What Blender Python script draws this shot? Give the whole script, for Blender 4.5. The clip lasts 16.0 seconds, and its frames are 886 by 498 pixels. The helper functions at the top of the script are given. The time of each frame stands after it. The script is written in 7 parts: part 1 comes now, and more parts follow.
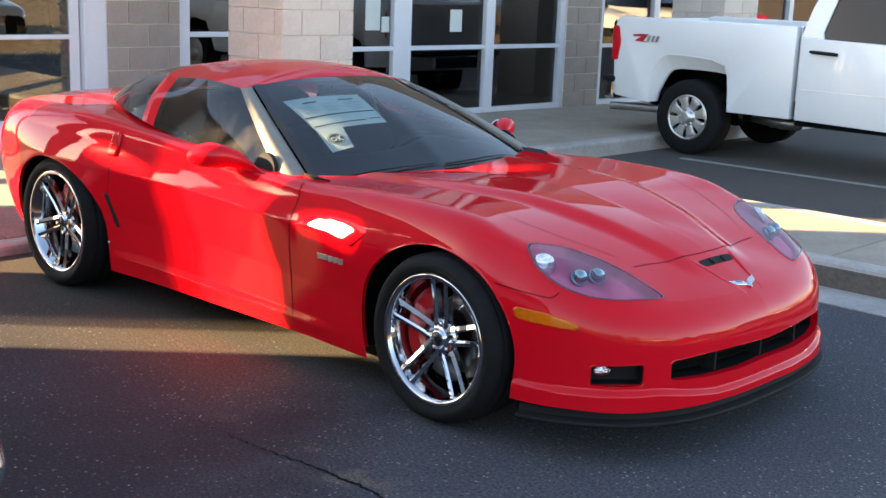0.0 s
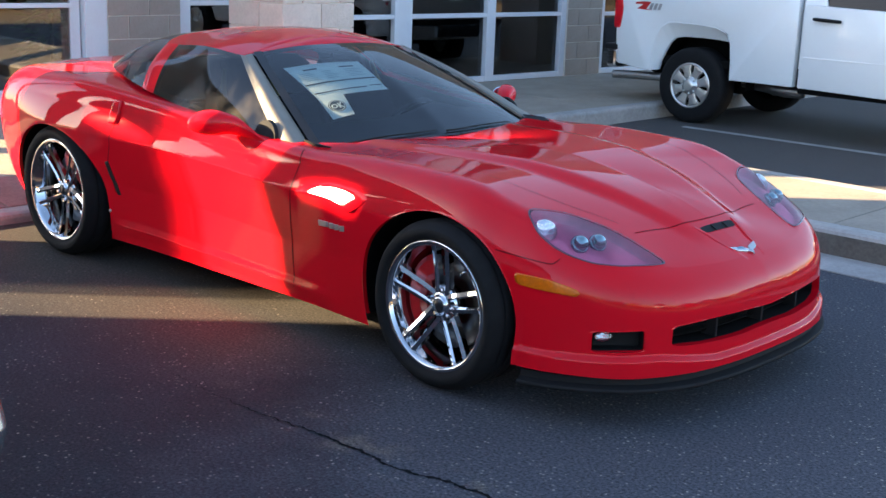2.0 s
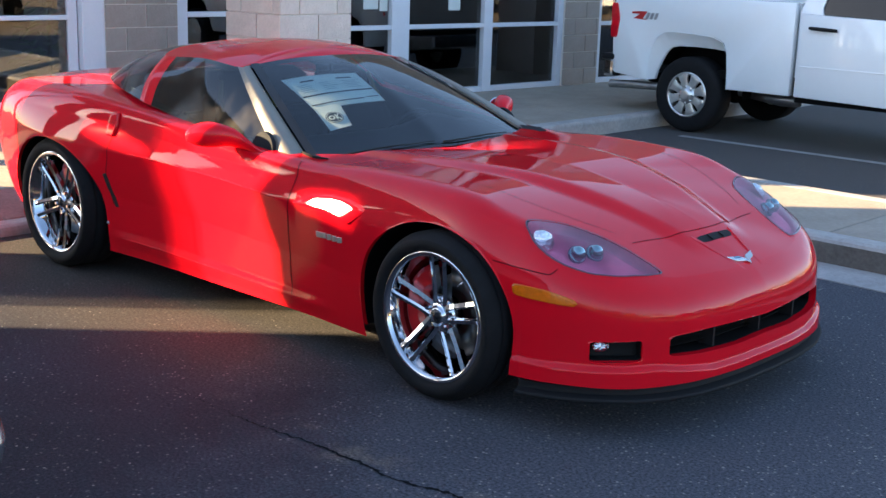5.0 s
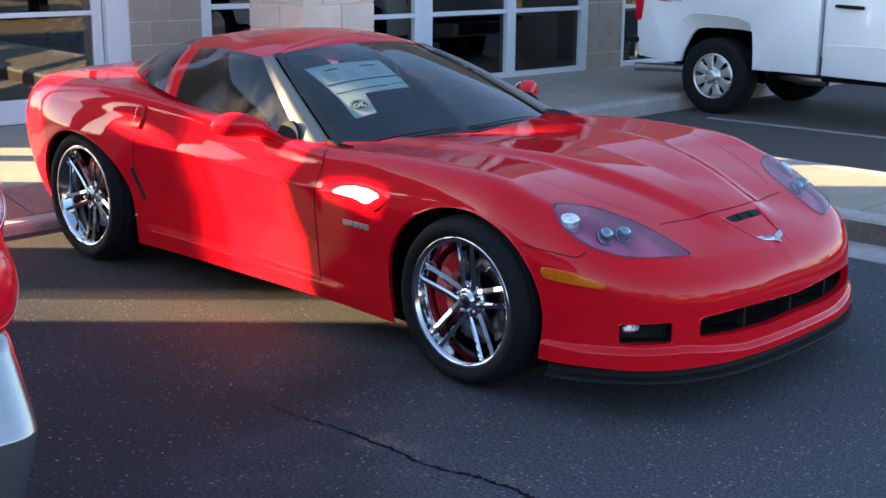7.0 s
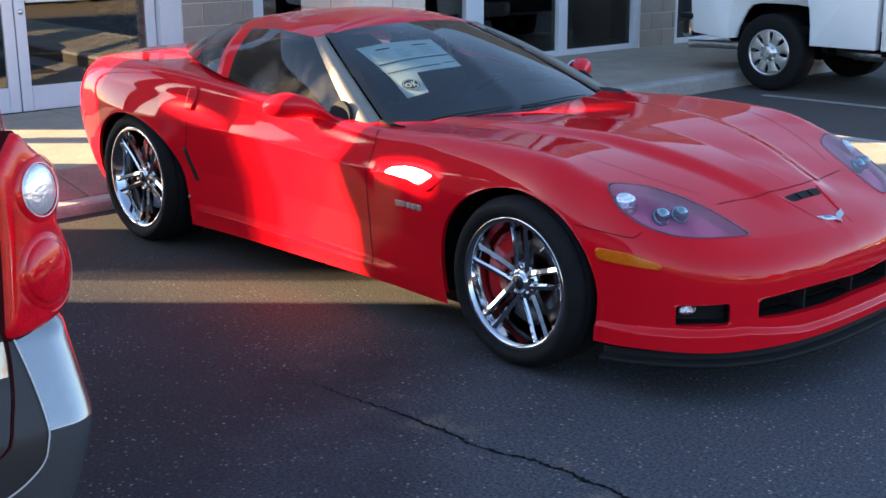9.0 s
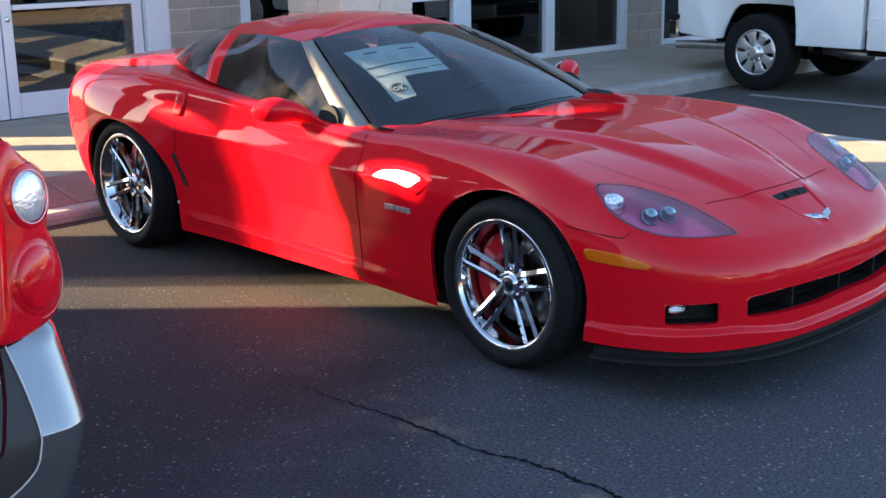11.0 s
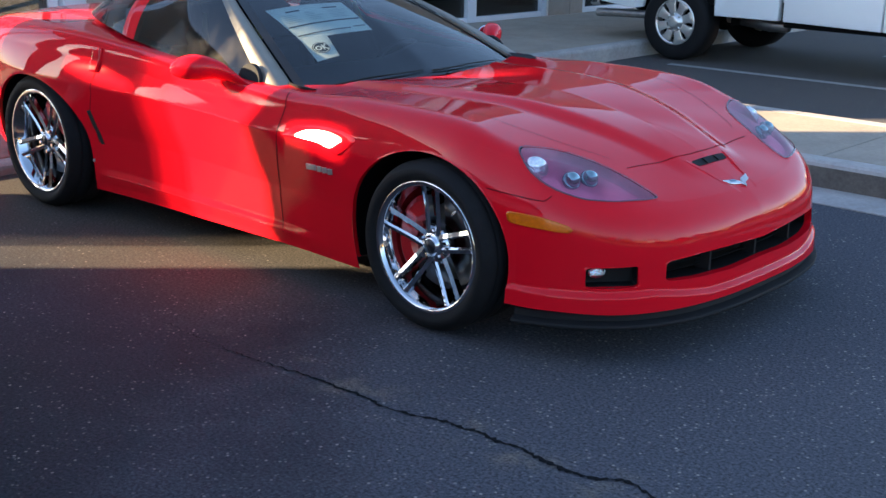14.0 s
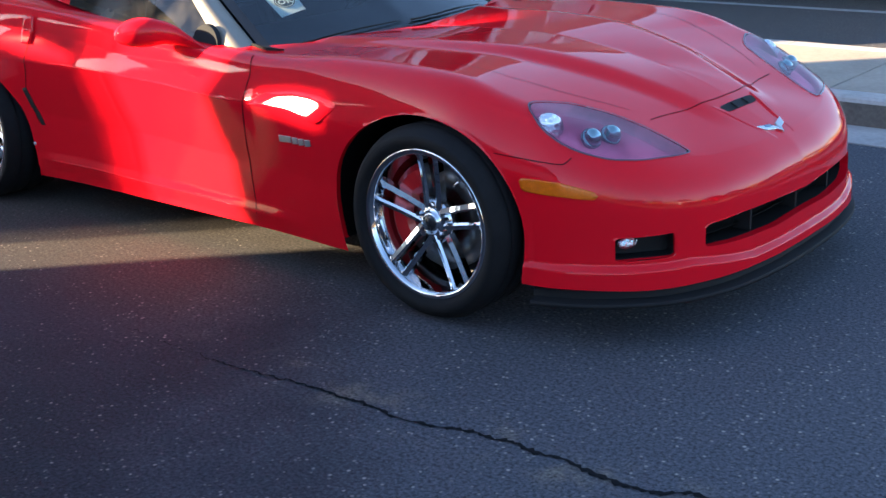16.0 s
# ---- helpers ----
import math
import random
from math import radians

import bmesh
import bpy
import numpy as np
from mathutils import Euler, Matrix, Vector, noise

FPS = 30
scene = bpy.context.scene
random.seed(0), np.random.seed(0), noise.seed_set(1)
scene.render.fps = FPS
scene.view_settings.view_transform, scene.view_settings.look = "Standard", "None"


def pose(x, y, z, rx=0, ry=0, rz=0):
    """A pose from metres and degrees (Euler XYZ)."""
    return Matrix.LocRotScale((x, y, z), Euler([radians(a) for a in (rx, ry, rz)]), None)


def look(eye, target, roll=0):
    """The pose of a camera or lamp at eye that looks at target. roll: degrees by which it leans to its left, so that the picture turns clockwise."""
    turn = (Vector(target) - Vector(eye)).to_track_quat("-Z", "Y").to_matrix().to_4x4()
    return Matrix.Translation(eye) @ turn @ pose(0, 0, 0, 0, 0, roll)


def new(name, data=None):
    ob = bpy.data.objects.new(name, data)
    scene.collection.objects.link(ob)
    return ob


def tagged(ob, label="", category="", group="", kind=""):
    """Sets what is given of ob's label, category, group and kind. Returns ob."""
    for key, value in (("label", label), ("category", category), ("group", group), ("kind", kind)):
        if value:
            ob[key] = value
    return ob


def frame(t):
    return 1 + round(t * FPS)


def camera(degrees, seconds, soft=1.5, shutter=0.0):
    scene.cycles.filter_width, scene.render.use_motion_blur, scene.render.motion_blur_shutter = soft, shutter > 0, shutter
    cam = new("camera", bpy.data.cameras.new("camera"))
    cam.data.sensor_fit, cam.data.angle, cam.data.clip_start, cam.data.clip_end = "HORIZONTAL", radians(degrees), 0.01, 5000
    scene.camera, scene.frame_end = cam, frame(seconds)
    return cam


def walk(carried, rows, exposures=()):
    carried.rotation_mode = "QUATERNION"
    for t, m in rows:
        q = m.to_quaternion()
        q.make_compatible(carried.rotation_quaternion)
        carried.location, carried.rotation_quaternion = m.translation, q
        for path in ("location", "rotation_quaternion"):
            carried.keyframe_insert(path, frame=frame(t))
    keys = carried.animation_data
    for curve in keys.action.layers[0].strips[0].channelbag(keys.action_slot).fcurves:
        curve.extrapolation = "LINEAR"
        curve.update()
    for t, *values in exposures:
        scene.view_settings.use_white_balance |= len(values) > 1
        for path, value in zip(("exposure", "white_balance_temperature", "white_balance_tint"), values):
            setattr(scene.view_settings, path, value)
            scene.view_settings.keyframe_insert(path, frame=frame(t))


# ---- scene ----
cam = camera(39.80, 16.0)
PATH = [
    (0.0, pose(3.0205, -4.1309, 1.6645, 77.382, -2.115, 43.361)),
    (0.5, pose(3.0186, -4.1315, 1.6543, 76.749, -2.131, 43.801)),
    (1.0, pose(3.0267, -4.1303, 1.6505, 76.680, -1.778, 43.608)),
    (1.5, pose(3.0258, -4.1271, 1.6497, 76.432, -1.860, 43.701)),
    (2.0, pose(3.0233, -4.1254, 1.6479, 76.011, -2.002, 43.453)),
    (2.5, pose(3.0236, -4.1270, 1.6495, 75.833, -2.005, 42.773)),
    (3.0, pose(3.0258, -4.1279, 1.6489, 75.703, -2.238, 42.614)),
    (3.5, pose(3.0333, -4.1319, 1.6478, 75.923, -2.239, 42.329)),
    (4.0, pose(3.0340, -4.1386, 1.6549, 76.300, -2.451, 42.546)),
    (4.2, pose(3.0319, -4.1346, 1.6632, 76.410, -2.449, 42.853)),
    (6.5, pose(3.0301, -4.1285, 1.6386, 76.041, -0.745, 43.900)),
    (7.0, pose(3.0279, -4.1239, 1.6408, 75.915, -0.387, 44.310)),
    (7.5, pose(3.0189, -4.1117, 1.6398, 75.369, -0.371, 45.808)),
    (8.0, pose(3.0124, -4.1119, 1.6335, 75.207, 0.255, 46.483)),
    (8.5, pose(3.0066, -4.1140, 1.6323, 75.050, 0.221, 46.253)),
    (9.0, pose(2.9937, -4.1011, 1.6339, 74.969, 0.335, 46.585)),
    (9.2, pose(2.9916, -4.1000, 1.6237, 74.889, 0.464, 46.331)),
    (11.3, pose(3.0065, -4.1092, 1.6364, 75.142, 0.985, 45.949)),
    (11.5, pose(3.0022, -4.1092, 1.6270, 75.091, 1.521, 46.252)),
    (12.0, pose(3.0139, -4.0964, 1.6297, 75.201, 1.622, 46.337)),
    (12.5, pose(3.0239, -4.0819, 1.6474, 76.420, 1.174, 44.442)),
    (13.0, pose(3.0367, -4.0729, 1.6457, 77.003, 0.908, 42.302)),
    (13.5, pose(3.0045, -4.1207, 1.6206, 74.421, -0.488, 41.290)),
    (14.0, pose(2.9880, -4.1116, 1.6145, 73.533, -0.769, 42.454)),
    (14.5, pose(2.9907, -4.1141, 1.6161, 73.625, -1.165, 41.787)),
    (15.0, pose(2.9523, -4.1646, 1.5753, 71.093, -0.587, 40.155)),
    (15.5, pose(2.7748, -4.0425, 1.5681, 68.930, 0.522, 43.820)),
    (16.0, pose(2.4817, -3.7808, 1.5384, 71.076, 2.107, 39.356)),
]
walk(cam, PATH, [(0.0, 3.12, 7750, 10), (0.8, 3.04, 7350, 10), (2.0, 2.89, 6650, 10), (4.0, 2.81, 6500, 10), (8.0, 2.75, 6450, 10), (12.5, 2.78, 6500, 10), (14.5, 2.72, 6250, 10), (15.3, 2.72, 6100, 10), (16.0, 2.86, 5950, 10)])

# world, sun and exposure
SUN_FROM = Vector((-0.70, -0.70, 0.30)).normalized()
world = bpy.data.worlds.new("sky")
scene.world = world
world.use_nodes = True
wn = world.node_tree
sky = wn.nodes.new("ShaderNodeTexSky")
sky.sky_type = 'NISHITA'
sky.sun_disc = False
sky.sun_elevation = math.asin(SUN_FROM.z)
sky.sun_rotation = math.atan2(SUN_FROM.x, SUN_FROM.y)
sky.altitude = 1500.0
sky.dust_density = 2.0
sky.ozone_density = 1.3
wn.nodes["Background"].inputs["Strength"].default_value = 0.079
wn.links.new(sky.outputs["Color"], wn.nodes["Background"].inputs["Color"])
sun = new("sun", bpy.data.lights.new("sun", 'SUN'))
sun.data.energy = 5.0
sun.data.angle = radians(0.53)
sun.data.color = (1.0, 0.73, 0.42)
sun.matrix_world = look((0, 0, 0), -SUN_FROM)
scene.view_settings.exposure = 2.45


# helpers for meshes
def spline(values, n=None):
    """Catmull-Rom through evenly spaced values; returns f(u) for u in 0..1 (an array or number)."""
    v = np.asarray(values, float)
    k = len(v)
    m = np.empty(k)
    m[1:-1] = (v[2:] - v[:-2]) / 2
    m[0], m[-1] = v[1] - v[0], v[-1] - v[-2]

    def f(u):
        s = np.clip(np.asarray(u, float), 0, 1) * (k - 1)
        i = np.minimum(s.astype(int), k - 2)
        t = s - i
        t2, t3 = t * t, t * t * t
        return (2 * t3 - 3 * t2 + 1) * v[i] + (t3 - 2 * t2 + t) * m[i] + (3 * t2 - 2 * t3) * v[i + 1] + (t3 - t2) * m[i + 1]
    return f


def curve_of(xs, ys):
    """A smooth function through the points (xs, ys), xs rising."""
    xs, ys = np.asarray(xs, float), np.asarray(ys, float)
    m = np.gradient(ys, xs)

    def f(x):
        x = np.clip(np.asarray(x, float), xs[0], xs[-1])
        i = np.clip(np.searchsorted(xs, x) - 1, 0, len(xs) - 2)
        h = xs[i + 1] - xs[i]
        t = (x - xs[i]) / h
        t2, t3 = t * t, t * t * t
        return (2 * t3 - 3 * t2 + 1) * ys[i] + (t3 - 2 * t2 + t) * h * m[i] + (3 * t2 - 2 * t3) * ys[i + 1] + (t3 - t2) * h * m[i + 1]
    return f


def smooth01(a, b, x):
    t = np.clip((np.asarray(x, float) - a) / (b - a), 0, 1)
    return t * t * (3 - 2 * t)


def add_mesh(name, verts, faces, material, parent=None, label="", smooth=True, weld=0.0):
    me = bpy.data.meshes.new(name)
    me.from_pydata([tuple(map(float, v)) for v in verts], [], [tuple(map(int, f)) for f in faces])
    if weld:
        bm = bmesh.new()
        bm.from_mesh(me)
        bmesh.ops.remove_doubles(bm, verts=bm.verts, dist=weld)
        bmesh.ops.recalc_face_normals(bm, faces=bm.faces)
        bm.to_mesh(me)
        bm.free()
    if smooth:
        me.polygons.foreach_set("use_smooth", [True] * len(me.polygons))
    me.update()
    me.materials.append(material)
    ob = new(name, me)
    if parent is not None:
        ob.parent = parent
    if label:
        ob["label"] = label
    return ob


def part(name, bm, material, parent=None, label="", smooth=False, sharp=35):
    me = bpy.data.meshes.new(name)
    bmesh.ops.recalc_face_normals(bm, faces=bm.faces)
    if smooth:
        for f in bm.faces:
            f.smooth = True
        for e in bm.edges:
            if len(e.link_faces) == 2 and e.calc_face_angle() > radians(sharp):
                e.smooth = False
    bm.to_mesh(me)
    bm.free()
    me.materials.append(material)
    ob = new(name, me)
    if parent is not None:
        ob.parent = parent
    if label:
        ob["label"] = label
    return ob


def empty(name, m=None):
    ob = new(name)
    ob.empty_display_size = 0.1
    if m is not None:
        ob.matrix_world = m
    return ob


def box(bm, lo, hi, bevel=0.0, m=None, segments=2):
    """Adds a box from corner lo to corner hi, with rounded edges."""
    lo, hi = Vector(lo), Vector(hi)
    r = bmesh.ops.create_cube(bm, size=1.0)
    vs = r["verts"]
    bmesh.ops.scale(bm, vec=hi - lo, verts=vs)
    bmesh.ops.translate(bm, vec=(lo + hi) / 2, verts=vs)
    if bevel > 0:
        es = list({e for v in vs for e in v.link_edges})
        r = bmesh.ops.bevel(bm, geom=es, offset=bevel, segments=segments, profile=0.5, affect='EDGES')
        vs = list({v for f in r["faces"] for v in f.verts} | {v for v in vs if v.is_valid})
    if m is not None:
        bmesh.ops.transform(bm, matrix=m, verts=vs)
    return vs


def boxed(lo, hi, bevel=0.0, m=None):
    bm = bmesh.new()
    box(bm, lo, hi, bevel, m)
    return bm


def lathe(profile, n=64, m=None, close=False):
    """Turns a profile of (radius, along) round the y axis; along runs on y."""
    p = np.asarray(profile, float)
    a = np.linspace(0, 2 * math.pi, n, endpoint=False)
    k = len(p)
    verts = np.stack([np.outer(p[:, 0], np.cos(a)), np.repeat(p[:, 1:2], n, 1), np.outer(p[:, 0], np.sin(a))], -1).reshape(-1, 3)
    faces = []
    for i in range(k if close else k - 1):
        j = (i + 1) % k
        for c in range(n):
            d = (c + 1) % n
            faces.append((i * n + c, i * n + d, j * n + d, j * n + c))
    if m is not None:
        verts = verts @ np.array(m.to_3x3()).T + np.array(m.translation)
    return verts, faces


def grid_faces(n, m, wrap=False):
    f = []
    for i in range(n - 1):
        for j in range(m if wrap else m - 1):
            k = (j + 1) % m
            f.append((i * m + j, (i + 1) * m + j, (i + 1) * m + k, i * m + k))
    return f


def tube(points, radius, n=10, cap=True):
    """A round bar through the points."""
    p = np.asarray(points, float)
    k = len(p)
    rad = np.broadcast_to(np.asarray(radius, float), (k,))
    t = np.gradient(p, axis=0)
    t /= np.linalg.norm(t, axis=1)[:, None] + 1e-9
    ref = np.array([0.0, 0.0, 1.0]) if abs(t[0][2]) < 0.9 else np.array([1.0, 0.0, 0.0])
    verts = []
    for i in range(k):
        u = np.cross(t[i], ref)
        u /= np.linalg.norm(u) + 1e-9
        v = np.cross(t[i], u)
        for a in range(n):
            w = 2 * math.pi * a / n
            verts.append(p[i] + rad[i] * (math.cos(w) * u + math.sin(w) * v))
    faces = grid_faces(k, n, wrap=True)
    if cap:
        faces += [tuple(range(n)), tuple(range((k - 1) * n, k * n))[::-1]]
    return verts, faces


def prism(outline, depth, bevel=0.0):
    """A bmesh slab: the closed outline (x, z) drawn in the plane y = 0, with thickness depth towards +y."""
    bm = bmesh.new()
    front = [bm.verts.new((x, 0, z)) for x, z in outline]
    f = bm.faces.new(front)
    r = bmesh.ops.extrude_face_region(bm, geom=[f])
    bmesh.ops.translate(bm, vec=(0, depth, 0), verts=[v for v in r["geom"] if isinstance(v, bmesh.types.BMVert)])
    if bevel > 0:
        bmesh.ops.bevel(bm, geom=list(bm.edges), offset=bevel, segments=2, profile=0.5, affect='EDGES')
    return bm


def move(bm, m):
    bmesh.ops.transform(bm, matrix=m, verts=bm.verts)
    return bm


def orient(ob, inner):
    """Turns the faces of an open sheet so that they look away from the point inner."""
    me = ob.data
    inner = Vector(inner)
    total = sum(f.normal.dot(f.center - inner) * f.area for f in me.polygons)
    if total < 0:
        me.flip_normals()
    return ob


# materials
def material(name, color, rough=0.5, metal=0.0, coat=0.0, vary=0.0, scale=8.0, bump=0.0, bump_scale=60.0, spec=0.5, detail=6.0, tint=None, object_random=0.0, coat_rough=0.03, coat_ior=1.5, spec_tint=None):
    """A Principled material whose colour varies at two scales, with fine relief."""
    mat = bpy.data.materials.new(name)
    mat.use_nodes = True
    nt = mat.node_tree
    b = nt.nodes["Principled BSDF"]
    b.inputs["Roughness"].default_value = rough
    b.inputs["Metallic"].default_value = metal
    b.inputs["Coat Weight"].default_value = coat
    b.inputs["Coat Roughness"].default_value = coat_rough
    b.inputs["Coat IOR"].default_value = coat_ior
    if spec_tint:
        b.inputs["Specular Tint"].default_value = (*spec_tint, 1)
    b.inputs["Specular IOR Level"].default_value = spec
    b.inputs["Base Color"].default_value = (*color, 1)
    if vary or bump:
        tc = nt.nodes.new("ShaderNodeTexCoord")
    if vary:
        big = nt.nodes.new("ShaderNodeTexNoise")
        big.inputs["Scale"].default_value = scale
        big.inputs["Detail"].default_value = detail
        big.inputs["Roughness"].default_value = 0.65
        nt.links.new(tc.outputs["Object"], big.inputs["Vector"])
        fine = nt.nodes.new("ShaderNodeTexNoise")
        fine.inputs["Scale"].default_value = scale * 14
        fine.inputs["Detail"].default_value = 3.0
        nt.links.new(tc.outputs["Object"], fine.inputs["Vector"])
        add = nt.nodes.new("ShaderNodeMath")
        add.operation = 'MULTIPLY_ADD'
        nt.links.new(fine.outputs["Fac"], add.inputs[0])
        add.inputs[1].default_value = 0.5
        nt.links.new(big.outputs["Fac"], add.inputs[2])
        last = add
        if object_random:
            info = nt.nodes.new("ShaderNodeObjectInfo")
            more = nt.nodes.new("ShaderNodeMath")
            more.operation = 'MULTIPLY_ADD'
            nt.links.new(info.outputs["Random"], more.inputs[0])
            more.inputs[1].default_value = object_random
            nt.links.new(add.outputs[0], more.inputs[2])
            last = more
        ramp = nt.nodes.new("ShaderNodeValToRGB")
        ramp.color_ramp.elements[0].position, ramp.color_ramp.elements[1].position = 0.45, 1.05
        lo = [c * (1 - vary) for c in color]
        hi = [min(1, c * (1 + vary)) for c in color]
        if tint:
            hi = [h * 0.5 + t * 0.5 for h, t in zip(hi, tint)]
        ramp.color_ramp.elements[0].color, ramp.color_ramp.elements[1].color = (*lo, 1), (*hi, 1)
        nt.links.new(last.outputs[0], ramp.inputs["Fac"])
        nt.links.new(ramp.outputs["Color"], b.inputs["Base Color"])
    if bump:
        n = nt.nodes.new("ShaderNodeTexNoise")
        n.inputs["Scale"].default_value = bump_scale
        n.inputs["Detail"].default_value = 5.0
        nt.links.new(tc.outputs["Object"], n.inputs["Vector"])
        bp = nt.nodes.new("ShaderNodeBump")
        bp.inputs["Strength"].default_value = bump
        bp.inputs["Distance"].default_value = 0.01
        nt.links.new(n.outputs["Fac"], bp.inputs["Height"])
        nt.links.new(bp.outputs["Normal"], b.inputs["Normal"])
    return mat


def glass(name, tint=(0.8, 0.85, 0.83), ior=1.5, rough=0.0, dust=0.0):
    """A thin pane: clear or tinted straight through, mirror-like by Fresnel."""
    mat = bpy.data.materials.new(name)
    mat.use_nodes = True
    nt = mat.node_tree
    nt.nodes.remove(nt.nodes["Principled BSDF"])
    tr = nt.nodes.new("ShaderNodeBsdfTransparent")
    tr.inputs["Color"].default_value = (*tint, 1)
    gl = nt.nodes.new("ShaderNodeBsdfGlossy")
    gl.inputs["Roughness"].default_value = rough
    fr = nt.nodes.new("ShaderNodeFresnel")
    fr.inputs["IOR"].default_value = ior
    mix = nt.nodes.new("ShaderNodeMixShader")
    nt.links.new(fr.outputs[0], mix.inputs[0])
    nt.links.new(tr.outputs[0], mix.inputs[1])
    nt.links.new(gl.outputs[0], mix.inputs[2])
    last = mix
    if dust:
        # a thin uneven film of dust that catches the sun
        tc = nt.nodes.new("ShaderNodeTexCoord")
        no = nt.nodes.new("ShaderNodeTexNoise")
        no.inputs["Scale"].default_value, no.inputs["Detail"].default_value = 3.5, 3.0
        nt.links.new(tc.outputs["Object"], no.inputs["Vector"])
        rp = nt.nodes.new("ShaderNodeMapRange")
        rp.inputs["From Min"].default_value, rp.inputs["From Max"].default_value = 0.42, 0.72
        rp.inputs["To Min"].default_value, rp.inputs["To Max"].default_value = 0.02 * dust, dust
        nt.links.new(no.outputs["Fac"], rp.inputs["Value"])
        df = nt.nodes.new("ShaderNodeBsdfDiffuse")
        df.inputs["Color"].default_value = (0.75, 0.70, 0.60, 1)
        last = nt.nodes.new("ShaderNodeMixShader")
        nt.links.new(rp.outputs["Result"], last.inputs[0])
        nt.links.new(mix.outputs[0], last.inputs[1])
        nt.links.new(df.outputs[0], last.inputs[2])
    nt.links.new(last.outputs[0], nt.nodes["Material Output"].inputs["Surface"])
    return mat


def times_early(nt, color, k):
    m = nt.nodes.new("ShaderNodeMath")
    m.operation = 'MULTIPLY'
    nt.links.new(chips_value(nt, color), m.inputs[0])
    m.inputs[1].default_value = k
    return m.outputs[0]


def chips_value(nt, color):
    sep = nt.nodes.new("ShaderNodeSeparateColor")
    nt.links.new(color, sep.inputs["Color"])
    return sep.outputs["Red"]


def asphalt_material(name, dark, light):
    """Bound stone chips: dark binder, scattered pale chips, broad worn and oily patches."""
    mat = bpy.data.materials.new(name)
    mat.use_nodes = True
    nt = mat.node_tree
    b = nt.nodes["Principled BSDF"]
    tc = nt.nodes.new("ShaderNodeTexCoord")

    def noise_node(scale, detail, rough=0.6):
        n = nt.nodes.new("ShaderNodeTexNoise")
        n.inputs["Scale"].default_value, n.inputs["Detail"].default_value, n.inputs["Roughness"].default_value = scale, detail, rough
        nt.links.new(tc.outputs["Object"], n.inputs["Vector"])
        return n

    def ramp(src, stops):
        r = nt.nodes.new("ShaderNodeValToRGB")
        e = r.color_ramp.elements
        while len(e) < len(stops):
            e.new(0.5)
        for k, (p, c) in enumerate(stops):
            e[k].position, e[k].color = p, (*c, 1)
        nt.links.new(src, r.inputs["Fac"])
        return r

    def blend(kind, fac, a, c):
        m = nt.nodes.new("ShaderNodeMix")
        m.data_type, m.blend_type = 'RGBA', kind
        if isinstance(fac, float):
            m.inputs["Factor"].default_value = fac
        else:
            nt.links.new(fac, m.inputs["Factor"])
        nt.links.new(a, m.inputs["A"])
        nt.links.new(c, m.inputs["B"])
        return m.outputs["Result"]

    patches = ramp(noise_node(0.9, 6).outputs["Fac"], [(0.35, [c * 0.75 for c in dark]), (0.7, [c * 1.35 for c in dark])])
    grain = ramp(noise_node(85, 3, 0.7).outputs["Fac"], [(0.33, (0.33, 0.33, 0.34)), (0.68, (1.72, 1.69, 1.61))])
    base = blend('MULTIPLY', 1.0, patches.outputs["Color"], grain.outputs["Color"])
    cells = nt.nodes.new("ShaderNodeTexVoronoi")
    cells.inputs["Scale"].default_value = 85
    nt.links.new(tc.outputs["Object"], cells.inputs["Vector"])
    sep = nt.nodes.new("ShaderNodeSeparateColor")
    nt.links.new(cells.outputs["Color"], sep.inputs["Color"])
    pick = ramp(sep.outputs["Red"], [(0.0, (0, 0, 0)), (0.88, (0, 0, 0)), (0.95, (0.4, 0.4, 0.4)), (1.0, (1, 1, 1))])
    core = ramp(cells.outputs["Distance"], [(0.25, (1, 1, 1)), (0.55, (0, 0, 0))])
    chips = blend('MULTIPLY', 1.0, pick.outputs["Color"], core.outputs["Color"])
    patchy = ramp(noise_node(4.5, 5, 0.7).outputs["Fac"], [(0.40, (0.08, 0.08, 0.08)), (0.62, (1.6, 1.6, 1.6))])
    chips = blend('MULTIPLY', 1.0, chips, patchy.outputs["Color"])
    pale = nt.nodes.new("ShaderNodeRGB")
    pale.outputs[0].default_value = (*light, 1)
    color = blend('MIX', times_early(nt, chips, 0.62), base, pale.outputs[0])
    # towards larger x + 0.9 y the asphalt is paler and shows more stone, with sand along the crack
    xyz = nt.nodes.new("ShaderNodeSeparateXYZ")
    nt.links.new(tc.outputs["Object"], xyz.inputs[0])

    def span(src, a, b_):
        m = nt.nodes.new("ShaderNodeMapRange")
        m.interpolation_type = 'SMOOTHSTEP'
        m.inputs["From Min"].default_value, m.inputs["From Max"].default_value = a, b_
        nt.links.new(src, m.inputs["Value"])
        return m.outputs["Result"]

    def times(p, q, op='MULTIPLY'):
        m = nt.nodes.new("ShaderNodeMath")
        m.operation = op
        for k, v in enumerate((p, q)):
            if isinstance(v, float):
                m.inputs[k].default_value = v
            else:
                nt.links.new(v, m.inputs[k])
        return m.outputs[0]

    rough_edge = times(times(noise_node(1.6, 5).outputs["Fac"], 0.5, 'SUBTRACT'), 2.4)
    paleness = span(times(times(xyz.outputs["X"], times(xyz.outputs["Y"], 0.9), 'ADD'), rough_edge, 'ADD'), -2.2, -0.5)
    worn = nt.nodes.new("ShaderNodeRGB")
    worn.outputs[0].default_value = (0.098, 0.101, 0.120, 1)
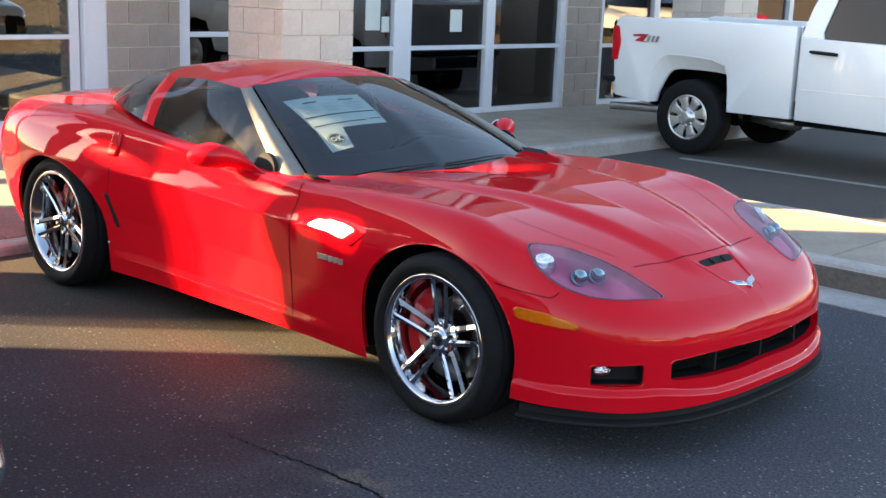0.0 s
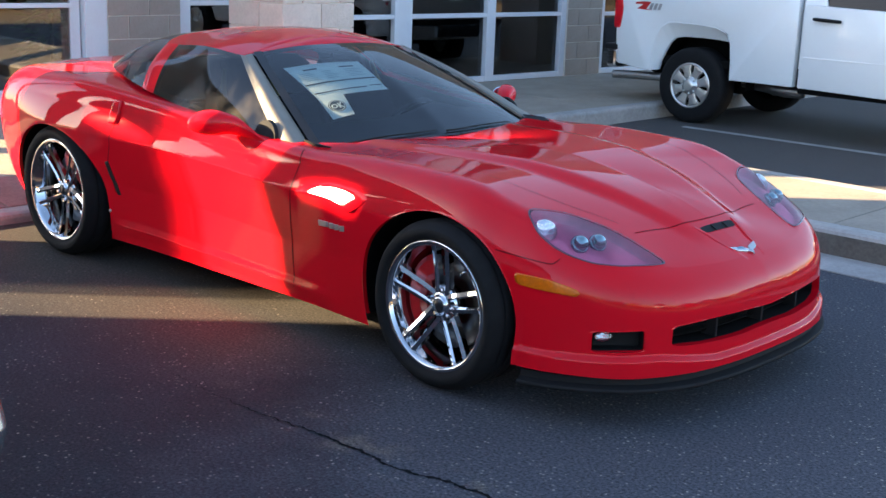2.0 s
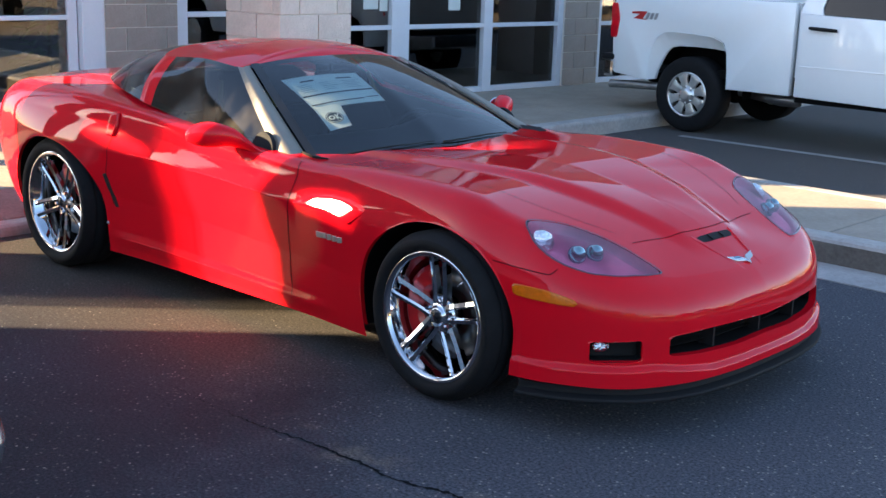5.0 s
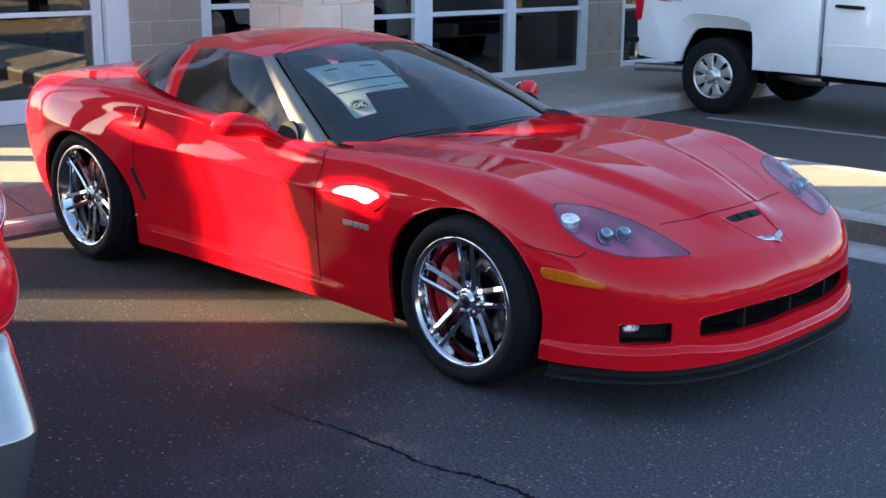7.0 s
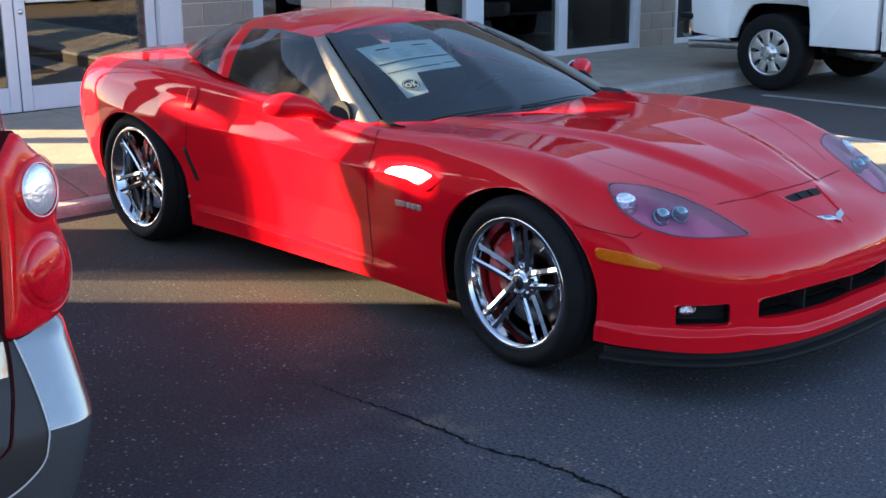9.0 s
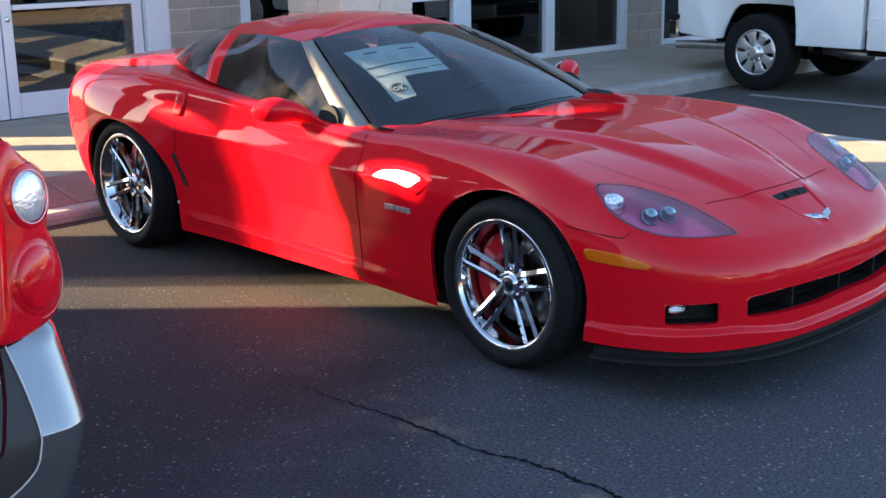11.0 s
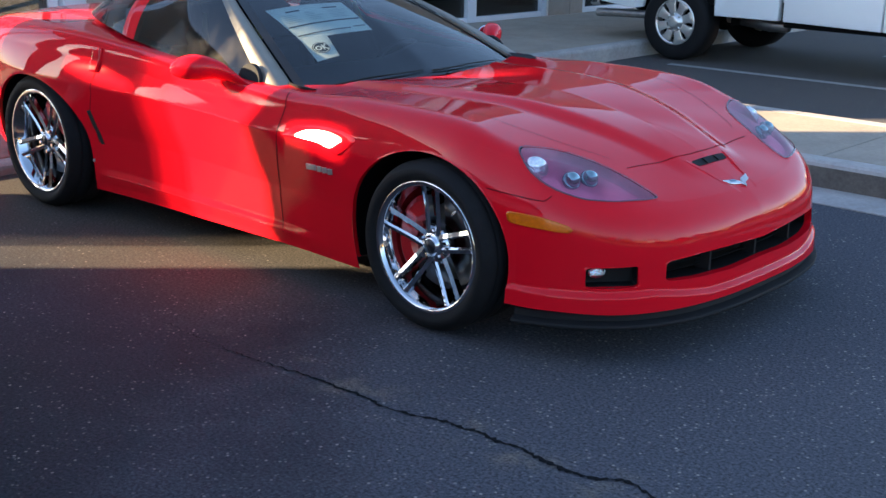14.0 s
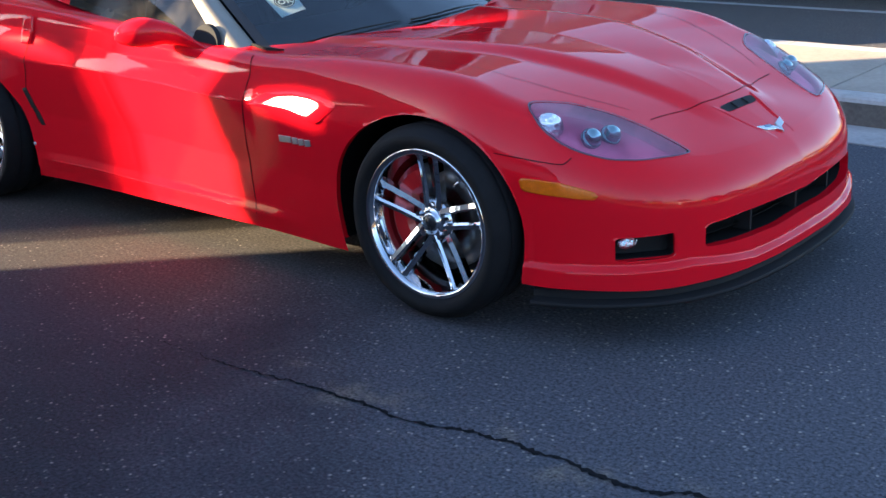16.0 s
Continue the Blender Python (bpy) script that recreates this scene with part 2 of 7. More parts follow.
    color = blend('MIX', times(paleness, 0.58), color, blend('MULTIPLY', 1.0, worn.outputs[0], grain.outputs["Color"]))
    color = blend('MIX', times(chips_value(nt, chips), times(paleness, 0.9)), color, pale.outputs[0])
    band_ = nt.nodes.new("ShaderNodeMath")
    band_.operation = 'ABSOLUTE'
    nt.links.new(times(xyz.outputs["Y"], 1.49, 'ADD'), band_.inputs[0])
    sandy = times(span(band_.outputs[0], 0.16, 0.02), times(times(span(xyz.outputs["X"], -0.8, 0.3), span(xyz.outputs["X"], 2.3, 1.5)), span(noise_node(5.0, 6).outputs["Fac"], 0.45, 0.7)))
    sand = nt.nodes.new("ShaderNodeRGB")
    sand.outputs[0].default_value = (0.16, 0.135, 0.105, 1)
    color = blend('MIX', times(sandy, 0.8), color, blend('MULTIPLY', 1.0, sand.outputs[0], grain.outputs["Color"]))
    # golden tint in the parking bay under the car: the sun strip strengthened by colour
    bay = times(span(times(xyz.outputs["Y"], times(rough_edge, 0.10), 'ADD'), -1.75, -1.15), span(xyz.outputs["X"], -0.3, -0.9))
    sun_gold = nt.nodes.new("ShaderNodeRGB")
    sun_gold.outputs[0].default_value = (0.088, 0.070, 0.044, 1)
    color = blend('MIX', times(bay, 0.34), color, blend('MULTIPLY', 1.0, sun_gold.outputs[0], grain.outputs["Color"]))
    # unseen lot beyond the parking bays, made pale tan to brighten its reflection in the paint
    mirror_tan = nt.nodes.new("ShaderNodeRGB")
    mirror_tan.outputs[0].default_value = (0.24, 0.185, 0.125, 1)
    color = blend('MIX', times(span(xyz.outputs["X"], 4.2, 6.5), 0.85), color, blend('MULTIPLY', 1.0, mirror_tan.outputs[0], grain.outputs["Color"]))
    nt.links.new(color, b.inputs["Base Color"])
    b.inputs["Roughness"].default_value = 0.88
    b.inputs["Specular IOR Level"].default_value = 0.3
    bp = nt.nodes.new("ShaderNodeBump")
    bp.inputs["Strength"].default_value, bp.inputs["Distance"].default_value = 0.40, 0.008
    nt.links.new(noise_node(85, 5, 0.75).outputs["Fac"], bp.inputs["Height"])
    nt.links.new(bp.outputs["Normal"], b.inputs["Normal"])
    return mat


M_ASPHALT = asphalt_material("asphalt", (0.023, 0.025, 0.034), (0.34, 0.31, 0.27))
M_CONCRETE = material("concrete", (0.32, 0.275, 0.22), 0.85, vary=0.22, scale=2.5, bump=0.25, bump_scale=90)
M_KERB = material("kerb_concrete", (0.36, 0.34, 0.32), 0.85, vary=0.28, scale=3.0, bump=0.3, bump_scale=70)
# darker concrete for the front face of kerbs that have a gutter
M_KERBFACE = material("dark_kerb_face", (0.12, 0.105, 0.09), 0.9, vary=0.4, scale=4.0, bump=0.3, bump_scale=70)
# red light thrown back by the car is put into this concrete's colour
M_BOUNCEKERB = material("red_bounce_concrete", (0.30, 0.15, 0.125), 0.8, vary=0.35, scale=4.0, bump=0.25, bump_scale=60)
M_LINE = material("worn_white_line", (0.26, 0.26, 0.26), 0.8, vary=0.3, scale=9.0, bump=0.2)
M_BLOCK = material("tan_block", (0.56, 0.49, 0.43), 0.9, vary=0.16, scale=3.0, bump=0.5, bump_scale=55, object_random=0.25)
M_BLOCK_DARK = material("brown_block", (0.31, 0.265, 0.23), 0.9, vary=0.16, scale=3.0, bump=0.5, bump_scale=55, object_random=0.25)
M_MORTAR = material("mortar", (0.66, 0.61, 0.55), 0.95, vary=0.15, scale=6.0)
M_ALU = material("white_aluminium", (0.62, 0.65, 0.70), 0.4, vary=0.05, scale=4.0)
M_PANE = glass("window_pane", (0.66, 0.69, 0.69), 2.1)
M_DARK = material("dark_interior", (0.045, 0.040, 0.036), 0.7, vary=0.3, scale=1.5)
M_PAINT = material("red_paint", (0.64, 0.0045, 0.014), 0.6, coat=0.80, spec=0.0, coat_ior=1.43, coat_rough=0.03)
M_BLACK = material("black_plastic", (0.012, 0.012, 0.013), 0.7, spec=0.2, bump=0.08, bump_scale=300)
M_SEAM = material("panel_gap", (0.04, 0.004, 0.005), 0.9, spec=0.1)
M_RUBBER = material("tyre_rubber", (0.010, 0.010, 0.011), 0.8, spec=0.2, vary=0.25, scale=20, bump=0.1, bump_scale=120)
M_CHROME = material("chrome", (0.66, 0.67, 0.69), 0.04, metal=1.0)
M_ALLOY = material("bright_alloy", (0.72, 0.71, 0.68), 0.28, metal=0.9)
M_STEEL = material("brake_steel", (0.16, 0.155, 0.15), 0.35, metal=1.0, vary=0.2, scale=15)
M_CALIPER = material("red_caliper", (0.45, 0.006, 0.01), 0.35, coat=0.6)
M_CARGLASS = glass("car_glass", (0.20, 0.22, 0.21), 1.6, dust=0.17)
M_WSGLASS = glass("windshield_glass", (0.93, 1.0, 0.99), 1.78)
M_CABIN = material("cabin_black", (0.006, 0.008, 0.011), 0.75, spec=0.25, vary=0.2, scale=6, bump=0.15, bump_scale=200)
M_PAPER = material("pale_paper", (0.87, 1.0, 0.93), 0.7, vary=0.04, scale=10)
M_INK = material("print_ink", (0.04, 0.07, 0.08), 0.7)
M_TAN = material("sunlit_trim", (0.45, 0.42, 0.18), 0.6, vary=0.15, scale=10)
M_AMBER = material("amber_lens", (0.60, 0.125, 0.003), 0.25, coat=0.5, spec=0.2, vary=0.2, scale=60)
M_WHITE = material("white_paint", (0.84, 0.87, 0.88), 0.4, coat=0.8, vary=0.015, scale=1.0)
M_REDLENS = material("red_lens", (0.58, 0.002, 0.012), 0.25, coat=1.0, spec=0.1, spec_tint=(1.0, 0.02, 0.03), coat_ior=1.45, coat_rough=0.03, vary=0.4, scale=14)
M_RINGRED = material("lens_rim_red", (0.75, 0.20, 0.22), 0.2, coat=1.0)
M_REARGLASS = glass("rear_glass", (0.10, 0.115, 0.11), 1.25, dust=0.10)
# pale colour for the highlight drawn along the wagon's bumper
M_EDGELIGHT = material("painted_highlight", (0.45, 0.45, 0.46), 0.5)
M_SILVER = material("silver_paint", (0.27, 0.27, 0.275), 0.24, metal=0.85, coat=0.7)
# pink cup colour stands in for the red hood mirrored in the headlight
M_LAMPCUP = material("red_tinted_reflector", (0.90, 0.24, 0.38), 0.4, metal=0.15, vary=0.2, scale=12)
M_BADGE = material("badge_grey", (0.45, 0.46, 0.48), 0.3, metal=0.7)


# the lot, kerbs, sidewalk and island
KERB_X = -3.45        # face of the kerb before the building
ISL_Y0, ISL_Y1 = 2.36, 3.86
WALL_X = -6.43


def ground_sheet():
    xs = np.concatenate([[-400, -60, -20], np.linspace(-8, 8, 33), [20, 60, 400]])
    ys = np.concatenate([[-400, -60, -20], np.linspace(-8, 10, 37), [20, 60, 400]])
    X, Y = np.meshgrid(xs, ys, indexing='ij')
    V = np.stack([X, Y, np.zeros_like(X)], -1).reshape(-1, 3)
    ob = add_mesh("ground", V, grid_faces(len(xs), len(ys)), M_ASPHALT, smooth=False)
    tagged(ob, "dark weathered asphalt of the parking lot with pale stone chips", "asphalt lot", kind="structure")
    return ob


ground = ground_sheet()


def slab_mesh(w, d, h, bevel=0.008):
    bm = boxed((0, 0, 0), (w, d, h), bevel)
    me = bpy.data.meshes.new("slab")
    bm.to_mesh(me)
    bm.free()
    return me


def paved(name, x0, x1, y0, y1, top, nx, ny, mat, label, gap=0.010, fall=0.0):
    """A pavement of separate concrete slabs on a bed, slab by slab; fall: how much lower the slabs' far x edge lies."""
    bed = part(name, boxed((x0, y0, -0.05), (x1, y1, top - 0.012 - fall)), M_KERB)
    tagged(bed, label, "pavement", kind="structure")
    w, d = (x1 - x0) / nx, (y1 - y0) / ny
    me = slab_mesh(w - gap, d - gap, 0.06)
    for v in me.vertices:
        v.co.z -= fall * v.co.x / w
    me.materials.append(mat)
    for i in range(nx):
        for j in range(ny):
            s = new("slab", me)
            s.parent = bed
            s.location = (x0 + i * w + gap / 2, y0 + j * d + gap / 2, top - 0.06 + 0.002 * math.sin(3 * i + 5 * j))
    return bed


def kerb_run(name, p0, p1, inward, height=0.15, width=0.16, gutter=0.0, mat=None, label="", length=2.4):
    """Kerb stones end to end from p0 to p1; inward points away from the road."""
    p0, p1, n = Vector((*p0, 0)), Vector((*p1, 0)), Vector((*inward, 0))
    d = (p1 - p0).normalized()
    total = (p1 - p0).length
    count = max(1, round(total / length))
    step = total / count
    base = empty(name, Matrix.Translation(p0))
    tagged(base, label, "kerb", kind="structure")
    r = 0.03
    prof = [(0, -0.05), (0.012, height - r), (0.020, height - r * 0.4), (0.045, height), (width, height), (width, -0.05)]
    k = len(prof)
    V = [d * (0.004 + s * (step - 0.008)) + n * a + Vector((0, 0, b)) for s in (0, 1) for a, b in prof]
    F = [(i, (i + 1) % k, k + (i + 1) % k, k + i) for i in range(k)] + [tuple(range(k))[::-1], tuple(range(k, 2 * k))]
    stone = None
    for i in range(count):
        if stone is None:
            ob = add_mesh("kerb_stone", V, F, mat or M_KERB, base, smooth=False)
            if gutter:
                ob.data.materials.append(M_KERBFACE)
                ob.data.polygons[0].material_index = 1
            stone = ob.data
        else:
            ob = new("kerb_stone", stone)
            ob.parent = base
        ob.location = d * (i * step)
    if gutter:
        V = [d * (0.004 + s * (step - 0.008)) + n * a + Vector((0, 0, b)) for s in (0, 1) for a, b in [(-gutter, -0.03), (-gutter, 0.006), (0.0, 0.004), (0.0, -0.03)]]
        F = [(0, 1, 5, 4), (1, 2, 6, 5), (2, 3, 7, 6), (3, 0, 4, 7), (3, 2, 1, 0), (4, 5, 6, 7)]
        pan = None
        for i in range(count):
            if pan is None:
                ob = add_mesh("gutter_pan", V, F, mat or M_KERB, base, smooth=False)
                pan = ob.data
            else:
                ob = new("gutter_pan", pan)
                ob.parent = base
            ob.location = d * (i * step)
    return base


kerb_run("kerb_1", (KERB_X, -9.0), (KERB_X, ISL_Y0), (-1, 0), height=0.062, label="low pale concrete kerb along the sidewalk by the building")
kerb_run("kerb_2", (KERB_X, 4.15), (KERB_X, ISL_Y1), (-1, 0), label="concrete kerb of the sidewalk beside the island")
kerb_run("kerb_5", (-3.91, 12.5), (-3.91, 4.15), (-1, 0), label="concrete kerb behind the parked pickup truck")
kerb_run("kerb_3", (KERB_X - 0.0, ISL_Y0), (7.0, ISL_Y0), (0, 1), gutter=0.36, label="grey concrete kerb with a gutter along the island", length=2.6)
kerb_run("kerb_4", (KERB_X, ISL_Y1), (7.0, ISL_Y1), (0, -1), label="concrete kerb on the far side of the island", length=2.6)
paved("sidewalk", WALL_X - 0.1, KERB_X - 0.62, -9.0, 12.5, 0.15, 2, 16, M_CONCRETE, "tan concrete sidewalk with joints before the showroom")
paved("pavement_1", KERB_X - 0.62, KERB_X - 0.16, -9.0, 2.0, 0.15, 1, 4, M_BOUNCEKERB, "strip of concrete behind the kerb, tinted as by red light off the car", fall=0.085)
paved("pavement_2", KERB_X - 0.62, KERB_X - 0.16, 2.0, 4.15, 0.15, 1, 2, M_CONCRETE, "tan concrete strip of the sidewalk by the kerb")
paved("pavement_3", KERB_X - 0.16, 7.0, ISL_Y0 + 0.16, ISL_Y1 - 0.16, 0.15, 9, 1, M_CONCRETE, "concrete top of the island between parking bays")


def paint_line(x0, y0, x1, y1, w):
    d = Vector((x1 - x0, y1 - y0, 0)).normalized()
    n = Vector((-d.y, d.x, 0)) * w / 2
    a, b = Vector((x0, y0, 0)), Vector((x1, y1, 0))
    V = [p + o + Vector((0, 0, h)) for h in (0.004, 0.0) for p, o in ((a, -n), (b, -n), (b, n), (a, n))]
    ob = add_mesh("bay_line", V, [(0, 1, 2, 3), (4, 5, 1, 0), (5, 6, 2, 1), (6, 7, 3, 2), (7, 4, 0, 3)], M_LINE, smooth=False)
    tagged(ob, "worn thin white painted line of a parking bay", "road marking", group="bay lines", kind="structure")


paint_line(-3.40, 6.16, 2.5, 6.30, 0.09)
paint_line(-2.2, 8.35, 3.5, 8.45, 0.10)

# the long crack in the asphalt
def crack():
    px_ = curve_of([-0.9, -0.557, -0.228, -0.022, 0.215, 0.386, 0.507, 0.683, 0.889, 1.175, 1.298, 1.398, 1.562, 1.655, 1.778, 2.2], [-1.55, -1.565, -1.557, -1.538, -1.524, -1.533, -1.506, -1.48, -1.47, -1.473, -1.42, -1.47, -1.533, -1.537, -1.611, -1.75])
    xs = np.linspace(-0.75, 2.2, 260)
    rng = random.Random(5)
    V, F = [], []
    drift = 0.0
    for i, x in enumerate(xs):
        drift = 0.72 * drift + rng.uniform(-0.007, 0.007)
        y = float(px_(x)) + drift
        fade = min(1.0, max(0.12, (x + 0.6) / 1.4))
        w = (0.0025 + 0.0120 * rng.random() ** 1.4) * fade
        V += [(x, y - w, 0.0025), (x, y + w, 0.0025)]
        if i:
            F.append((2 * i - 2, 2 * i - 1, 2 * i + 1, 2 * i))
    ob = add_mesh("crack", V, F, material("crack_dark", (0.016, 0.016, 0.017), 1.0, spec=0.0), ground, smooth=False)
    ob["label"] = "long ragged dark crack in the asphalt"


crack()

# the building: wall with blocks, storefront, columns
BUILDING = pose(WALL_X, 0.40, 0, 0, 0, -2.57)


def in_building(ob):
    ob.matrix_world = BUILDING
    return ob


def wall_piece(name, y0, y1, z0, z1, label, mat=None, thick=0.3):
    ob = in_building(part(name, boxed((-thick, y0, z0), (0, y1, z1)), mat or M_MORTAR))
    return tagged(ob, label, "wall", kind="structure")


def blocks_on(wall, y0, y1, z0, z1, mat, face_x=0.0, axis='y', fixed=0.0, module=0.40, course=0.20, proud=0.008):
    """Courses of concrete blocks as pieces of a wall face; axis y: the face looks along +x; axis x: it looks along -y."""
    rng = random.Random(int(1000 * (y0 + 20) + 7 * z0))
    cache = {}
    k = 0
    z = z0
    while z < z1 - 0.02:
        h = min(course, z1 - z)
        a = y0 - (module / 2 if k % 2 else 0)
        while a < y1 - 0.01:
            b0, b1 = max(a, y0), min(a + module, y1)
            if b1 - b0 > 0.03:
                key = (round(b1 - b0, 3), round(h, 3))
                if key not in cache:
                    bm = boxed((-0.02, 0.004, 0.004), (proud, b1 - b0 - 0.004, h - 0.004), 0.003) if axis == 'y' else boxed((0.004, -proud, 0.004), (b1 - b0 - 0.004, 0.02, h - 0.004), 0.003)
                    me = bpy.data.meshes.new("block")
                    bm.to_mesh(me)
                    bm.free()
                    me.materials.append(mat)
                    cache[key] = me
                ob = new("block", cache[key])
                ob.parent = wall
                j = rng.uniform(-0.0015, 0.0015)
                ob.location = (face_x + j, b0, z) if axis == 'y' else (b0, fixed + j, z)
            a += module
        z += course
        k += 1


TOP = 3.2
wall_a = wall_piece("wall_1", 1.25, 1.97, 0.0, TOP, "brown concrete block wall between showroom door and window")
wall_b = wall_piece("wall_2", 7.32, 7.97, 0.0, TOP, "brown concrete block wall between two showroom windows")
blocks_on(wall_a, 1.25, 1.97, 0.15, TOP, M_BLOCK_DARK)
blocks_on(wall_b, 7.32, 7.97, 0.15, TOP, M_BLOCK_DARK)
wall_piece("wall_3", 14.0, 16.0, 0.0, TOP, "concrete block wall at the end of the showroom front", M_BLOCK_DARK)
wall_piece("wall_4", -3.2 + 2.3, 16.0, TOP, 4.4, "plain block wall above the showroom windows", M_BLOCK_DARK)
# unseen wall pieces added beside the showroom; their gaps shape the low sun
def slotted_panel(y0, y1, z1, hole):
    """A thin upright panel with one opening."""
    bm = bmesh.new()
    for loop in ([(y0, 0.0), (y1, 0.0), (y1, z1), (y0, z1)], hole):
        vs = [bm.verts.new((0.0, y, z)) for y, z in loop]
        for k in range(len(vs)):
            bm.edges.new((vs[k], vs[(k + 1) % len(vs)]))
    bmesh.ops.triangle_fill(bm, edges=bm.edges[:], use_beauty=True)
    got = bmesh.ops.extrude_face_region(bm, geom=bm.faces[:])
    bmesh.ops.translate(bm, verts=[v for v in got["geom"] if isinstance(v, bmesh.types.BMVert)], vec=(-0.02, 0, 0))
    bmesh.ops.recalc_face_normals(bm, faces=bm.faces[:])
    return bm


def beside(name, bm, label):
    ob = part(name, bm, M_BLOCK_DARK)
    ob.matrix_world = Matrix.Translation((WALL_X, 0, 0))
    tagged(ob, label, "wall", kind="structure")


beside("wall_5", boxed((-0.3, -16.0, 0), (0, -7.20, 3.5)), "unseen block pier added to shade the lot from the low sun")
# slots in these two added panels let sun onto fender and rear quarter
beside("wall_6", slotted_panel(-7.20, -6.32, 3.5, [(-6.97, 3.262), (-6.88, 3.150), (-6.73, 3.108), (-6.55, 3.045), (-6.55, 3.090), (-6.62, 3.138), (-6.75, 3.208), (-6.95, 3.280)]), "unseen thin panel added to let sun through a narrow slot")
beside("wall_7", slotted_panel(-5.50, -4.36, 3.5, [(-5.48, 2.648), (-5.20, 2.535), (-5.01, 2.490), (-5.01, 2.545), (-5.14, 2.605), (-5.48, 2.676)]), "unseen thin panel added to let sun through a narrow slot")
beside("wall_8", boxed((-0.3, -3.80, 0), (0, -3.08, 3.5)), "unseen block pier added to shade the lot from the low sun")
beside("wall_9", boxed((-0.3, -1.74, 0), (0, -1.70, 3.5)), "unseen block pier added to shade the lot from the low sun")
# slats added to soften the rear edge of the sun on the door
for k, (y, w) in enumerate(((-5.545, 0.040), (-5.615, 0.030), (-5.680, 0.020), (-5.735, 0.012))):
    beside("wall_%d" % (15 + k), boxed((-0.02, y - w / 2, 0), (0, y + w / 2, 3.5)), "unseen upright slat added to soften the edge of the sun patch")
beside("wall_14", boxed((-0.02, -6.318, 0), (0, -6.24, 2.47)), "unseen low panel added to trim the sun strip on the ground")
beside("wall_19", boxed((-0.02, -6.318, 3.18), (0, -5.84, 3.498)), "unseen short panel added to keep sun off the hood")
beside("wall_13", boxed((-0.3, -16.0, 3.5), (0, -0.9, 5.0)), "unseen block wall added above the gaps to darken the car's side")

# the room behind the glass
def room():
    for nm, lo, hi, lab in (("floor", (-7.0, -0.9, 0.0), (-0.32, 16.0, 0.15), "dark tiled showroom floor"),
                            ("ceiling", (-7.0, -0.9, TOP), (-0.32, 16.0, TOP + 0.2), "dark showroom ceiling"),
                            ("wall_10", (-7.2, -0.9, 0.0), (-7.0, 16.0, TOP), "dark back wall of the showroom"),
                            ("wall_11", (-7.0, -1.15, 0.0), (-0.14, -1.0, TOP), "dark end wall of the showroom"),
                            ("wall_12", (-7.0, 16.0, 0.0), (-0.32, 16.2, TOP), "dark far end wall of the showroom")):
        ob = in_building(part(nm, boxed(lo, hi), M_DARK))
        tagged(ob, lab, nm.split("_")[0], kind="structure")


room()


def storefront(name, y0, y1, z0, z1, posts, bars, label, post_w=0.07):
    """An aluminium window front: frame, posts, bars and panes as parts."""
    base = empty(name, BUILDING)
    tagged(base, label, "window", kind="structure")
    d0, d1 = -0.14, -0.02
    spans = [(y0, y0 + post_w)] + list(posts) + [(y1 - post_w, y1)]
    for a, b in spans:
        part("window_post", boxed((d0, a, z0), (d1, b, z1), 0.006), M_ALU, base)
    for (pa, pb), (qa, qb) in zip(spans[:-1], spans[1:]):
        levels = [z0] + list(bars) + [z1 - 0.06]
        for z in levels:
            part("window_bar", boxed((d0 + 0.01, pb + 0.001, z), (d1 - 0.004, qa - 0.001, z + (0.06 if z in (z0, z1 - 0.06) else 0.045)), 0.005), M_ALU, base)
        for za, zb in zip(levels[:-1], levels[1:]):
            lo = za + (0.06 if za == z0 else 0.045)
            part("pane", boxed((-0.086, pb, lo), (-0.080, qa, zb)), M_PANE, base)
    return base


storefront("window_1", 1.97, 3.9, 0.15, TOP, [(2.9, 2.97)], [1.03], "showroom window in white aluminium frame beside the column", 0.12)
storefront("window_2", 3.9, 7.32, 0.15, TOP, [(4.57, 4.82), (5.96, 6.10)], [0.87], "large showroom window with white aluminium bars and dark panes", 0.09)
storefront("window_3", 7.97, 14.0, 0.15, TOP, [(9.08, 9.2), (10.8, 10.92), (12.4, 12.52)], [0.86], "showroom window behind the pickup, reflecting the sunlit lot", 0.08)


def door_leaf(name, y0, y1, label):
    base = empty(name, BUILDING)
    tagged(base, label, "door", kind="structure")
    z0, z1 = 0.155, 2.25
    d0, d1 = -0.12, -0.07
    part("door_stile", boxed((d0, y0, z0), (d1, y0 + 0.09, z1), 0.006), M_ALU, base)
    part("door_stile", boxed((d0, y1 - 0.09, z0), (d1, y1, z1), 0.006), M_ALU, base)
    part("kick_plate", boxed((d0 + 0.004, y0 + 0.091, z0), (d1 - 0.004, y1 - 0.091, z0 + 0.2), 0.006), M_ALU, base)
    part("top_rail", boxed((d0 + 0.004, y0 + 0.091, z1 - 0.1), (d1 - 0.004, y1 - 0.091, z1), 0.006), M_ALU, base)
    part("push_bar", boxed((d1 - 0.01, y0 + 0.091, 1.02), (d1 + 0.03, y1 - 0.091, 1.06), 0.008), M_ALU, base)
    part("pane", boxed((-0.098, y0 + 0.09, z0 + 0.2), (-0.092, y1 - 0.09, z1 - 0.1)), M_PANE, base)
    V, F = lathe([(0.0, 0.0), (0.022, 0.0), (0.022, 0.012), (0.0, 0.012)], 16, pose(d1, y0 + 0.045, 0.95, 0, 0, -90))
    add_mesh("lock_cylinder", V, F, M_CHROME, base)


door_leaf("door_1", -0.20, 1.03, "closed glass entrance door with white aluminium frame")
door_leaf("door_2", -1.44, -0.21, "second glass entrance door leaf with white frame")
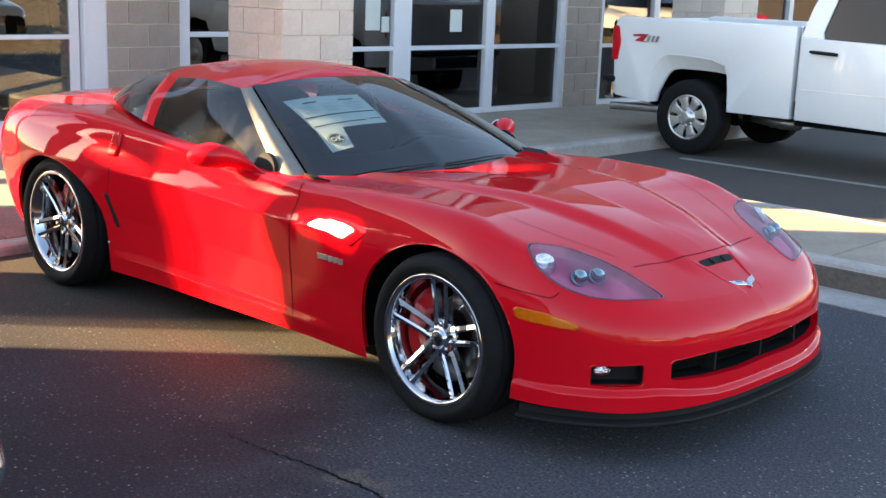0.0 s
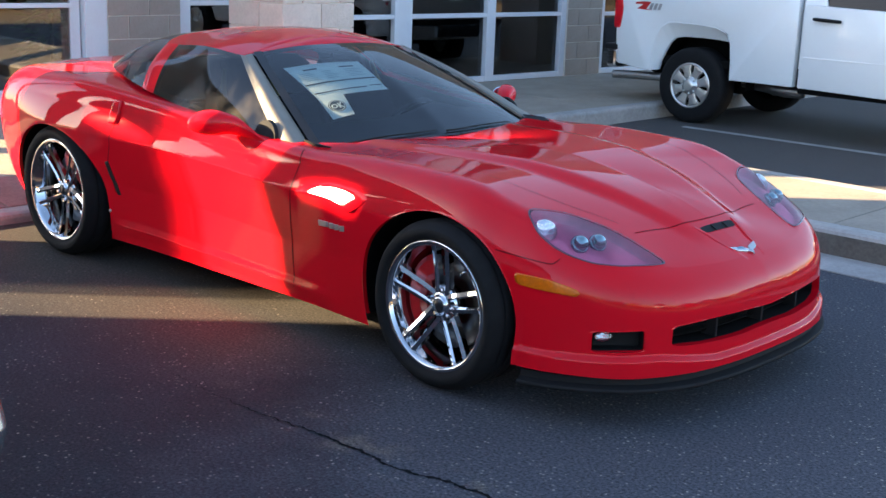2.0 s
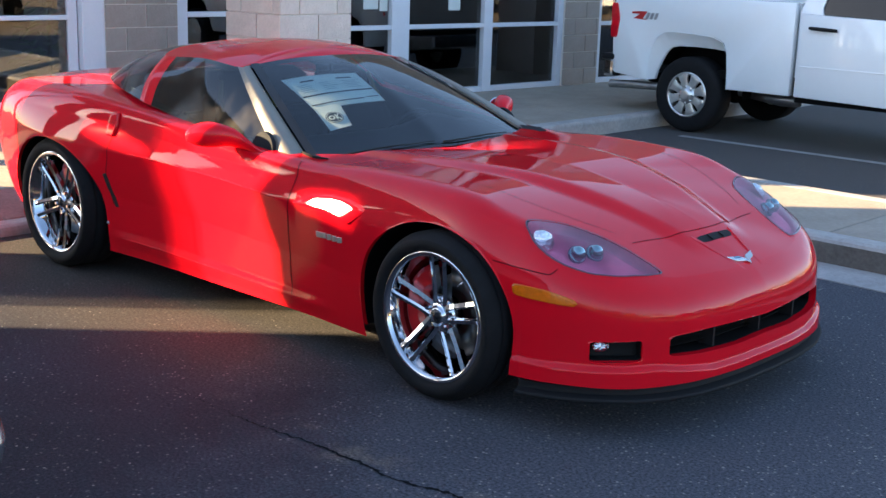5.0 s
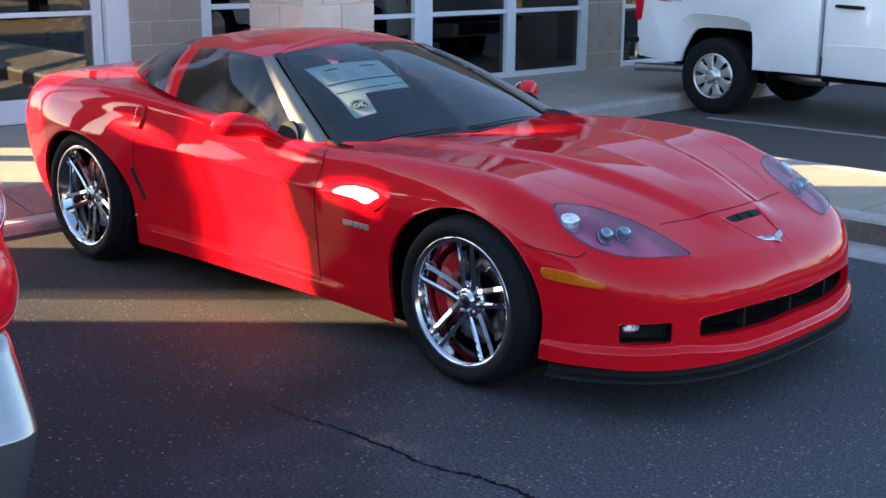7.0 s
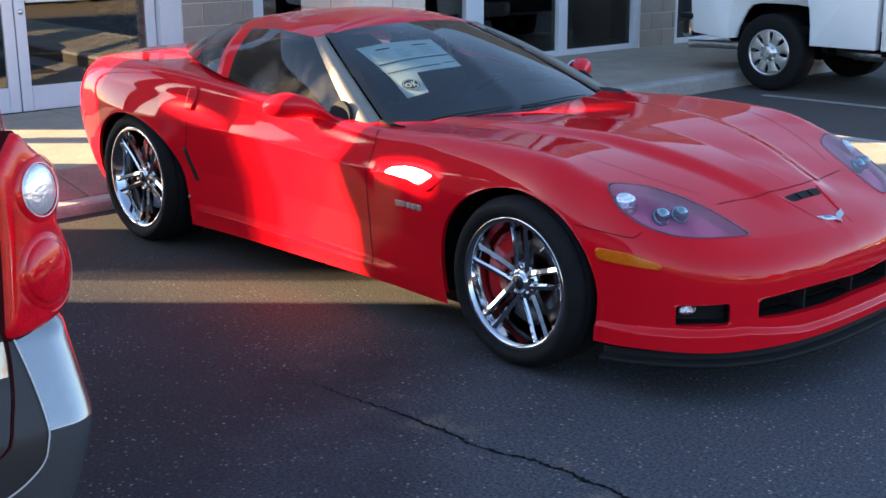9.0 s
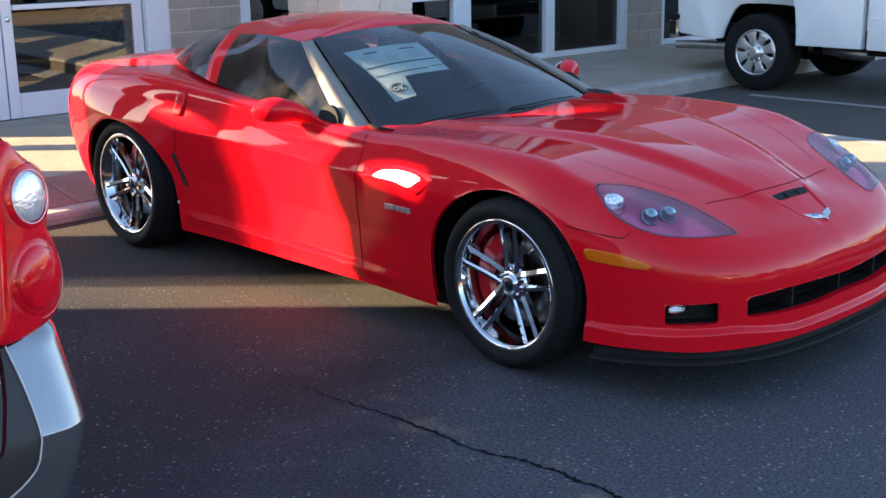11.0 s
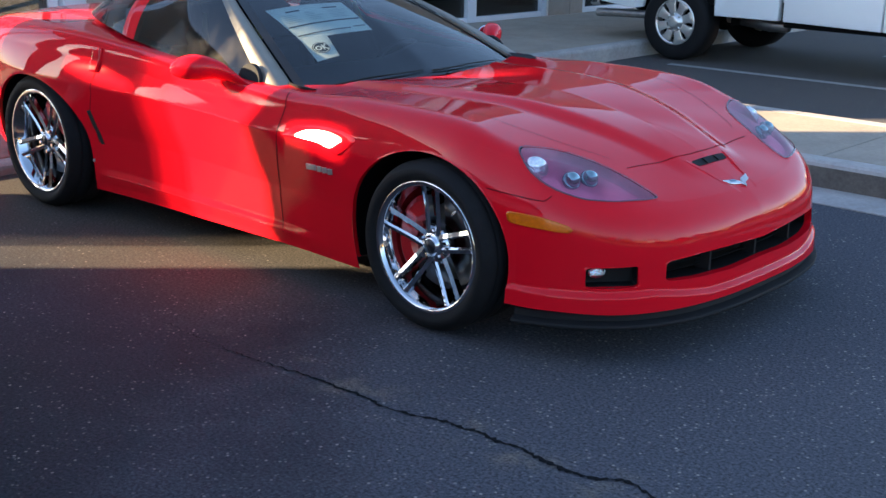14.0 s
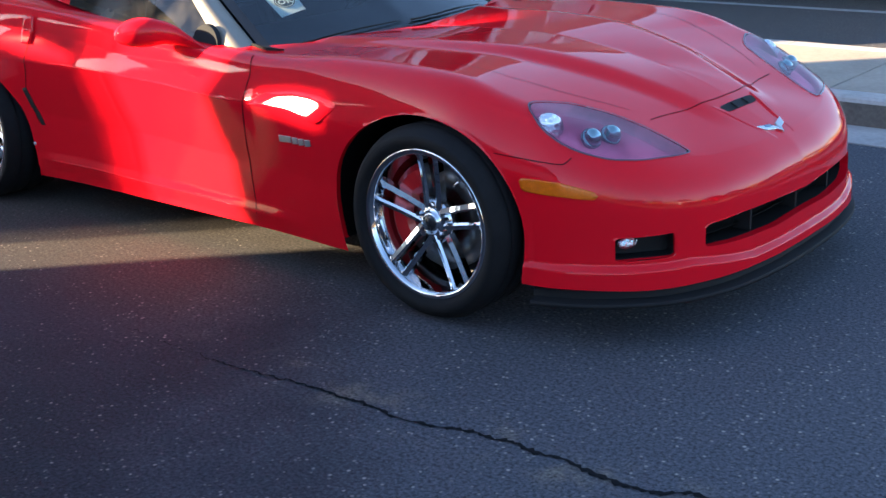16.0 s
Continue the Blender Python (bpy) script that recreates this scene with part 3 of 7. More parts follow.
in_building(tagged(part("trim", boxed((-0.16, 1.04, 0.15), (0.0, 1.25, TOP), 0.008), M_ALU), "white aluminium door post", "door frame", kind="structure"))
in_building(tagged(part("trim", boxed((-0.16, -1.45, 2.26), (0.0, 1.04, TOP), 0.008), M_ALU), "white panel over the entrance doors", "door frame", kind="structure"))


def column(name, x0, x1, y0, y1):
    ob = part(name, boxed((x0 + 0.012, y0 + 0.012, 0.10), (x1 - 0.012, y1 - 0.012, TOP)), M_MORTAR)
    tagged(ob, "square tan split-face block column carrying the canopy", "column", group="canopy columns", kind="structure")
    blocks_on(ob, y0, y1, 0.15, TOP, M_BLOCK, face_x=x1 - 0.012, proud=0.012)
    blocks_on(ob, x0, x1, 0.15, TOP, M_BLOCK, axis='x', fixed=y0 + 0.012, proud=0.012)
    return ob


column("column", -5.30, -4.60, 2.12, 2.88)
column("column", -5.10, -4.40, 8.42, 9.18)


# the sunlit lot and the hills across it, seen in glass and paint
def hills():
    n = 120
    V, F = [], []
    rng = random.Random(11)
    for i in range(n):
        a = radians(-150 + 300 * i / (n - 1))
        r = 330.0
        h = 20 + 7 * noise.noise(Vector((i * 0.09, 2.0, 0.0))) + 3 * noise.noise(Vector((i * 0.4, 7.0, 0.0)))
        V += [(r * math.cos(a), r * math.sin(a), -1.0), ((r + 30) * math.cos(a), (r + 30) * math.sin(a), h * 0.7), ((r + 70) * math.cos(a), (r + 70) * math.sin(a), h)]
        if i:
            F += [(3 * i - 3, 3 * i - 2, 3 * i + 1, 3 * i), (3 * i - 2, 3 * i - 1, 3 * i + 2, 3 * i + 1)]
    ob = add_mesh("backdrop", V, F, material("dry_hills", (0.50, 0.34, 0.20), 0.95, vary=0.3, scale=0.03))
    tagged(ob, "dry tan hills far behind the parking lot", "hills", kind="structure")


hills()


# things behind the showroom glass
def poster(y0, y1, z0, z1, mat, depth, label):
    ob = in_building(part("poster", boxed((depth - 0.006, y0, z0), (depth, y1, z1), 0.001), mat))
    tagged(ob, label, "poster")


M_SHEET = material("pale_sheet", (0.55, 0.60, 0.58), 0.8, vary=0.1, scale=5)
M_BOARD = material("grey_board", (0.20, 0.20, 0.19), 0.8, vary=0.2, scale=4)
poster(4.22, 4.42, 1.08, 1.42, M_SHEET, -0.072, "pale paper notice stuck to the showroom window")
poster(4.44, 4.55, 1.06, 1.22, M_SHEET, -0.072, "small pale paper notice stuck to the showroom window")
poster(5.44, 5.62, 1.06, 1.30, M_SHEET, -0.072, "pale paper notice hung in the showroom window")
poster(5.24, 5.72, 0.34, 0.70, M_BOARD, -0.6, "grey board leaning behind the showroom window")


def lamp_box(y, z):
    ob = in_building(part("stand_sign", boxed((-1.25, y - 0.05, z - 0.14), (-1.2, y + 0.05, z + 0.14), 0.015), M_GLOWRED))
    tagged(ob, "small glowing red sign inside the showroom", "sign")
    part("post", boxed((-1.24, y - 0.012, 0.15), (-1.21, y + 0.012, z - 0.14), 0.003), M_ALU, ob)


M_GLOWRED = bpy.data.materials.new("red_glow")
M_GLOWRED.use_nodes = True
b_ = M_GLOWRED.node_tree.nodes["Principled BSDF"]
b_.inputs["Base Color"].default_value = (0.5, 0.01, 0.02, 1)
b_.inputs["Emission Color"].default_value = (1.0, 0.03, 0.06, 1)
b_.inputs["Emission Strength"].default_value = 0.35
lamp_box(5.25, 1.28)


def plant(y, x):
    rng = random.Random(21)
    pot_v, pot_f = lathe([(0.0, 0.0), (0.14, 0.0), (0.18, 0.34), (0.16, 0.34), (0.15, 0.30), (0.0, 0.30)], 24, pose(0, 0, 0, 90, 0, 0))
    pot = add_mesh("potted_plant", pot_v, pot_f, material("clay_pot", (0.30, 0.14, 0.08), 0.8, vary=0.2, scale=6))
    pot.matrix_world = BUILDING @ Matrix.Translation((x, y, 0.15))
    tagged(pot, "green potted plant behind the entrance glass", "plant")
    V, F = [], []
    for k in range(150):
        a, h = rng.uniform(0, 6.28), rng.uniform(0.35, 1.35)
        r = rng.uniform(0.03, 0.30) * (1 - abs(h - 0.8) * 0.6)
        c = Vector((r * math.cos(a), r * math.sin(a), h))
        d = Vector((math.cos(a + rng.uniform(-0.7, 0.7)), math.sin(a + rng.uniform(-0.7, 0.7)), rng.uniform(-0.5, 0.5))).normalized()
        s_ = d.cross(Vector((0, 0, 1))).normalized() * rng.uniform(0.02, 0.04)
        b = len(V)
        L = rng.uniform(0.10, 0.2)
        V += [c, c + d * L * 0.5 + s_, c + d * L + Vector((0, 0, -0.04)), c + d * L * 0.5 - s_]
        F.append((b, b + 1, b + 2, b + 3))
    add_mesh("leaves", V, F, material("leaf_green", (0.07, 0.16, 0.03), 0.5, vary=0.3, scale=8), pot, smooth=False)
    V, F = tube([(0, 0, 0.3), (0.02, 0.01, 0.8), (0, 0, 1.3)], [0.02, 0.015, 0.005], 6)
    add_mesh("stem", V, F, material("stem", (0.1, 0.08, 0.03), 0.8), pot)


plant(0.95, -0.45)


# the red sports car: x forward from the front axle, y to its left, z up; built on the half y > 0 and mirrored
CAR_OX = [0.885, 0.874, 0.828, 0.715, 0.525, 0.30, 0.0, -0.45, -0.85, -1.5, -2.0, -2.45, -2.8, -3.15, -3.40, -3.52, -3.545]
CAR_OY = [0.0, 0.25, 0.50, 0.71, 0.845, 0.905, 0.925, 0.905, 0.88, 0.875, 0.888, 0.942, 0.962, 0.94, 0.86, 0.60, 0.0]
CAR_OZ = [0.468, 0.466, 0.474, 0.502, 0.542, 0.562, 0.558, 0.545, 0.56, 0.60, 0.62, 0.62, 0.62, 0.64, 0.66, 0.66, 0.66]
CAR_CX = [0.74, 0.73, 0.68, 0.55, 0.38, 0.22, 0.0, -0.45, -0.85, -1.5, -2.0, -2.45, -2.8, -3.15, -3.32, -3.43, -3.46]
CAR_CY = [0.0, 0.22, 0.44, 0.60, 0.70, 0.745, 0.755, 0.765, 0.79, 0.81, 0.82, 0.82, 0.80, 0.76, 0.68, 0.48, 0.0]
CAR_CZ = [0.572, 0.572, 0.582, 0.64, 0.70, 0.75, 0.802, 0.815, 0.80, 0.845, 0.888, 0.925, 0.933, 0.927, 0.92, 0.92, 0.922]
CAR_SX = [0.34, 0.32, 0.27, 0.19, 0.08, -0.05, -0.2, -0.5, -0.85, -1.5, -2.0, -2.45, -2.8, -3.05, -3.15, -3.2, -3.22]
LOW_Z1 = [0.33, 0.33, 0.33, 0.34, 0.35, 0.36, 0.36, 0.36, 0.36, 0.38, 0.38, 0.38, 0.38, 0.40, 0.42, 0.42, 0.42]
LOW_O1 = [0.014, 0.014, 0.011, 0.004, -0.004, -0.010, -0.010, -0.018, -0.022, -0.022, -0.02, -0.015, -0.015, -0.02, -0.03, -0.03, -0.03]
LOW_ZB = [0.200, 0.198, 0.197, 0.196, 0.198, 0.190, 0.160, 0.143, 0.142, 0.142, 0.143, 0.155, 0.19, 0.24, 0.27, 0.28, 0.28]
LOW_OB = [0.014, 0.014, 0.013, 0.012, 0.006, -0.004, -0.02, -0.042, -0.04, -0.036, -0.042, -0.05, -0.055, -0.07, -0.10, -0.10, -0.10]
spine_z = curve_of([-3.3, -2.2, -1.2, -0.8, -0.4, 0.0, 0.3, 0.6], [0.95, 0.92, 0.78, 0.772, 0.786, 0.765, 0.712, 0.64])


def hood_bulge(x, y):
    """The raised middle of the hood, widening towards the windshield, with a crisp shoulder."""
    w = curve_of([-0.95, -0.3, 0.2, 0.62, 0.9], [0.45, 0.36, 0.245, 0.13, 0.09])(x)
    up = curve_of([-1.0, -0.6, -0.2, 0.3, 0.60, 0.75], [0.014, 0.021, 0.025, 0.025, 0.012, 0.0])(x)
    side = np.clip(1 - (np.abs(y) - w) / 0.11, 0, 1)
    return up * side * side * (3 - 2 * side)


def car_shell(ns=400):
    """Points of the right-hand half of the body skin: ribs along the car's outline, each from the sill over the shoulder to the spine."""
    u = np.linspace(0, 1, ns)
    f = {k: spline(v)(u) for k, v in dict(ox=CAR_OX, oy=CAR_OY, oz=CAR_OZ, cx=CAR_CX, cy=CAR_CY, cz=CAR_CZ, sx=CAR_SX, z1=LOW_Z1, o1=LOW_O1, zb=LOW_ZB, ob=LOW_OB).items()}
    tx, ty = np.gradient(f['ox']), np.gradient(f['oy'])
    ln = np.hypot(tx, ty)
    nx, ny = ty / ln, -tx / ln
    ny[0], nx[0], ny[-1], nx[-1] = 0, 1, 0, -1
    nA, nB, nC = 44, 44, 60
    rows = []
    for i in range(ns):
        O = np.array([f['ox'][i], f['oy'][i], f['oz'][i]])
        C = np.array([f['cx'][i], f['cy'][i], f['cz'][i]])
        S = np.array([f['sx'][i], 0.0, float(spine_z(f['sx'][i]))])
        r = np.linspace(0, 1, nA)[:, None]
        A = S + (C - S) * r
        front = smooth01(-0.2, 0.6, C[0])
        A[:, 2] += front * 0.022 * np.sin(math.pi * r[:, 0]) ** 1.0 * (1 - 0.45 * r[:, 0])
        T = A[-1] - A[-5]
        T /= np.linalg.norm(T)
        L = np.linalg.norm(O - C)
        up = np.array([0, 0, 1.0])
        beak = 0.80 * smooth01(0.05, 0.40, O[0])
        chord = (C - O) / L
        arrive = up * (1 - beak) + (chord * 0.8 + up * 0.2) * beak
        P1, P2 = C + T * L * 0.42, O + arrive / np.linalg.norm(arrive) * L * 0.42
        t = np.linspace(0, 1, nB + 1)[1:, None]
        B = C * (1 - t) ** 3 + 3 * P1 * t * (1 - t) ** 2 + 3 * P2 * t * t * (1 - t) + O * t ** 3
        N = np.array([nx[i], ny[i], 0])
        K = O + N * f['o1'][i]
        K[2] = f['z1'][i]
        E = O + N * f['ob'][i]
        E[2] = f['zb'][i]
        Q1 = O - np.array([0, 0, 1]) * (O[2] - K[2]) * 0.5
        t = np.linspace(0, 1, nC + 1)[1:, None]
        ctrl = [O, Q1, K, (K + E) / 2 + N * (0.012 if O[0] < 0.4 else -0.004), E]
        G = sum(math.comb(4, k) * (1 - t) ** (4 - k) * t ** k * ctrl[k] for k in range(5))
        rib = np.concatenate([A, B, G])
        # the crease along door and fenders
        zc = np.interp(rib[:, 0], [-3.2, -2.2, -1.67, -1.26, -0.93, -0.75, -0.35, 0.1], [0.72, 0.685, 0.675, 0.660, 0.643, 0.638, 0.626, 0.62])
        amp = 0.034 * np.interp(rib[:, 0], [-1.85, -1.65, -0.95, -0.8], [1.0, 1.3, 1.3, 1.0]) * (1 + 0.30 * np.exp(-((rib[:, 0] + 2.1) / 0.3) ** 2)) * smooth01(0.05, -0.85, rib[:, 0]) * smooth01(-3.2, -2.6, rib[:, 0])
        side = np.arange(len(rib)) >= nA + 8
        ridge = np.clip(1 - np.abs(rib[:, 2] - zc) / np.where(rib[:, 2] > zc, np.interp(rib[:, 0], [-2.2, -1.85, -1.65, -0.95, -0.8], [0.125, 0.105, 0.082, 0.082, 0.105]), 0.24), 0, 1)
        rib[:, 1] += np.where(side, amp * ridge, 0)
        # the low crease above the sill
        zr = np.interp(rib[:, 0], [-2.3, -0.85], [0.237, 0.208])
        low = np.clip(1 - np.abs(rib[:, 2] - zr) / np.where(rib[:, 2] > zr, 0.035, 0.05), 0, 1)
        rib[:, 1] += np.where(side, 0.011 * low * smooth01(-2.3, -2.1, rib[:, 0]) * smooth01(-0.55, -0.8, rib[:, 0]), 0)
        # the lower lip ledge of the front bumper
        ledge = np.interp(np.abs(rib[:, 1]), [0.0, 0.35, 0.5, 0.6, 0.85], [0.232, 0.230, 0.248, 0.262, 0.258])
        out = 0.018 * smooth01(0.25, 0.5, rib[:, 0]) * smooth01(ledge + 0.012, ledge - 0.008, rib[:, 2]) * side
        rib += N[None, :] * out[:, None]
        # a soft roll under the edge of the nose
        k0 = nA + nB - 1
        soft = smooth01(0.1, 0.4, O[0])
        for _ in range(90 if soft > 0 else 0):
            mid = (rib[k0 - 29:k0 + 27] + rib[k0 - 27:k0 + 29]) / 2
            rib[k0 - 28:k0 + 28] += (mid - rib[k0 - 28:k0 + 28]) * 0.9 * soft
        rows.append(rib)
    P = np.array(rows)
    # an even hood: the height is smoothed along the car, then the raised middle is laid on
    reach = 26
    weight = np.exp(-0.5 * (np.arange(-reach, reach + 1) / 10.0) ** 2)
    weight /= weight.sum()
    lower = smooth01(0.62, 0.42, P[:, :nA, 0]) * smooth01(-1.2, -1.0, P[:, :nA, 0])
    wide = np.pad(P[:, :nA, 2], ((reach, reach), (0, 0)), mode='edge')
    even = sum(w * wide[k:k + ns] for k, w in enumerate(weight))
    rr_ = np.linspace(0, 1, nA)[None, :]
    P[:, :nA, 2] += (even - P[:, :nA, 2]) * lower * (1 - rr_ ** 8)
    P[:, :nA, 2] += hood_bulge(P[:, :nA, 0], P[:, :nA, 1]) * (1 - rr_ ** 6)
    P[0, :, 1] = 0
    P[-1, :, 1] = 0
    return P


def cut(V, F, sd, mask=None):
    """Removes the faces inside sd < 0 and draws the border onto sd = 0. sd takes an array of points."""
    V, F = V.copy(), np.asarray(F)
    d = sd(V)
    if mask is not None:
        d = np.where(mask(V), d, 1.0)
    inside = d < 0
    keep = ~inside[F].all(1)
    F = F[keep]
    used = np.unique(F)
    near = np.zeros(len(V), bool)
    near[used] = True
    mixed = near & inside
    ids = np.where(mixed)[0]
    for _ in range(4):
        if not len(ids):
            break
        p = V[ids]
        h = 1e-3
        d0 = sd(p)
        g = np.stack([(sd(p + np.eye(3)[k] * h) - d0) / h for k in range(3)], -1)
        g2 = (g * g).sum(1) + 1e-9
        V[ids] = p - g * (d0 / g2)[:, None]
    # drop unused points
    remap = -np.ones(len(V), int)
    remap[used] = np.arange(len(used))
    return V[used], remap[F]


FRONT_ARCH = (-0.02, 0.322, 0.400, 0.362)
REAR_ARCH = (-2.69, 0.335, 0.425, 0.352)


def arch_sd(arch):
    cx, cz, rx, rz = arch

    def sd(p):
        z = np.minimum(p[:, 2], 9)
        zz = np.where(z < cz, (cz - z) * 0.55, z - cz)
        return (np.sqrt(((p[:, 0] - cx) / rx) ** 2 + (zz / rz) ** 2) - 1) * 0.38
    return sd


def polygon_sd(poly, a, b):
    """Signed distance to a closed polygon in the axes a, b (negative inside)."""
    q = np.asarray(poly, float)

    def sd(p):
        x = p[:, [a, b]]
        best = np.full(len(x), 9.0)
        inside = np.zeros(len(x), bool)
        for k in range(len(q)):
            s, e = q[k], q[(k + 1) % len(q)]
            w = e - s
            t = np.clip(((x - s) @ w) / (w @ w), 0, 1)
            best = np.minimum(best, np.linalg.norm(x - s - t[:, None] * w, axis=1))
            cross = (s[1] > x[:, 1]) != (e[1] > x[:, 1])
            xi = s[0] + (x[:, 1] - s[1]) / (e[1] - s[1] + 1e-12) * (e[0] - s[0])
            inside ^= cross & (x[:, 0] < xi)
        return np.where(inside, -best, best)
    return sd


def rounded(poly, r=0.25, steps=4):
    """Cuts the corners of a polygon round."""
    p = [np.array(v, float) for v in poly]
    out = []
    for i in range(len(p)):
        a, b, c = p[i - 1], p[i], p[(i + 1) % len(p)]
        s, e = b + (a - b) * r, b + (c - b) * r
        for k in range(steps + 1):
            t = k / steps
            out.append((1 - t) ** 2 * s + 2 * t * (1 - t) * b + t * t * e)
    return out


BELT_X = [-0.80, -0.84, -0.93, -1.085, -1.55, -2.03, -2.15, -2.47, -2.74, -2.95, -3.0]
BELT_Y = [0.0, 0.40, 0.732, 0.797, 0.80, 0.785, 0.767, 0.685, 0.56, 0.34, 0.0]
BELT_Z = [0.79, 0.79, 0.785, 0.808, 0.838, 0.902, 0.918, 0.948, 0.965, 0.97, 0.97]
ROOF_X = [-1.60, -1.605, -1.632, -1.665, -1.90, -2.15, -2.27, -2.32, -2.34, -2.35, -2.35]
ROOF_Y = [0.0, 0.25, 0.498, 0.540, 0.562, 0.55, 0.53, 0.42, 0.30, 0.15, 0.0]
ROOF_Z = [1.150, 1.143, 1.115, 1.108, 1.130, 1.118, 1.120, 1.147, 1.160, 1.168, 1.17]
HEADLIGHT = [tuple(p) for p in rounded([(0.300, 0.754), (0.301, 0.710), (0.352, 0.604), (0.463, 0.535), (0.578, 0.493), (0.661, 0.474), (0.708, 0.470), (0.716, 0.488), (0.706, 0.545), (0.664, 0.663), (0.598, 0.743), (0.521, 0.788), (0.458, 0.808), (0.387, 0.810), (0.328, 0.785)], 0.40, 3)]
GRILLE = [(-0.555, 0.297), (-0.550, 0.368), (-0.40, 0.377), (-0.2, 0.376), (0.0, 0.367), (0.2, 0.376), (0.40, 0.377), (0.550, 0.368), (0.555, 0.297), (0.40, 0.290), (0.2, 0.287), (0.0, 0.294), (-0.2, 0.287), (-0.40, 0.290)]
FOG = [(0.648, 0.287), (0.785, 0.283), (0.785, 0.356), (0.648, 0.363)]


def both_sides(sd):
    return lambda p: sd(p * np.array([1, 1, 1.0]) * np.where(p[:, 1:2] < 0, np.array([[1, -1, 1]]), 1.0))


def sports_car():
    car = empty("sports_car")
    tagged(car, "glossy red sports coupe with chrome wheels parked on asphalt", "car")
    P = car_shell()
    ns, nr = P.shape[:2]
    F0 = np.array(grid_faces(ns, nr))
    V = np.concatenate([P.reshape(-1, 3), P.reshape(-1, 3) * [1, -1, 1]])
    F = np.concatenate([F0, (F0 + ns * nr)[:, ::-1]])
    whole_v, whole_f = V.copy(), F.copy()

    for arch in (FRONT_ARCH, REAR_ARCH):
        V, F = cut(V, F, arch_sd(arch), lambda p: np.abs(p[:, 1]) > 0.62)
    belt = [(x + float(np.interp(y, [0.0, 0.55, 0.74], [0.05, 0.045, 0.0])), y - 0.03) for i, (x, y) in enumerate(zip(BELT_X, BELT_Y))]
    loop = [(x, y) for x, y in belt] + [(x, -y) for x, y in belt[::-1]]
    V, F = cut(V, F, polygon_sd(loop, 0, 1), lambda p: p[:, 2] > 0.70)
    lamp = both_sides(polygon_sd(HEADLIGHT, 0, 1))
    V, F = cut(V, F, lamp, lambda p: p[:, 2] > 0.45)
    V, F = cut(V, F, polygon_sd(rounded(GRILLE, 0.2), 1, 2), lambda p: p[:, 0] > 0.6)
    fog = both_sides(polygon_sd(rounded(FOG, 0.12), 1, 2))
    V, F = cut(V, F, fog, lambda p: p[:, 0] > 0.35)

    # panels by region
    c = V[F].mean(1)
    x, y, z = c[:, 0], np.abs(c[:, 1]), c[:, 2]
    hood_edge = np.interp(y, [0, 0.2, 0.40, 0.52, 0.62], [0.585, 0.575, 0.52, 0.42, 0.1])
    hood_side = np.interp(x, [-0.85, -0.4, 0.0, 0.3, 0.5], [0.68, 0.66, 0.64, 0.60, 0.50])
    top = z > np.interp(x, [-3.6, -0.8, 0.0, 0.9], [0.8, 0.74, 0.68, 0.5])
    hood = (x > -0.86) & (x < hood_edge) & (y < hood_side) & top
    door = (x < -0.80 - 0.05 * (0.8 - z)) & (x > -2.20 + 0.06 * (z - 0.5)) & ~hood & (y > 0.6)
    bumper = (x > np.where(z > 0.53, 0.44, 0.26)) & ~hood
    rear = (x < -3.02) & (z < 0.9)
    fender = (x >= -1.5) & ~hood & ~door & ~bumper
    left = c[:, 1] > 0
    quarter = ~(hood | door | bumper | rear | fender)
    for nm, sel in (("hood", hood), ("front_bumper", bumper), ("rear_bumper", rear)):
        add_mesh(nm, *only(V, F[sel]), M_PAINT, car, weld=0.0004)
    for nm, sel in (("door", door), ("front_fender", fender), ("rear_quarter", quarter)):
        add_mesh(nm, *only(V, F[sel & left]), M_PAINT, car, weld=0.0004)
        add_mesh(nm, *only(V, F[sel & ~left]), M_PAINT, car, weld=0.0004)
    return car, V, F, whole_v, whole_f


def only(V, F):
    used = np.unique(F)
    remap = -np.ones(len(V), int)
    remap[used] = np.arange(len(used))
    return V[used], remap[F]


def bvh(V, F):
    from mathutils import bvhtree
    return bvhtree.BVHTree.FromPolygons([tuple(v) for v in V], [tuple(int(i) for i in f) for f in F])


sports, car_v, car_f, skin_v, skin_f = sports_car()
skin = bvh(skin_v, skin_f)


def on_side(x, z, side=-1, off=0.0):
    """The place on the skin of the car's side at (x, z), side -1: its right."""
    p, n, _, _ = skin.ray_cast(Vector((x, side * 2.0, z)), Vector((0, -side, 0)))
    if p is None:
        return Vector((x, side * 0.9, z))
    n = n if n.y * side > 0 else -n
    return p + n * off


def on_top(x, y, off=0.0):
    p, n, _, _ = skin.ray_cast(Vector((x, y, 2.0)), Vector((0, 0, -1)))
    if p is None:
        return Vector((x, y, 0.7))
    n = n if n.z > 0 else -n
    return p + n * off


def on_front(y, z, off=0.0):
    p, n, _, _ = skin.ray_cast(Vector((2.0, y, z)), Vector((-1, 0, 0)))
    if p is None:
        return Vector((0.8, y, z))
    n = n if n.x > 0 else -n
    return p + n * off


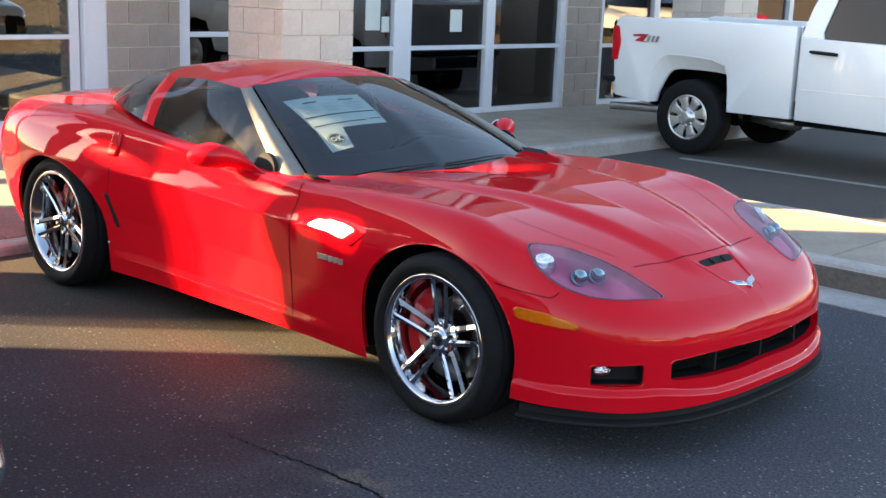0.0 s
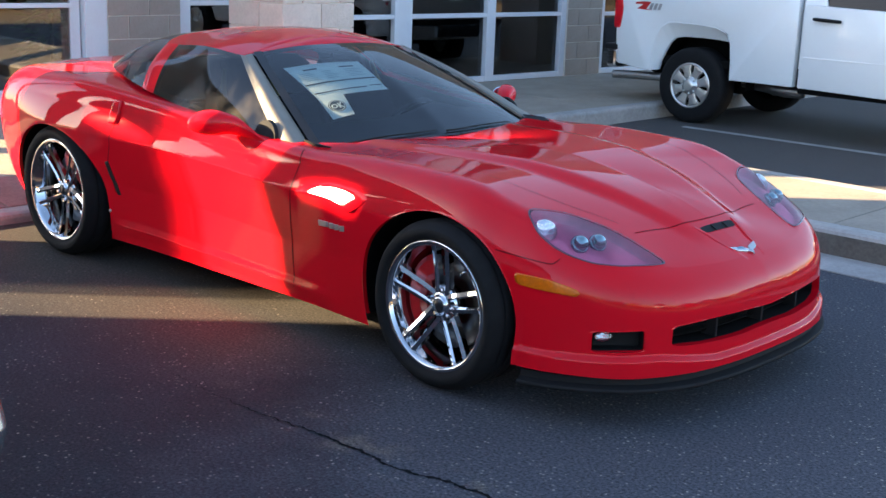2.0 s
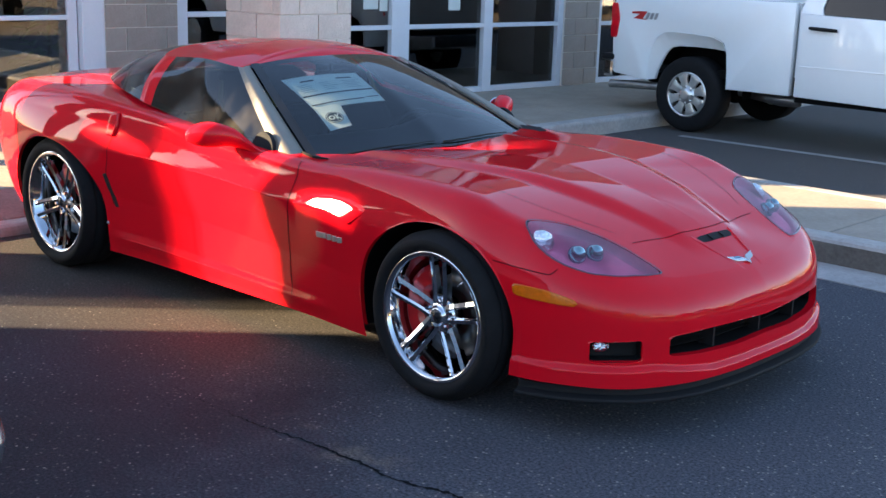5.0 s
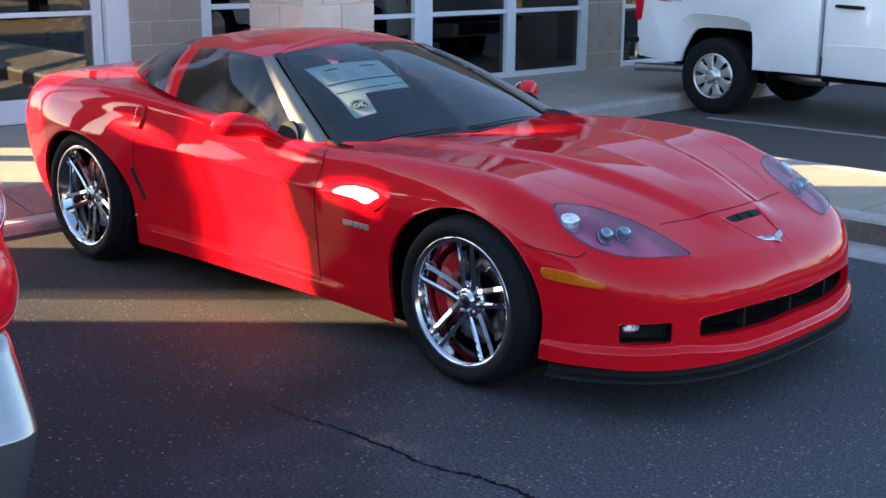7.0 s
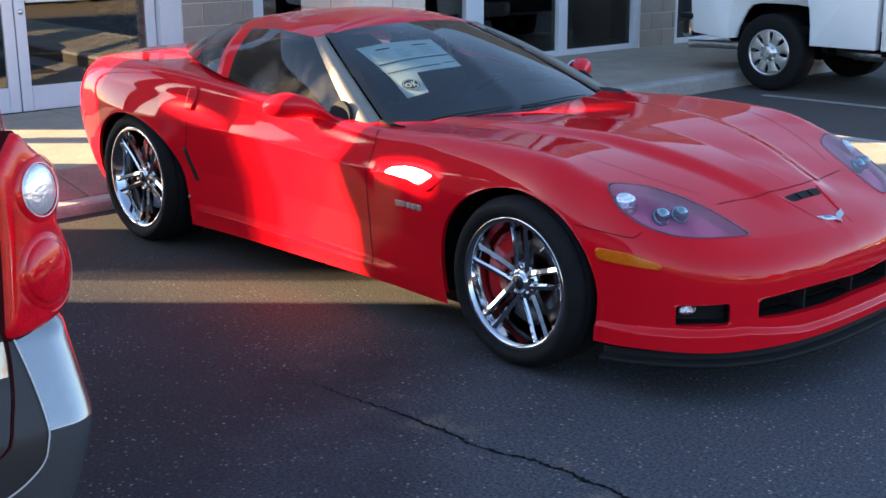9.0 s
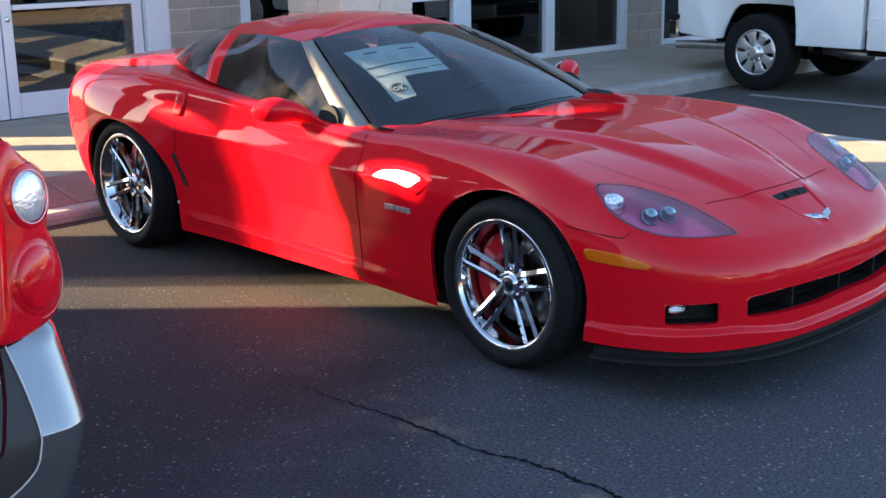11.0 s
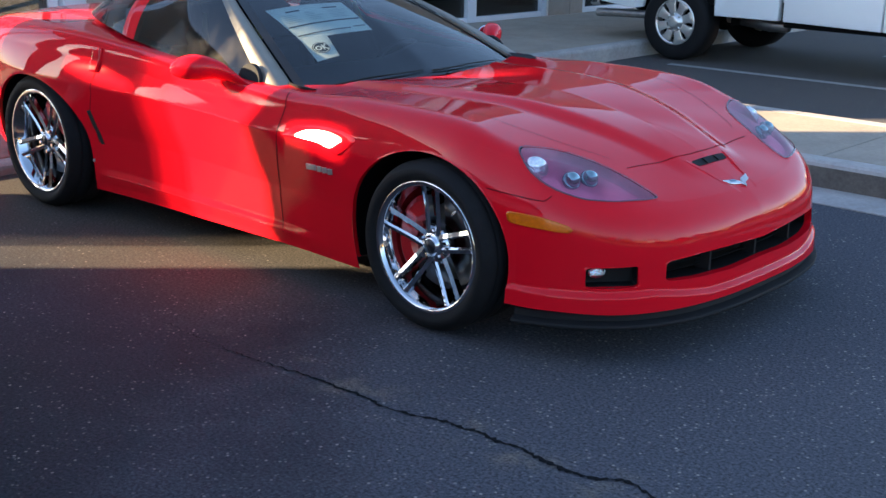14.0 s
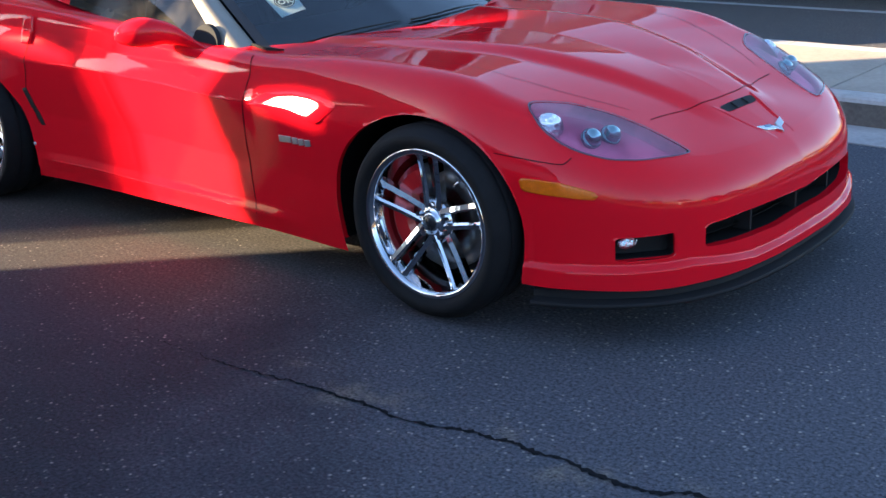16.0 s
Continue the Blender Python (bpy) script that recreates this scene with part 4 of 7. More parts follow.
def strip(name, points, normals_off, width, mat, parent, label="", closed=False):
    """A narrow flat ribbon along points on the skin."""
    p = np.array([tuple(v) for v in points])
    t = np.gradient(p, axis=0)
    t /= np.linalg.norm(t, axis=1)[:, None] + 1e-9
    n = np.array([tuple(v) for v in normals_off])
    s = np.cross(t, n)
    s /= np.linalg.norm(s, axis=1)[:, None] + 1e-9
    V = np.concatenate([p - s * width / 2, p + s * width / 2])
    k = len(p)
    F = [(i, i + 1, k + i + 1, k + i) for i in range(k - 1)]
    return add_mesh(name, V, F, mat, parent, label, smooth=False)


def seam(points2d, how, width=0.006, off=0.0015, n=40, mat=None, name="panel_gap"):
    """A panel gap drawn on the skin through points in the plane of projection."""
    q = np.asarray(points2d, float)
    u = np.linspace(0, 1, n)
    a, b = spline(q[:, 0])(u), spline(q[:, 1])(u)
    p = [how(i, j) for i, j in zip(a, b)]
    o = [how(i, j, 0.01) for i, j in zip(a, b)]
    nr = [(w - v).normalized() for v, w in zip(p, o)]
    p = [v + m * off for v, m in zip(p, nr)]
    return strip(name, p, nr, width, mat or M_SEAM, sports)


# greenhouse
def canopy_points(ns=121, nb=18):
    u = np.linspace(0, 1, ns)
    B = np.stack([spline(v)(u) for v in (BELT_X, BELT_Y, BELT_Z)], -1)
    R = np.stack([spline(v)(u) for v in (ROOF_X, ROOF_Y, ROOF_Z)], -1)
    t = np.linspace(0, 1, nb)[None, :, None]
    P = B[:, None] * (1 - t) + R[:, None] * t
    centre = np.array([-1.75, 0.0, 0.75])
    out = P - centre
    out /= np.linalg.norm(out, axis=2)[:, :, None]
    k = np.interp(u, [0, 0.19, 0.3, 0.5, 0.6, 0.75, 1], [0.055, 0.02, 0.015, 0.018, 0.02, 0.06, 0.075])[:, None, None]
    P = P + out * k * np.sin(math.pi * t)
    # the windshield pillars are rounded
    w = np.clip((u - 0.2) / 0.1, 0, 1)
    round_ = 0.020 * np.sin(math.pi * w)[:, None, None] * (1 - t ** 4)
    P = P + round_ * np.array([0.35, 0.75, 0.55])
    return u, B, R, P


CU, CB, CR, CP = canopy_points()


def canopy_band(name, u0, u1, mat, sides, label="", off=0.0, thick=0.0, v0=0, v1=None):
    i = np.where((CU >= u0 - 1e-6) & (CU <= u1 + 1e-6))[0]
    Q = CP[i][:, v0:v1]
    n, m = Q.shape[:2]
    fs = grid_faces(n, m)
    if sides == 'both':
        V = np.concatenate([Q.reshape(-1, 3), Q.reshape(-1, 3) * [1, -1, 1]])
        F = fs + [tuple(k + n * m for k in f)[::-1] for f in fs]
        return [orient(add_mesh(name, V, F, mat, sports, label, weld=0.0004), (-1.9, 0, 0.5))]
    obs = []
    for s in (1, -1):
        obs.append(orient(add_mesh(name, Q.reshape(-1, 3) * [1, s, 1], fs, mat, sports, label, weld=0.0002), (-1.9, 0, 0.5)))
    return obs


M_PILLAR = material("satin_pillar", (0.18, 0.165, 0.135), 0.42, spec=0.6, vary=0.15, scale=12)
U_A1, U_A2, U_B1, U_B2 = 0.2, 0.3, 0.5, 0.6
for ob in canopy_band("windshield", 0, U_A1, M_WSGLASS, 'both', "raked windshield with a price sheet behind it"):
    ob.visible_shadow = False
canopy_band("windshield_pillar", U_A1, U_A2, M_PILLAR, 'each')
canopy_band("side_window", U_A2, U_B1, M_CARGLASS, 'each', "raised side window")
canopy_band("rear_pillar", U_B1, U_B2, M_PAINT, 'each')
canopy_band("rear_window", U_B2, 1.0, M_REARGLASS, 'both', "large sloping rear hatch window")


def roof_panel():
    n = len(CU)
    k = 14
    c = np.stack([np.interp(CU, [0, 0.3, 0.6, 1], [-1.66, -1.72, -2.20, -2.30]), np.zeros(n), np.zeros(n)], -1)
    c[:, 2] = curve_of([-2.35, -2.1, -1.9, -1.6], [1.172, 1.198, 1.207, 1.168])(c[:, 0])
    t = np.linspace(0, 1, k)
    P = CR[:, None] * (1 - t[None, :, None]) + c[:, None] * t[None, :, None]
    lift = np.interp(CU, [0, 0.2, 0.3, 0.6, 0.7, 1], [0.002, 0.008, 0.018, 0.018, 0.010, 0.0])
    P[:, :, 2] += lift[:, None] * np.sin(math.pi * t[None, :]) ** 0.8
    fs = grid_faces(n, k)
    V = np.concatenate([P.reshape(-1, 3), P.reshape(-1, 3) * [1, -1, 1]])
    F = fs + [tuple(i + n * k for i in f)[::-1] for f in fs]
    add_mesh("roof", V, F, M_PAINT, sports, weld=0.0004)
    add_mesh("headliner", V - [0, 0, 0.02], F, M_CABIN, sports, "black headliner", weld=0.0004)
    mid = np.array([-1.75, 0.0, 0.75])
    for u0, u1 in ((U_A1, U_A2), (U_B1, U_B2)):
        Q = CP[(CU >= u0 - 1e-6) & (CU <= u1 + 1e-6)]
        Q = Q + (mid - Q) / np.linalg.norm(mid - Q, axis=2)[:, :, None] * 0.02
        for s in (1, -1):
            add_mesh("pillar_lining", Q.reshape(-1, 3) * [1, s, 1], grid_faces(*Q.shape[:2]), M_CABIN, sports, "black pillar lining")


roof_panel()


# parts on the car's skin
M_LINER = material("wheel_liner", (0.006, 0.006, 0.006), 0.95, spec=0.1)


def skin_patch(poly, how, off, n=26, inset=0.0):
    """A piece of the skin inside a polygon drawn in the plane of projection, as points and faces."""
    q = np.asarray(poly, float)
    c = q.mean(0)
    k = len(q)
    u = np.linspace(0, k, n * 2, endpoint=False)
    ring = np.array([q[int(a) % k] * (1 - a % 1) + q[(int(a) + 1) % k] * (a % 1) for a in u])
    ring = c + (ring - c) * (1 - inset)
    rad = np.linspace(1, 0, 9)
    V, F = [], []
    for r in rad[:-1]:
        V += [how(*(c + (p - c) * r), off) for p in ring]
    V.append(how(*c, off))
    m = len(ring)
    for i in range(len(rad) - 2):
        for j in range(m):
            F.append((i * m + j, i * m + (j + 1) % m, (i + 1) * m + (j + 1) % m, (i + 1) * m + j))
    b = (len(rad) - 2) * m
    F += [(b + j, b + (j + 1) % m, len(V) - 1) for j in range(m)]
    return V, F, ring


def raised_patch(name, poly, how, height, mat, label="", base=0.0, parent=None):
    """A slightly raised plate on the skin with an edge."""
    V, F, ring = skin_patch(poly, how, height)
    m = len(ring)
    k = len(V)
    V = V + [how(*p, base) for p in ring]
    F = F + [(j, k + j, k + (j + 1) % m, (j + 1) % m) for j in range(m)]
    return add_mesh(name, V, F, mat, parent or sports, label, smooth=True)


def top_at(side):
    return lambda x, y, off=0.0: on_top(x, y * side, off)


def side_at(side):
    return lambda x, z, off=0.0: on_side(x, z, side, off)


def headlight(side):
    how = top_at(side)
    q = np.array(HEADLIGHT)
    # bucket
    V, F, ring = skin_patch(HEADLIGHT, how, -0.038, inset=0.03)
    m, k = len(ring), len(V)
    V = V + [how(*p, 0.0) for p in ring]
    F = F + [(j, k + j, k + (j + 1) % m, (j + 1) % m) for j in range(m)]
    lamp = add_mesh("headlight", V, F, M_LAMPCUP, sports, "headlight behind a clear cover, its cup tinted with the hood's red reflection")
    for (x, y), r in (((0.508, 0.705), 0.028), ((0.526, 0.622), 0.028)):
        c = how(x, y, -0.024)
        V, F = lathe([(r * 1.22, -0.006), (r * 1.20, 0.004), (r * 1.05, 0.008), (r, 0.004)] + [(r * math.cos(a), 0.012 + 0.022 * math.sin(a)) for a in np.linspace(0.0, 1.57, 8)], 28, Matrix.Translation(c) @ Vector((0.75, 0.25 * side, 0.62)).to_track_quat('Y', 'Z').to_matrix().to_4x4())
        add_mesh("projector", V, F, M_PROJ, lamp, "round glass projector lens")
    c = how(0.395, 0.770, -0.024)
    V, F = lathe([(0.046 * math.sin(a) + 0.0001, 0.03 * math.cos(a)) for a in np.linspace(0.0, 1.5, 8)], 24, Matrix.Translation(c) @ Vector((0.6, 0.55 * side, 0.6)).to_track_quat('Y', 'Z').to_matrix().to_4x4())
    add_mesh("turn_lamp", V, F, M_FACET, lamp, "faceted silver turn lamp")
    V, F, ring = skin_patch(HEADLIGHT, how, 0.001, n=30)
    cover = orient(add_mesh("lens_cover", V, F, M_LENS, lamp, "clear lens cover"), (0.0, 0.0, 0.0))
    cover.visible_shadow = False
    r2 = [how(*p, 0.0035) for p in np.vstack([ring, ring[:1]])]
    n2 = [(how(*p, 0.02) - how(*p, 0.0)).normalized() for p in np.vstack([ring, ring[:1]])]
    strip("lens_gap", r2, n2, 0.005, M_RIM, lamp)


M_RIM = material("lens_rim", (0.16, 0.10, 0.13), 0.25, metal=0.4)
M_PROJ = material("projector_glass", (0.30, 0.42, 0.46), 0.08, metal=0.9)
M_FACET = material("faceted_reflector", (0.85, 0.86, 0.9), 0.12, metal=1.0, bump=1.0, bump_scale=90)
M_LENS = glass("headlight_cover", (0.97, 0.93, 0.97), 1.5)
for s in (-1, 1):
    headlight(s)
    mk = [(0.362, 0.522), (0.368, 0.530), (0.378, 0.531), (0.430, 0.529), (0.482, 0.525), (0.535, 0.513), (0.580, 0.499), (0.590, 0.487), (0.580, 0.477), (0.540, 0.479), (0.499, 0.483), (0.440, 0.487), (0.384, 0.492), (0.370, 0.500)]
    raised_patch("side_marker", mk, side_at(s), 0.006, M_AMBER, "long amber side marker lamp", -0.004)
    # seams
    seam([(0.545, 0.43 * s), (0.548, 0.36 * s), (0.557, 0.285 * s), (0.578, 0.17 * s), (0.588, 0.08 * s), (0.590, 0.0)], on_top, 0.0028)
    seam([(0.27, 0.597), (0.33, 0.591), (0.40, 0.584), (0.474, 0.577), (0.490, 0.582), (0.500, 0.595)], side_at(s), 0.003)
    seam([(-0.86, 0.802), (-0.835, 0.74), (-0.838, 0.66), (-0.855, 0.56), (-0.885, 0.38), (-0.885, 0.20)], side_at(s), 0.004)
    seam([(-2.135, 0.79), (-2.15, 0.74), (-2.178, 0.64), (-2.215, 0.55), (-2.22, 0.48), (-2.20, 0.40)], side_at(s), 0.004)
    seam([(0.48, 0.445 * s), (0.36, 0.515 * s), (0.2, 0.585 * s), (0.0, 0.635 * s), (-0.3, 0.665 * s), (-0.6, 0.675 * s), (-0.80, 0.675 * s)], on_top, 0.002)
    # side vent ahead of the rear wheel
    raised_patch("side_vent", [(-2.240, 0.553), (-2.212, 0.562), (-2.193, 0.468), (-2.165, 0.392), (-2.190, 0.392), (-2.225, 0.477)], side_at(s), 0.002, M_BLACK, "narrow dark air vent behind the door")
    # door opener plate
    raised_patch("door_opener", [(-2.172, 0.850), (-2.128, 0.862), (-2.124, 0.80), (-2.134, 0.752), (-2.176, 0.750), (-2.182, 0.80)], side_at(s), 0.016, M_PAINT, "recessed door opener plate")
    # badge as plain bars behind the front wheel
    for a, b in ((-0.672, -0.610), (-0.602, -0.575), (-0.568, -0.543), (-0.536, -0.510)):
        raised_patch("badge_bar", [(a, 0.516), (b, 0.520), (b, 0.542), (a, 0.540)], side_at(s), 0.004, M_BADGE, "grey badge")
    # lock and small emblem on the rear quarter
    c = on_side(-2.262, 0.300, s, 0.0)
    V, F = lathe([(0.0, 0.004), (0.008, 0.004), (0.009, 0.0)], 16, Matrix.Translation(c) @ pose(0, 0, 0, 0, 0, 0 if s > 0 else 180))
    add_mesh("lock", V, F, M_BADGE, sports)


def fender_cove(side):
    """The hollow behind the front wheel: a flat sloping face with a crisp edge, tapering into the door's crease."""
    poly = rounded([(-0.800, 0.640), (-0.765, 0.664), (-0.715, 0.688), (-0.585, 0.704), (-0.470, 0.700), (-0.392, 0.684), (-0.384, 0.664), (-0.462, 0.604), (-0.604, 0.632)], 0.22, 3)
    c = np.array([-0.58, 0.662])
    g0 = abs(on_side(*c, side).y) + 0.007
    V, F = [], []
    m = len(poly)
    for k, drop in ((1.0, -0.03), (1.0, -0.001), (0.985, 0.0), (0.6, 0.0), (0.25, 0.0)):
        for p in poly:
            x, z = c + (np.array(p) - c) * k
            V.append((x, side * (g0 - 0.367 * (z - c[1]) - 0.036 * (x - c[0]) + 0.055 * (x - c[0]) ** 2 + drop), z))
    V.append((c[0], side * g0, c[1]))
    for i in range(4):
        F += [(i * m + j, i * m + (j + 1) % m, (i + 1) * m + (j + 1) % m, (i + 1) * m + j) for j in range(m)]
    F += [(4 * m + j, 4 * m + (j + 1) % m, 5 * m) for j in range(m)]
    orient(add_mesh("fender_cove", V, F, M_PAINT, sports, "sloping face of the fender hollow"), (-0.6, 0, 0.5))


for s in (-1, 1):
    fender_cove(s)


def body_crease(side, xs, zs, radius, sink):
    """The rounded edge of a crease pressed into the body side."""
    z_of = curve_of(xs, zs)
    pts = [on_side(x, float(z_of(x)), side, -sink) for x in np.linspace(xs[0], xs[-1], 60)]
    V, F = tube(pts, [radius * min(1.0, 0.15 + k / 8, 0.15 + (59 - k) / 8) for k in range(60)], 10)
    add_mesh("body_crease", V, F, M_PAINT, sports)


for s in (-1, 1):
    body_crease(s, [-2.10, -1.67, -1.26, -0.93, -0.80], [0.683, 0.675, 0.660, 0.643, 0.639], 0.006, 0.0035)
    body_crease(s, [-2.26, -1.6, -0.90], [0.236, 0.223, 0.209], 0.005, 0.003)


# nose: inlet slot, creases and emblem
def nose():
    V, F, ring = skin_patch(rounded([(0.622, -0.118), (0.622, 0.118), (0.655, 0.105), (0.655, -0.105)], 0.2, 3), on_top, 0.0015)
    slot = add_mesh("nose_inlet", V, F, M_BLACK, sports, "small dark inlet slot in the nose")
    for y in (-0.04, 0.04):
        a, b = on_top(0.626, y, 0.004), on_top(0.652, y, 0.004)
        V, F = tube([a, b], 0.003, 6)
        add_mesh("inlet_rib", V, F, M_BLACK, slot)
    for s in (-1, 1):
        pts = [(0.612 + 0.2 * t, s * (0.130 - 0.075 * t)) for t in np.linspace(0, 1, 14)]
        V, F = [], []
        for i, (x, y) in enumerate(pts):
            k = math.sin(math.pi * min(1, 0.15 + i / 13)) 
            V += [on_top(x, y + s * 0.014, 0.0002), on_top(x, y, 0.0002 + 0.006 * max(0.0, k)), on_top(x, y - s * 0.004, -0.001)]
            if i:
                b = 3 * (i - 1)
                F += [(b, b + 1, b + 4, b + 3), (b + 1, b + 2, b + 5, b + 4)]
        add_mesh("nose_crease", V, F, M_PAINT, sports)
    # emblem: two small wings
    em = None
    for s, mat in ((-1, M_CHROME), (1, M_BADGE)):
        poly = [(0.802, 0.0), (0.786, 0.014 * s), (0.774, 0.060 * s), (0.746, 0.084 * s), (0.754, 0.052 * s), (0.762, 0.020 * s), (0.776, 0.004 * s)]
        ob = raised_patch("emblem", poly if s > 0 else poly[::-1], on_top, 0.006, mat, "small chrome winged emblem", parent=em or sports)
    raised_patch("emblem_inlay", [(0.770, -0.022), (0.763, -0.054), (0.755, -0.052), (0.760, -0.022)], on_top, 0.0075, material("emblem_blue", (0.10, 0.2, 0.3), 0.3), "dark emblem inlay", 0.005)


nose()


def front_openings():
    # grille: dark box behind the opening, bars and vertical ribs
    g = rounded(GRILLE, 0.2, 3)
    ring = [on_front(y, z) for y, z in g]
    m = len(ring)
    V = [tuple(p) for p in ring] + [(p.x - 0.028, p.y * 0.99, p.z) for p in ring] + [(p.x - 0.12, p.y * 0.97, p.z) for p in ring]
    F = [(j, (j + 1) % m, m + (j + 1) % m, m + j) for j in range(m)]
    add_mesh("grille_surround", V[:2 * m], F, M_PAINT, sports, smooth=True)
    F2 = [(m + j, m + (j + 1) % m, 2 * m + (j + 1) % m, 2 * m + j) for j in range(m)] + [tuple(range(2 * m, 3 * m))]
    box_ = add_mesh("grille", V, F2, M_LINER, sports, "wide black air intake grille with ribs", smooth=False)
    for y in (-0.30, 0.0, 0.30):
        a, b = on_front(y, 0.365), on_front(y, 0.295)
        part("grille_rib", boxed((a.x - 0.09, y - 0.006, 0.288), (b.x - 0.035, y + 0.006, 0.378), 0.002), M_BLACK, box_)
    for z in (0.31, 0.335, 0.358):
        pts = [on_front(y, z) + Vector((-0.075, 0, 0)) for y in np.linspace(-0.53, 0.53, 21)]
        V, F = tube(pts, 0.003, 6)
        add_mesh("grille_bar", V, F, M_LINER, box_)
    for s in (-1, 1):
        f = [(y * s, z) for y, z in rounded(FOG, 0.12, 3)]
        ring = [on_front(y, z) for y, z in f]
        m = len(ring)
        n = Vector((-0.75, -0.6 * s, 0))
        V = [tuple(p) for p in ring] + [tuple(p + n * 0.02) for p in ring] + [tuple(p + n * 0.075) for p in ring]
        F = [(j, (j + 1) % m, m + (j + 1) % m, m + j) for j in range(m)]
        add_mesh("fog_surround", V[:2 * m], F, M_PAINT, sports, smooth=True)
        F2 = [(m + j, m + (j + 1) % m, 2 * m + (j + 1) % m, 2 * m + j) for j in range(m)] + [tuple(range(2 * m, 3 * m))]
        pocket = add_mesh("fog_pocket", V, F2, M_BLACK, sports, "black pocket of the fog lamp", smooth=False)
        c = on_front(0.755 * s, 0.335) + n * 0.028
        V, F = lathe([(0.034 * math.sin(a) + 0.0001, 0.016 * math.cos(a)) for a in np.linspace(0.0, 1.57, 8)], 24, Matrix.Translation(c) @ pose(0, 0, 0, 0, 0, -90 + 25 * s) @ Matrix.Diagonal((1, 1, 0.62, 1)))
        add_mesh("fog_lamp", V, F, M_FACET, pocket, "small clear fog lamp")


front_openings()


def swept(name, profile, u0, u1, mat, label="", n=70, z_of=None):
    """A profile of (out, z) run along the car's outline on both sides."""
    u = np.linspace(u0, u1, n)
    ox, oy = spline(CAR_OX)(u), spline(CAR_OY)(u)
    ob = spline(LOW_OB)(u)
    tx, ty = np.gradient(ox), np.gradient(oy)
    ln = np.hypot(tx, ty)
    nx, ny = ty / ln, -tx / ln
    nx[0], ny[0] = 1, 0
    k = len(profile)
    pts = []
    for i in range(n):
        for a, z in profile:
            pts.append((ox[i] + nx[i] * (ob[i] + a), oy[i] + ny[i] * (ob[i] + a), z + (z_of(u[i]) if z_of else 0)))
    V = np.array(pts)
    half = [(i * k + j, i * k + (j + 1) % k, (i + 1) * k + (j + 1) % k, (i + 1) * k + j) for i in range(n - 1) for j in range(k)]
    half += [tuple((n - 1) * k + j for j in range(k))]
    W = np.concatenate([V, V * [1, -1, 1]])
    F = half + [tuple(i + len(V) for i in f)[::-1] for f in half]
    return add_mesh(name, W, F, mat, sports, label, smooth=False, weld=0.0005)


swept("splitter", [(-0.05, 0.206), (-0.008, 0.206), (-0.006, 0.192), (-0.004, 0.182), (0.028, 0.175), (0.031, 0.168), (0.028, 0.160), (-0.05, 0.155)], 0.0, 0.285, M_BLACK, "black chin splitter under the bumper", z_of=lambda u: float(np.interp(u, [0.0, 0.12, 0.2, 0.285], [-0.016, -0.018, -0.016, -0.024])))
swept("underbody", [(-0.30, 0.20), (-0.12, 0.20), (-0.12, 0.15), (-0.30, 0.15)], 0.0, 1.0, M_BLACK, "dark underbody", 160)
add_mesh("floor_pan", [(0.75, -0.6, 0.17), (0.75, 0.6, 0.17), (-3.3, 0.6, 0.24), (-3.3, -0.6, 0.24)], [(0, 1, 2, 3)], M_BLACK, sports)


def wheel_wells():
    for arch, x0 in ((FRONT_ARCH, "front"), (REAR_ARCH, "rear")):
        cx, cz, rx, rz = arch
        for s in (-1, 1):
            a = np.linspace(-0.28, math.pi + 0.28, 40)
            edge = []
            for t in a:
                x = cx + rx * math.cos(t)
                z = cz + rz * math.sin(t) if math.sin(t) > 0 else cz + rz * math.sin(t) / 0.55
                z = max(z, 0.195)
                edge.append((x, z))
            V, F = [], []
            for x, z in edge:
                p = on_side(x, z, s)
                V += [(x, p.y, z), (x, p.y - s * 0.018, z), (cx + (x - cx) * 1.03, p.y - s * 0.05, cz + (z - cz) * 1.03), (cx + (x - cx) * 1.03, s * 0.52, cz + (z - cz) * 1.03)]
            for i in range(len(edge) - 1):
                for j in range(3):
                    F.append((4 * i + j, 4 * i + j + 1, 4 * i + j + 5, 4 * i + j + 4))
            lip = [f for k, f in enumerate(F) if k % 3 == 0]
            rest = [f for k, f in enumerate(F) if k % 3]
            add_mesh("arch_lip", *only(np.array(V, float), np.array(lip)), M_PAINT, sports)
            rest.append(tuple(4 * i + 3 for i in range(len(edge))))
            add_mesh("wheel_well", *only_poly(V, rest), M_LINER, sports, "dark wheel housing")


def only_poly(V, F):
    used = sorted({i for f in F for i in f})
    remap = {u: k for k, u in enumerate(used)}
    return [V[u] for u in used], [tuple(remap[i] for i in f) for f in F]


wheel_wells()


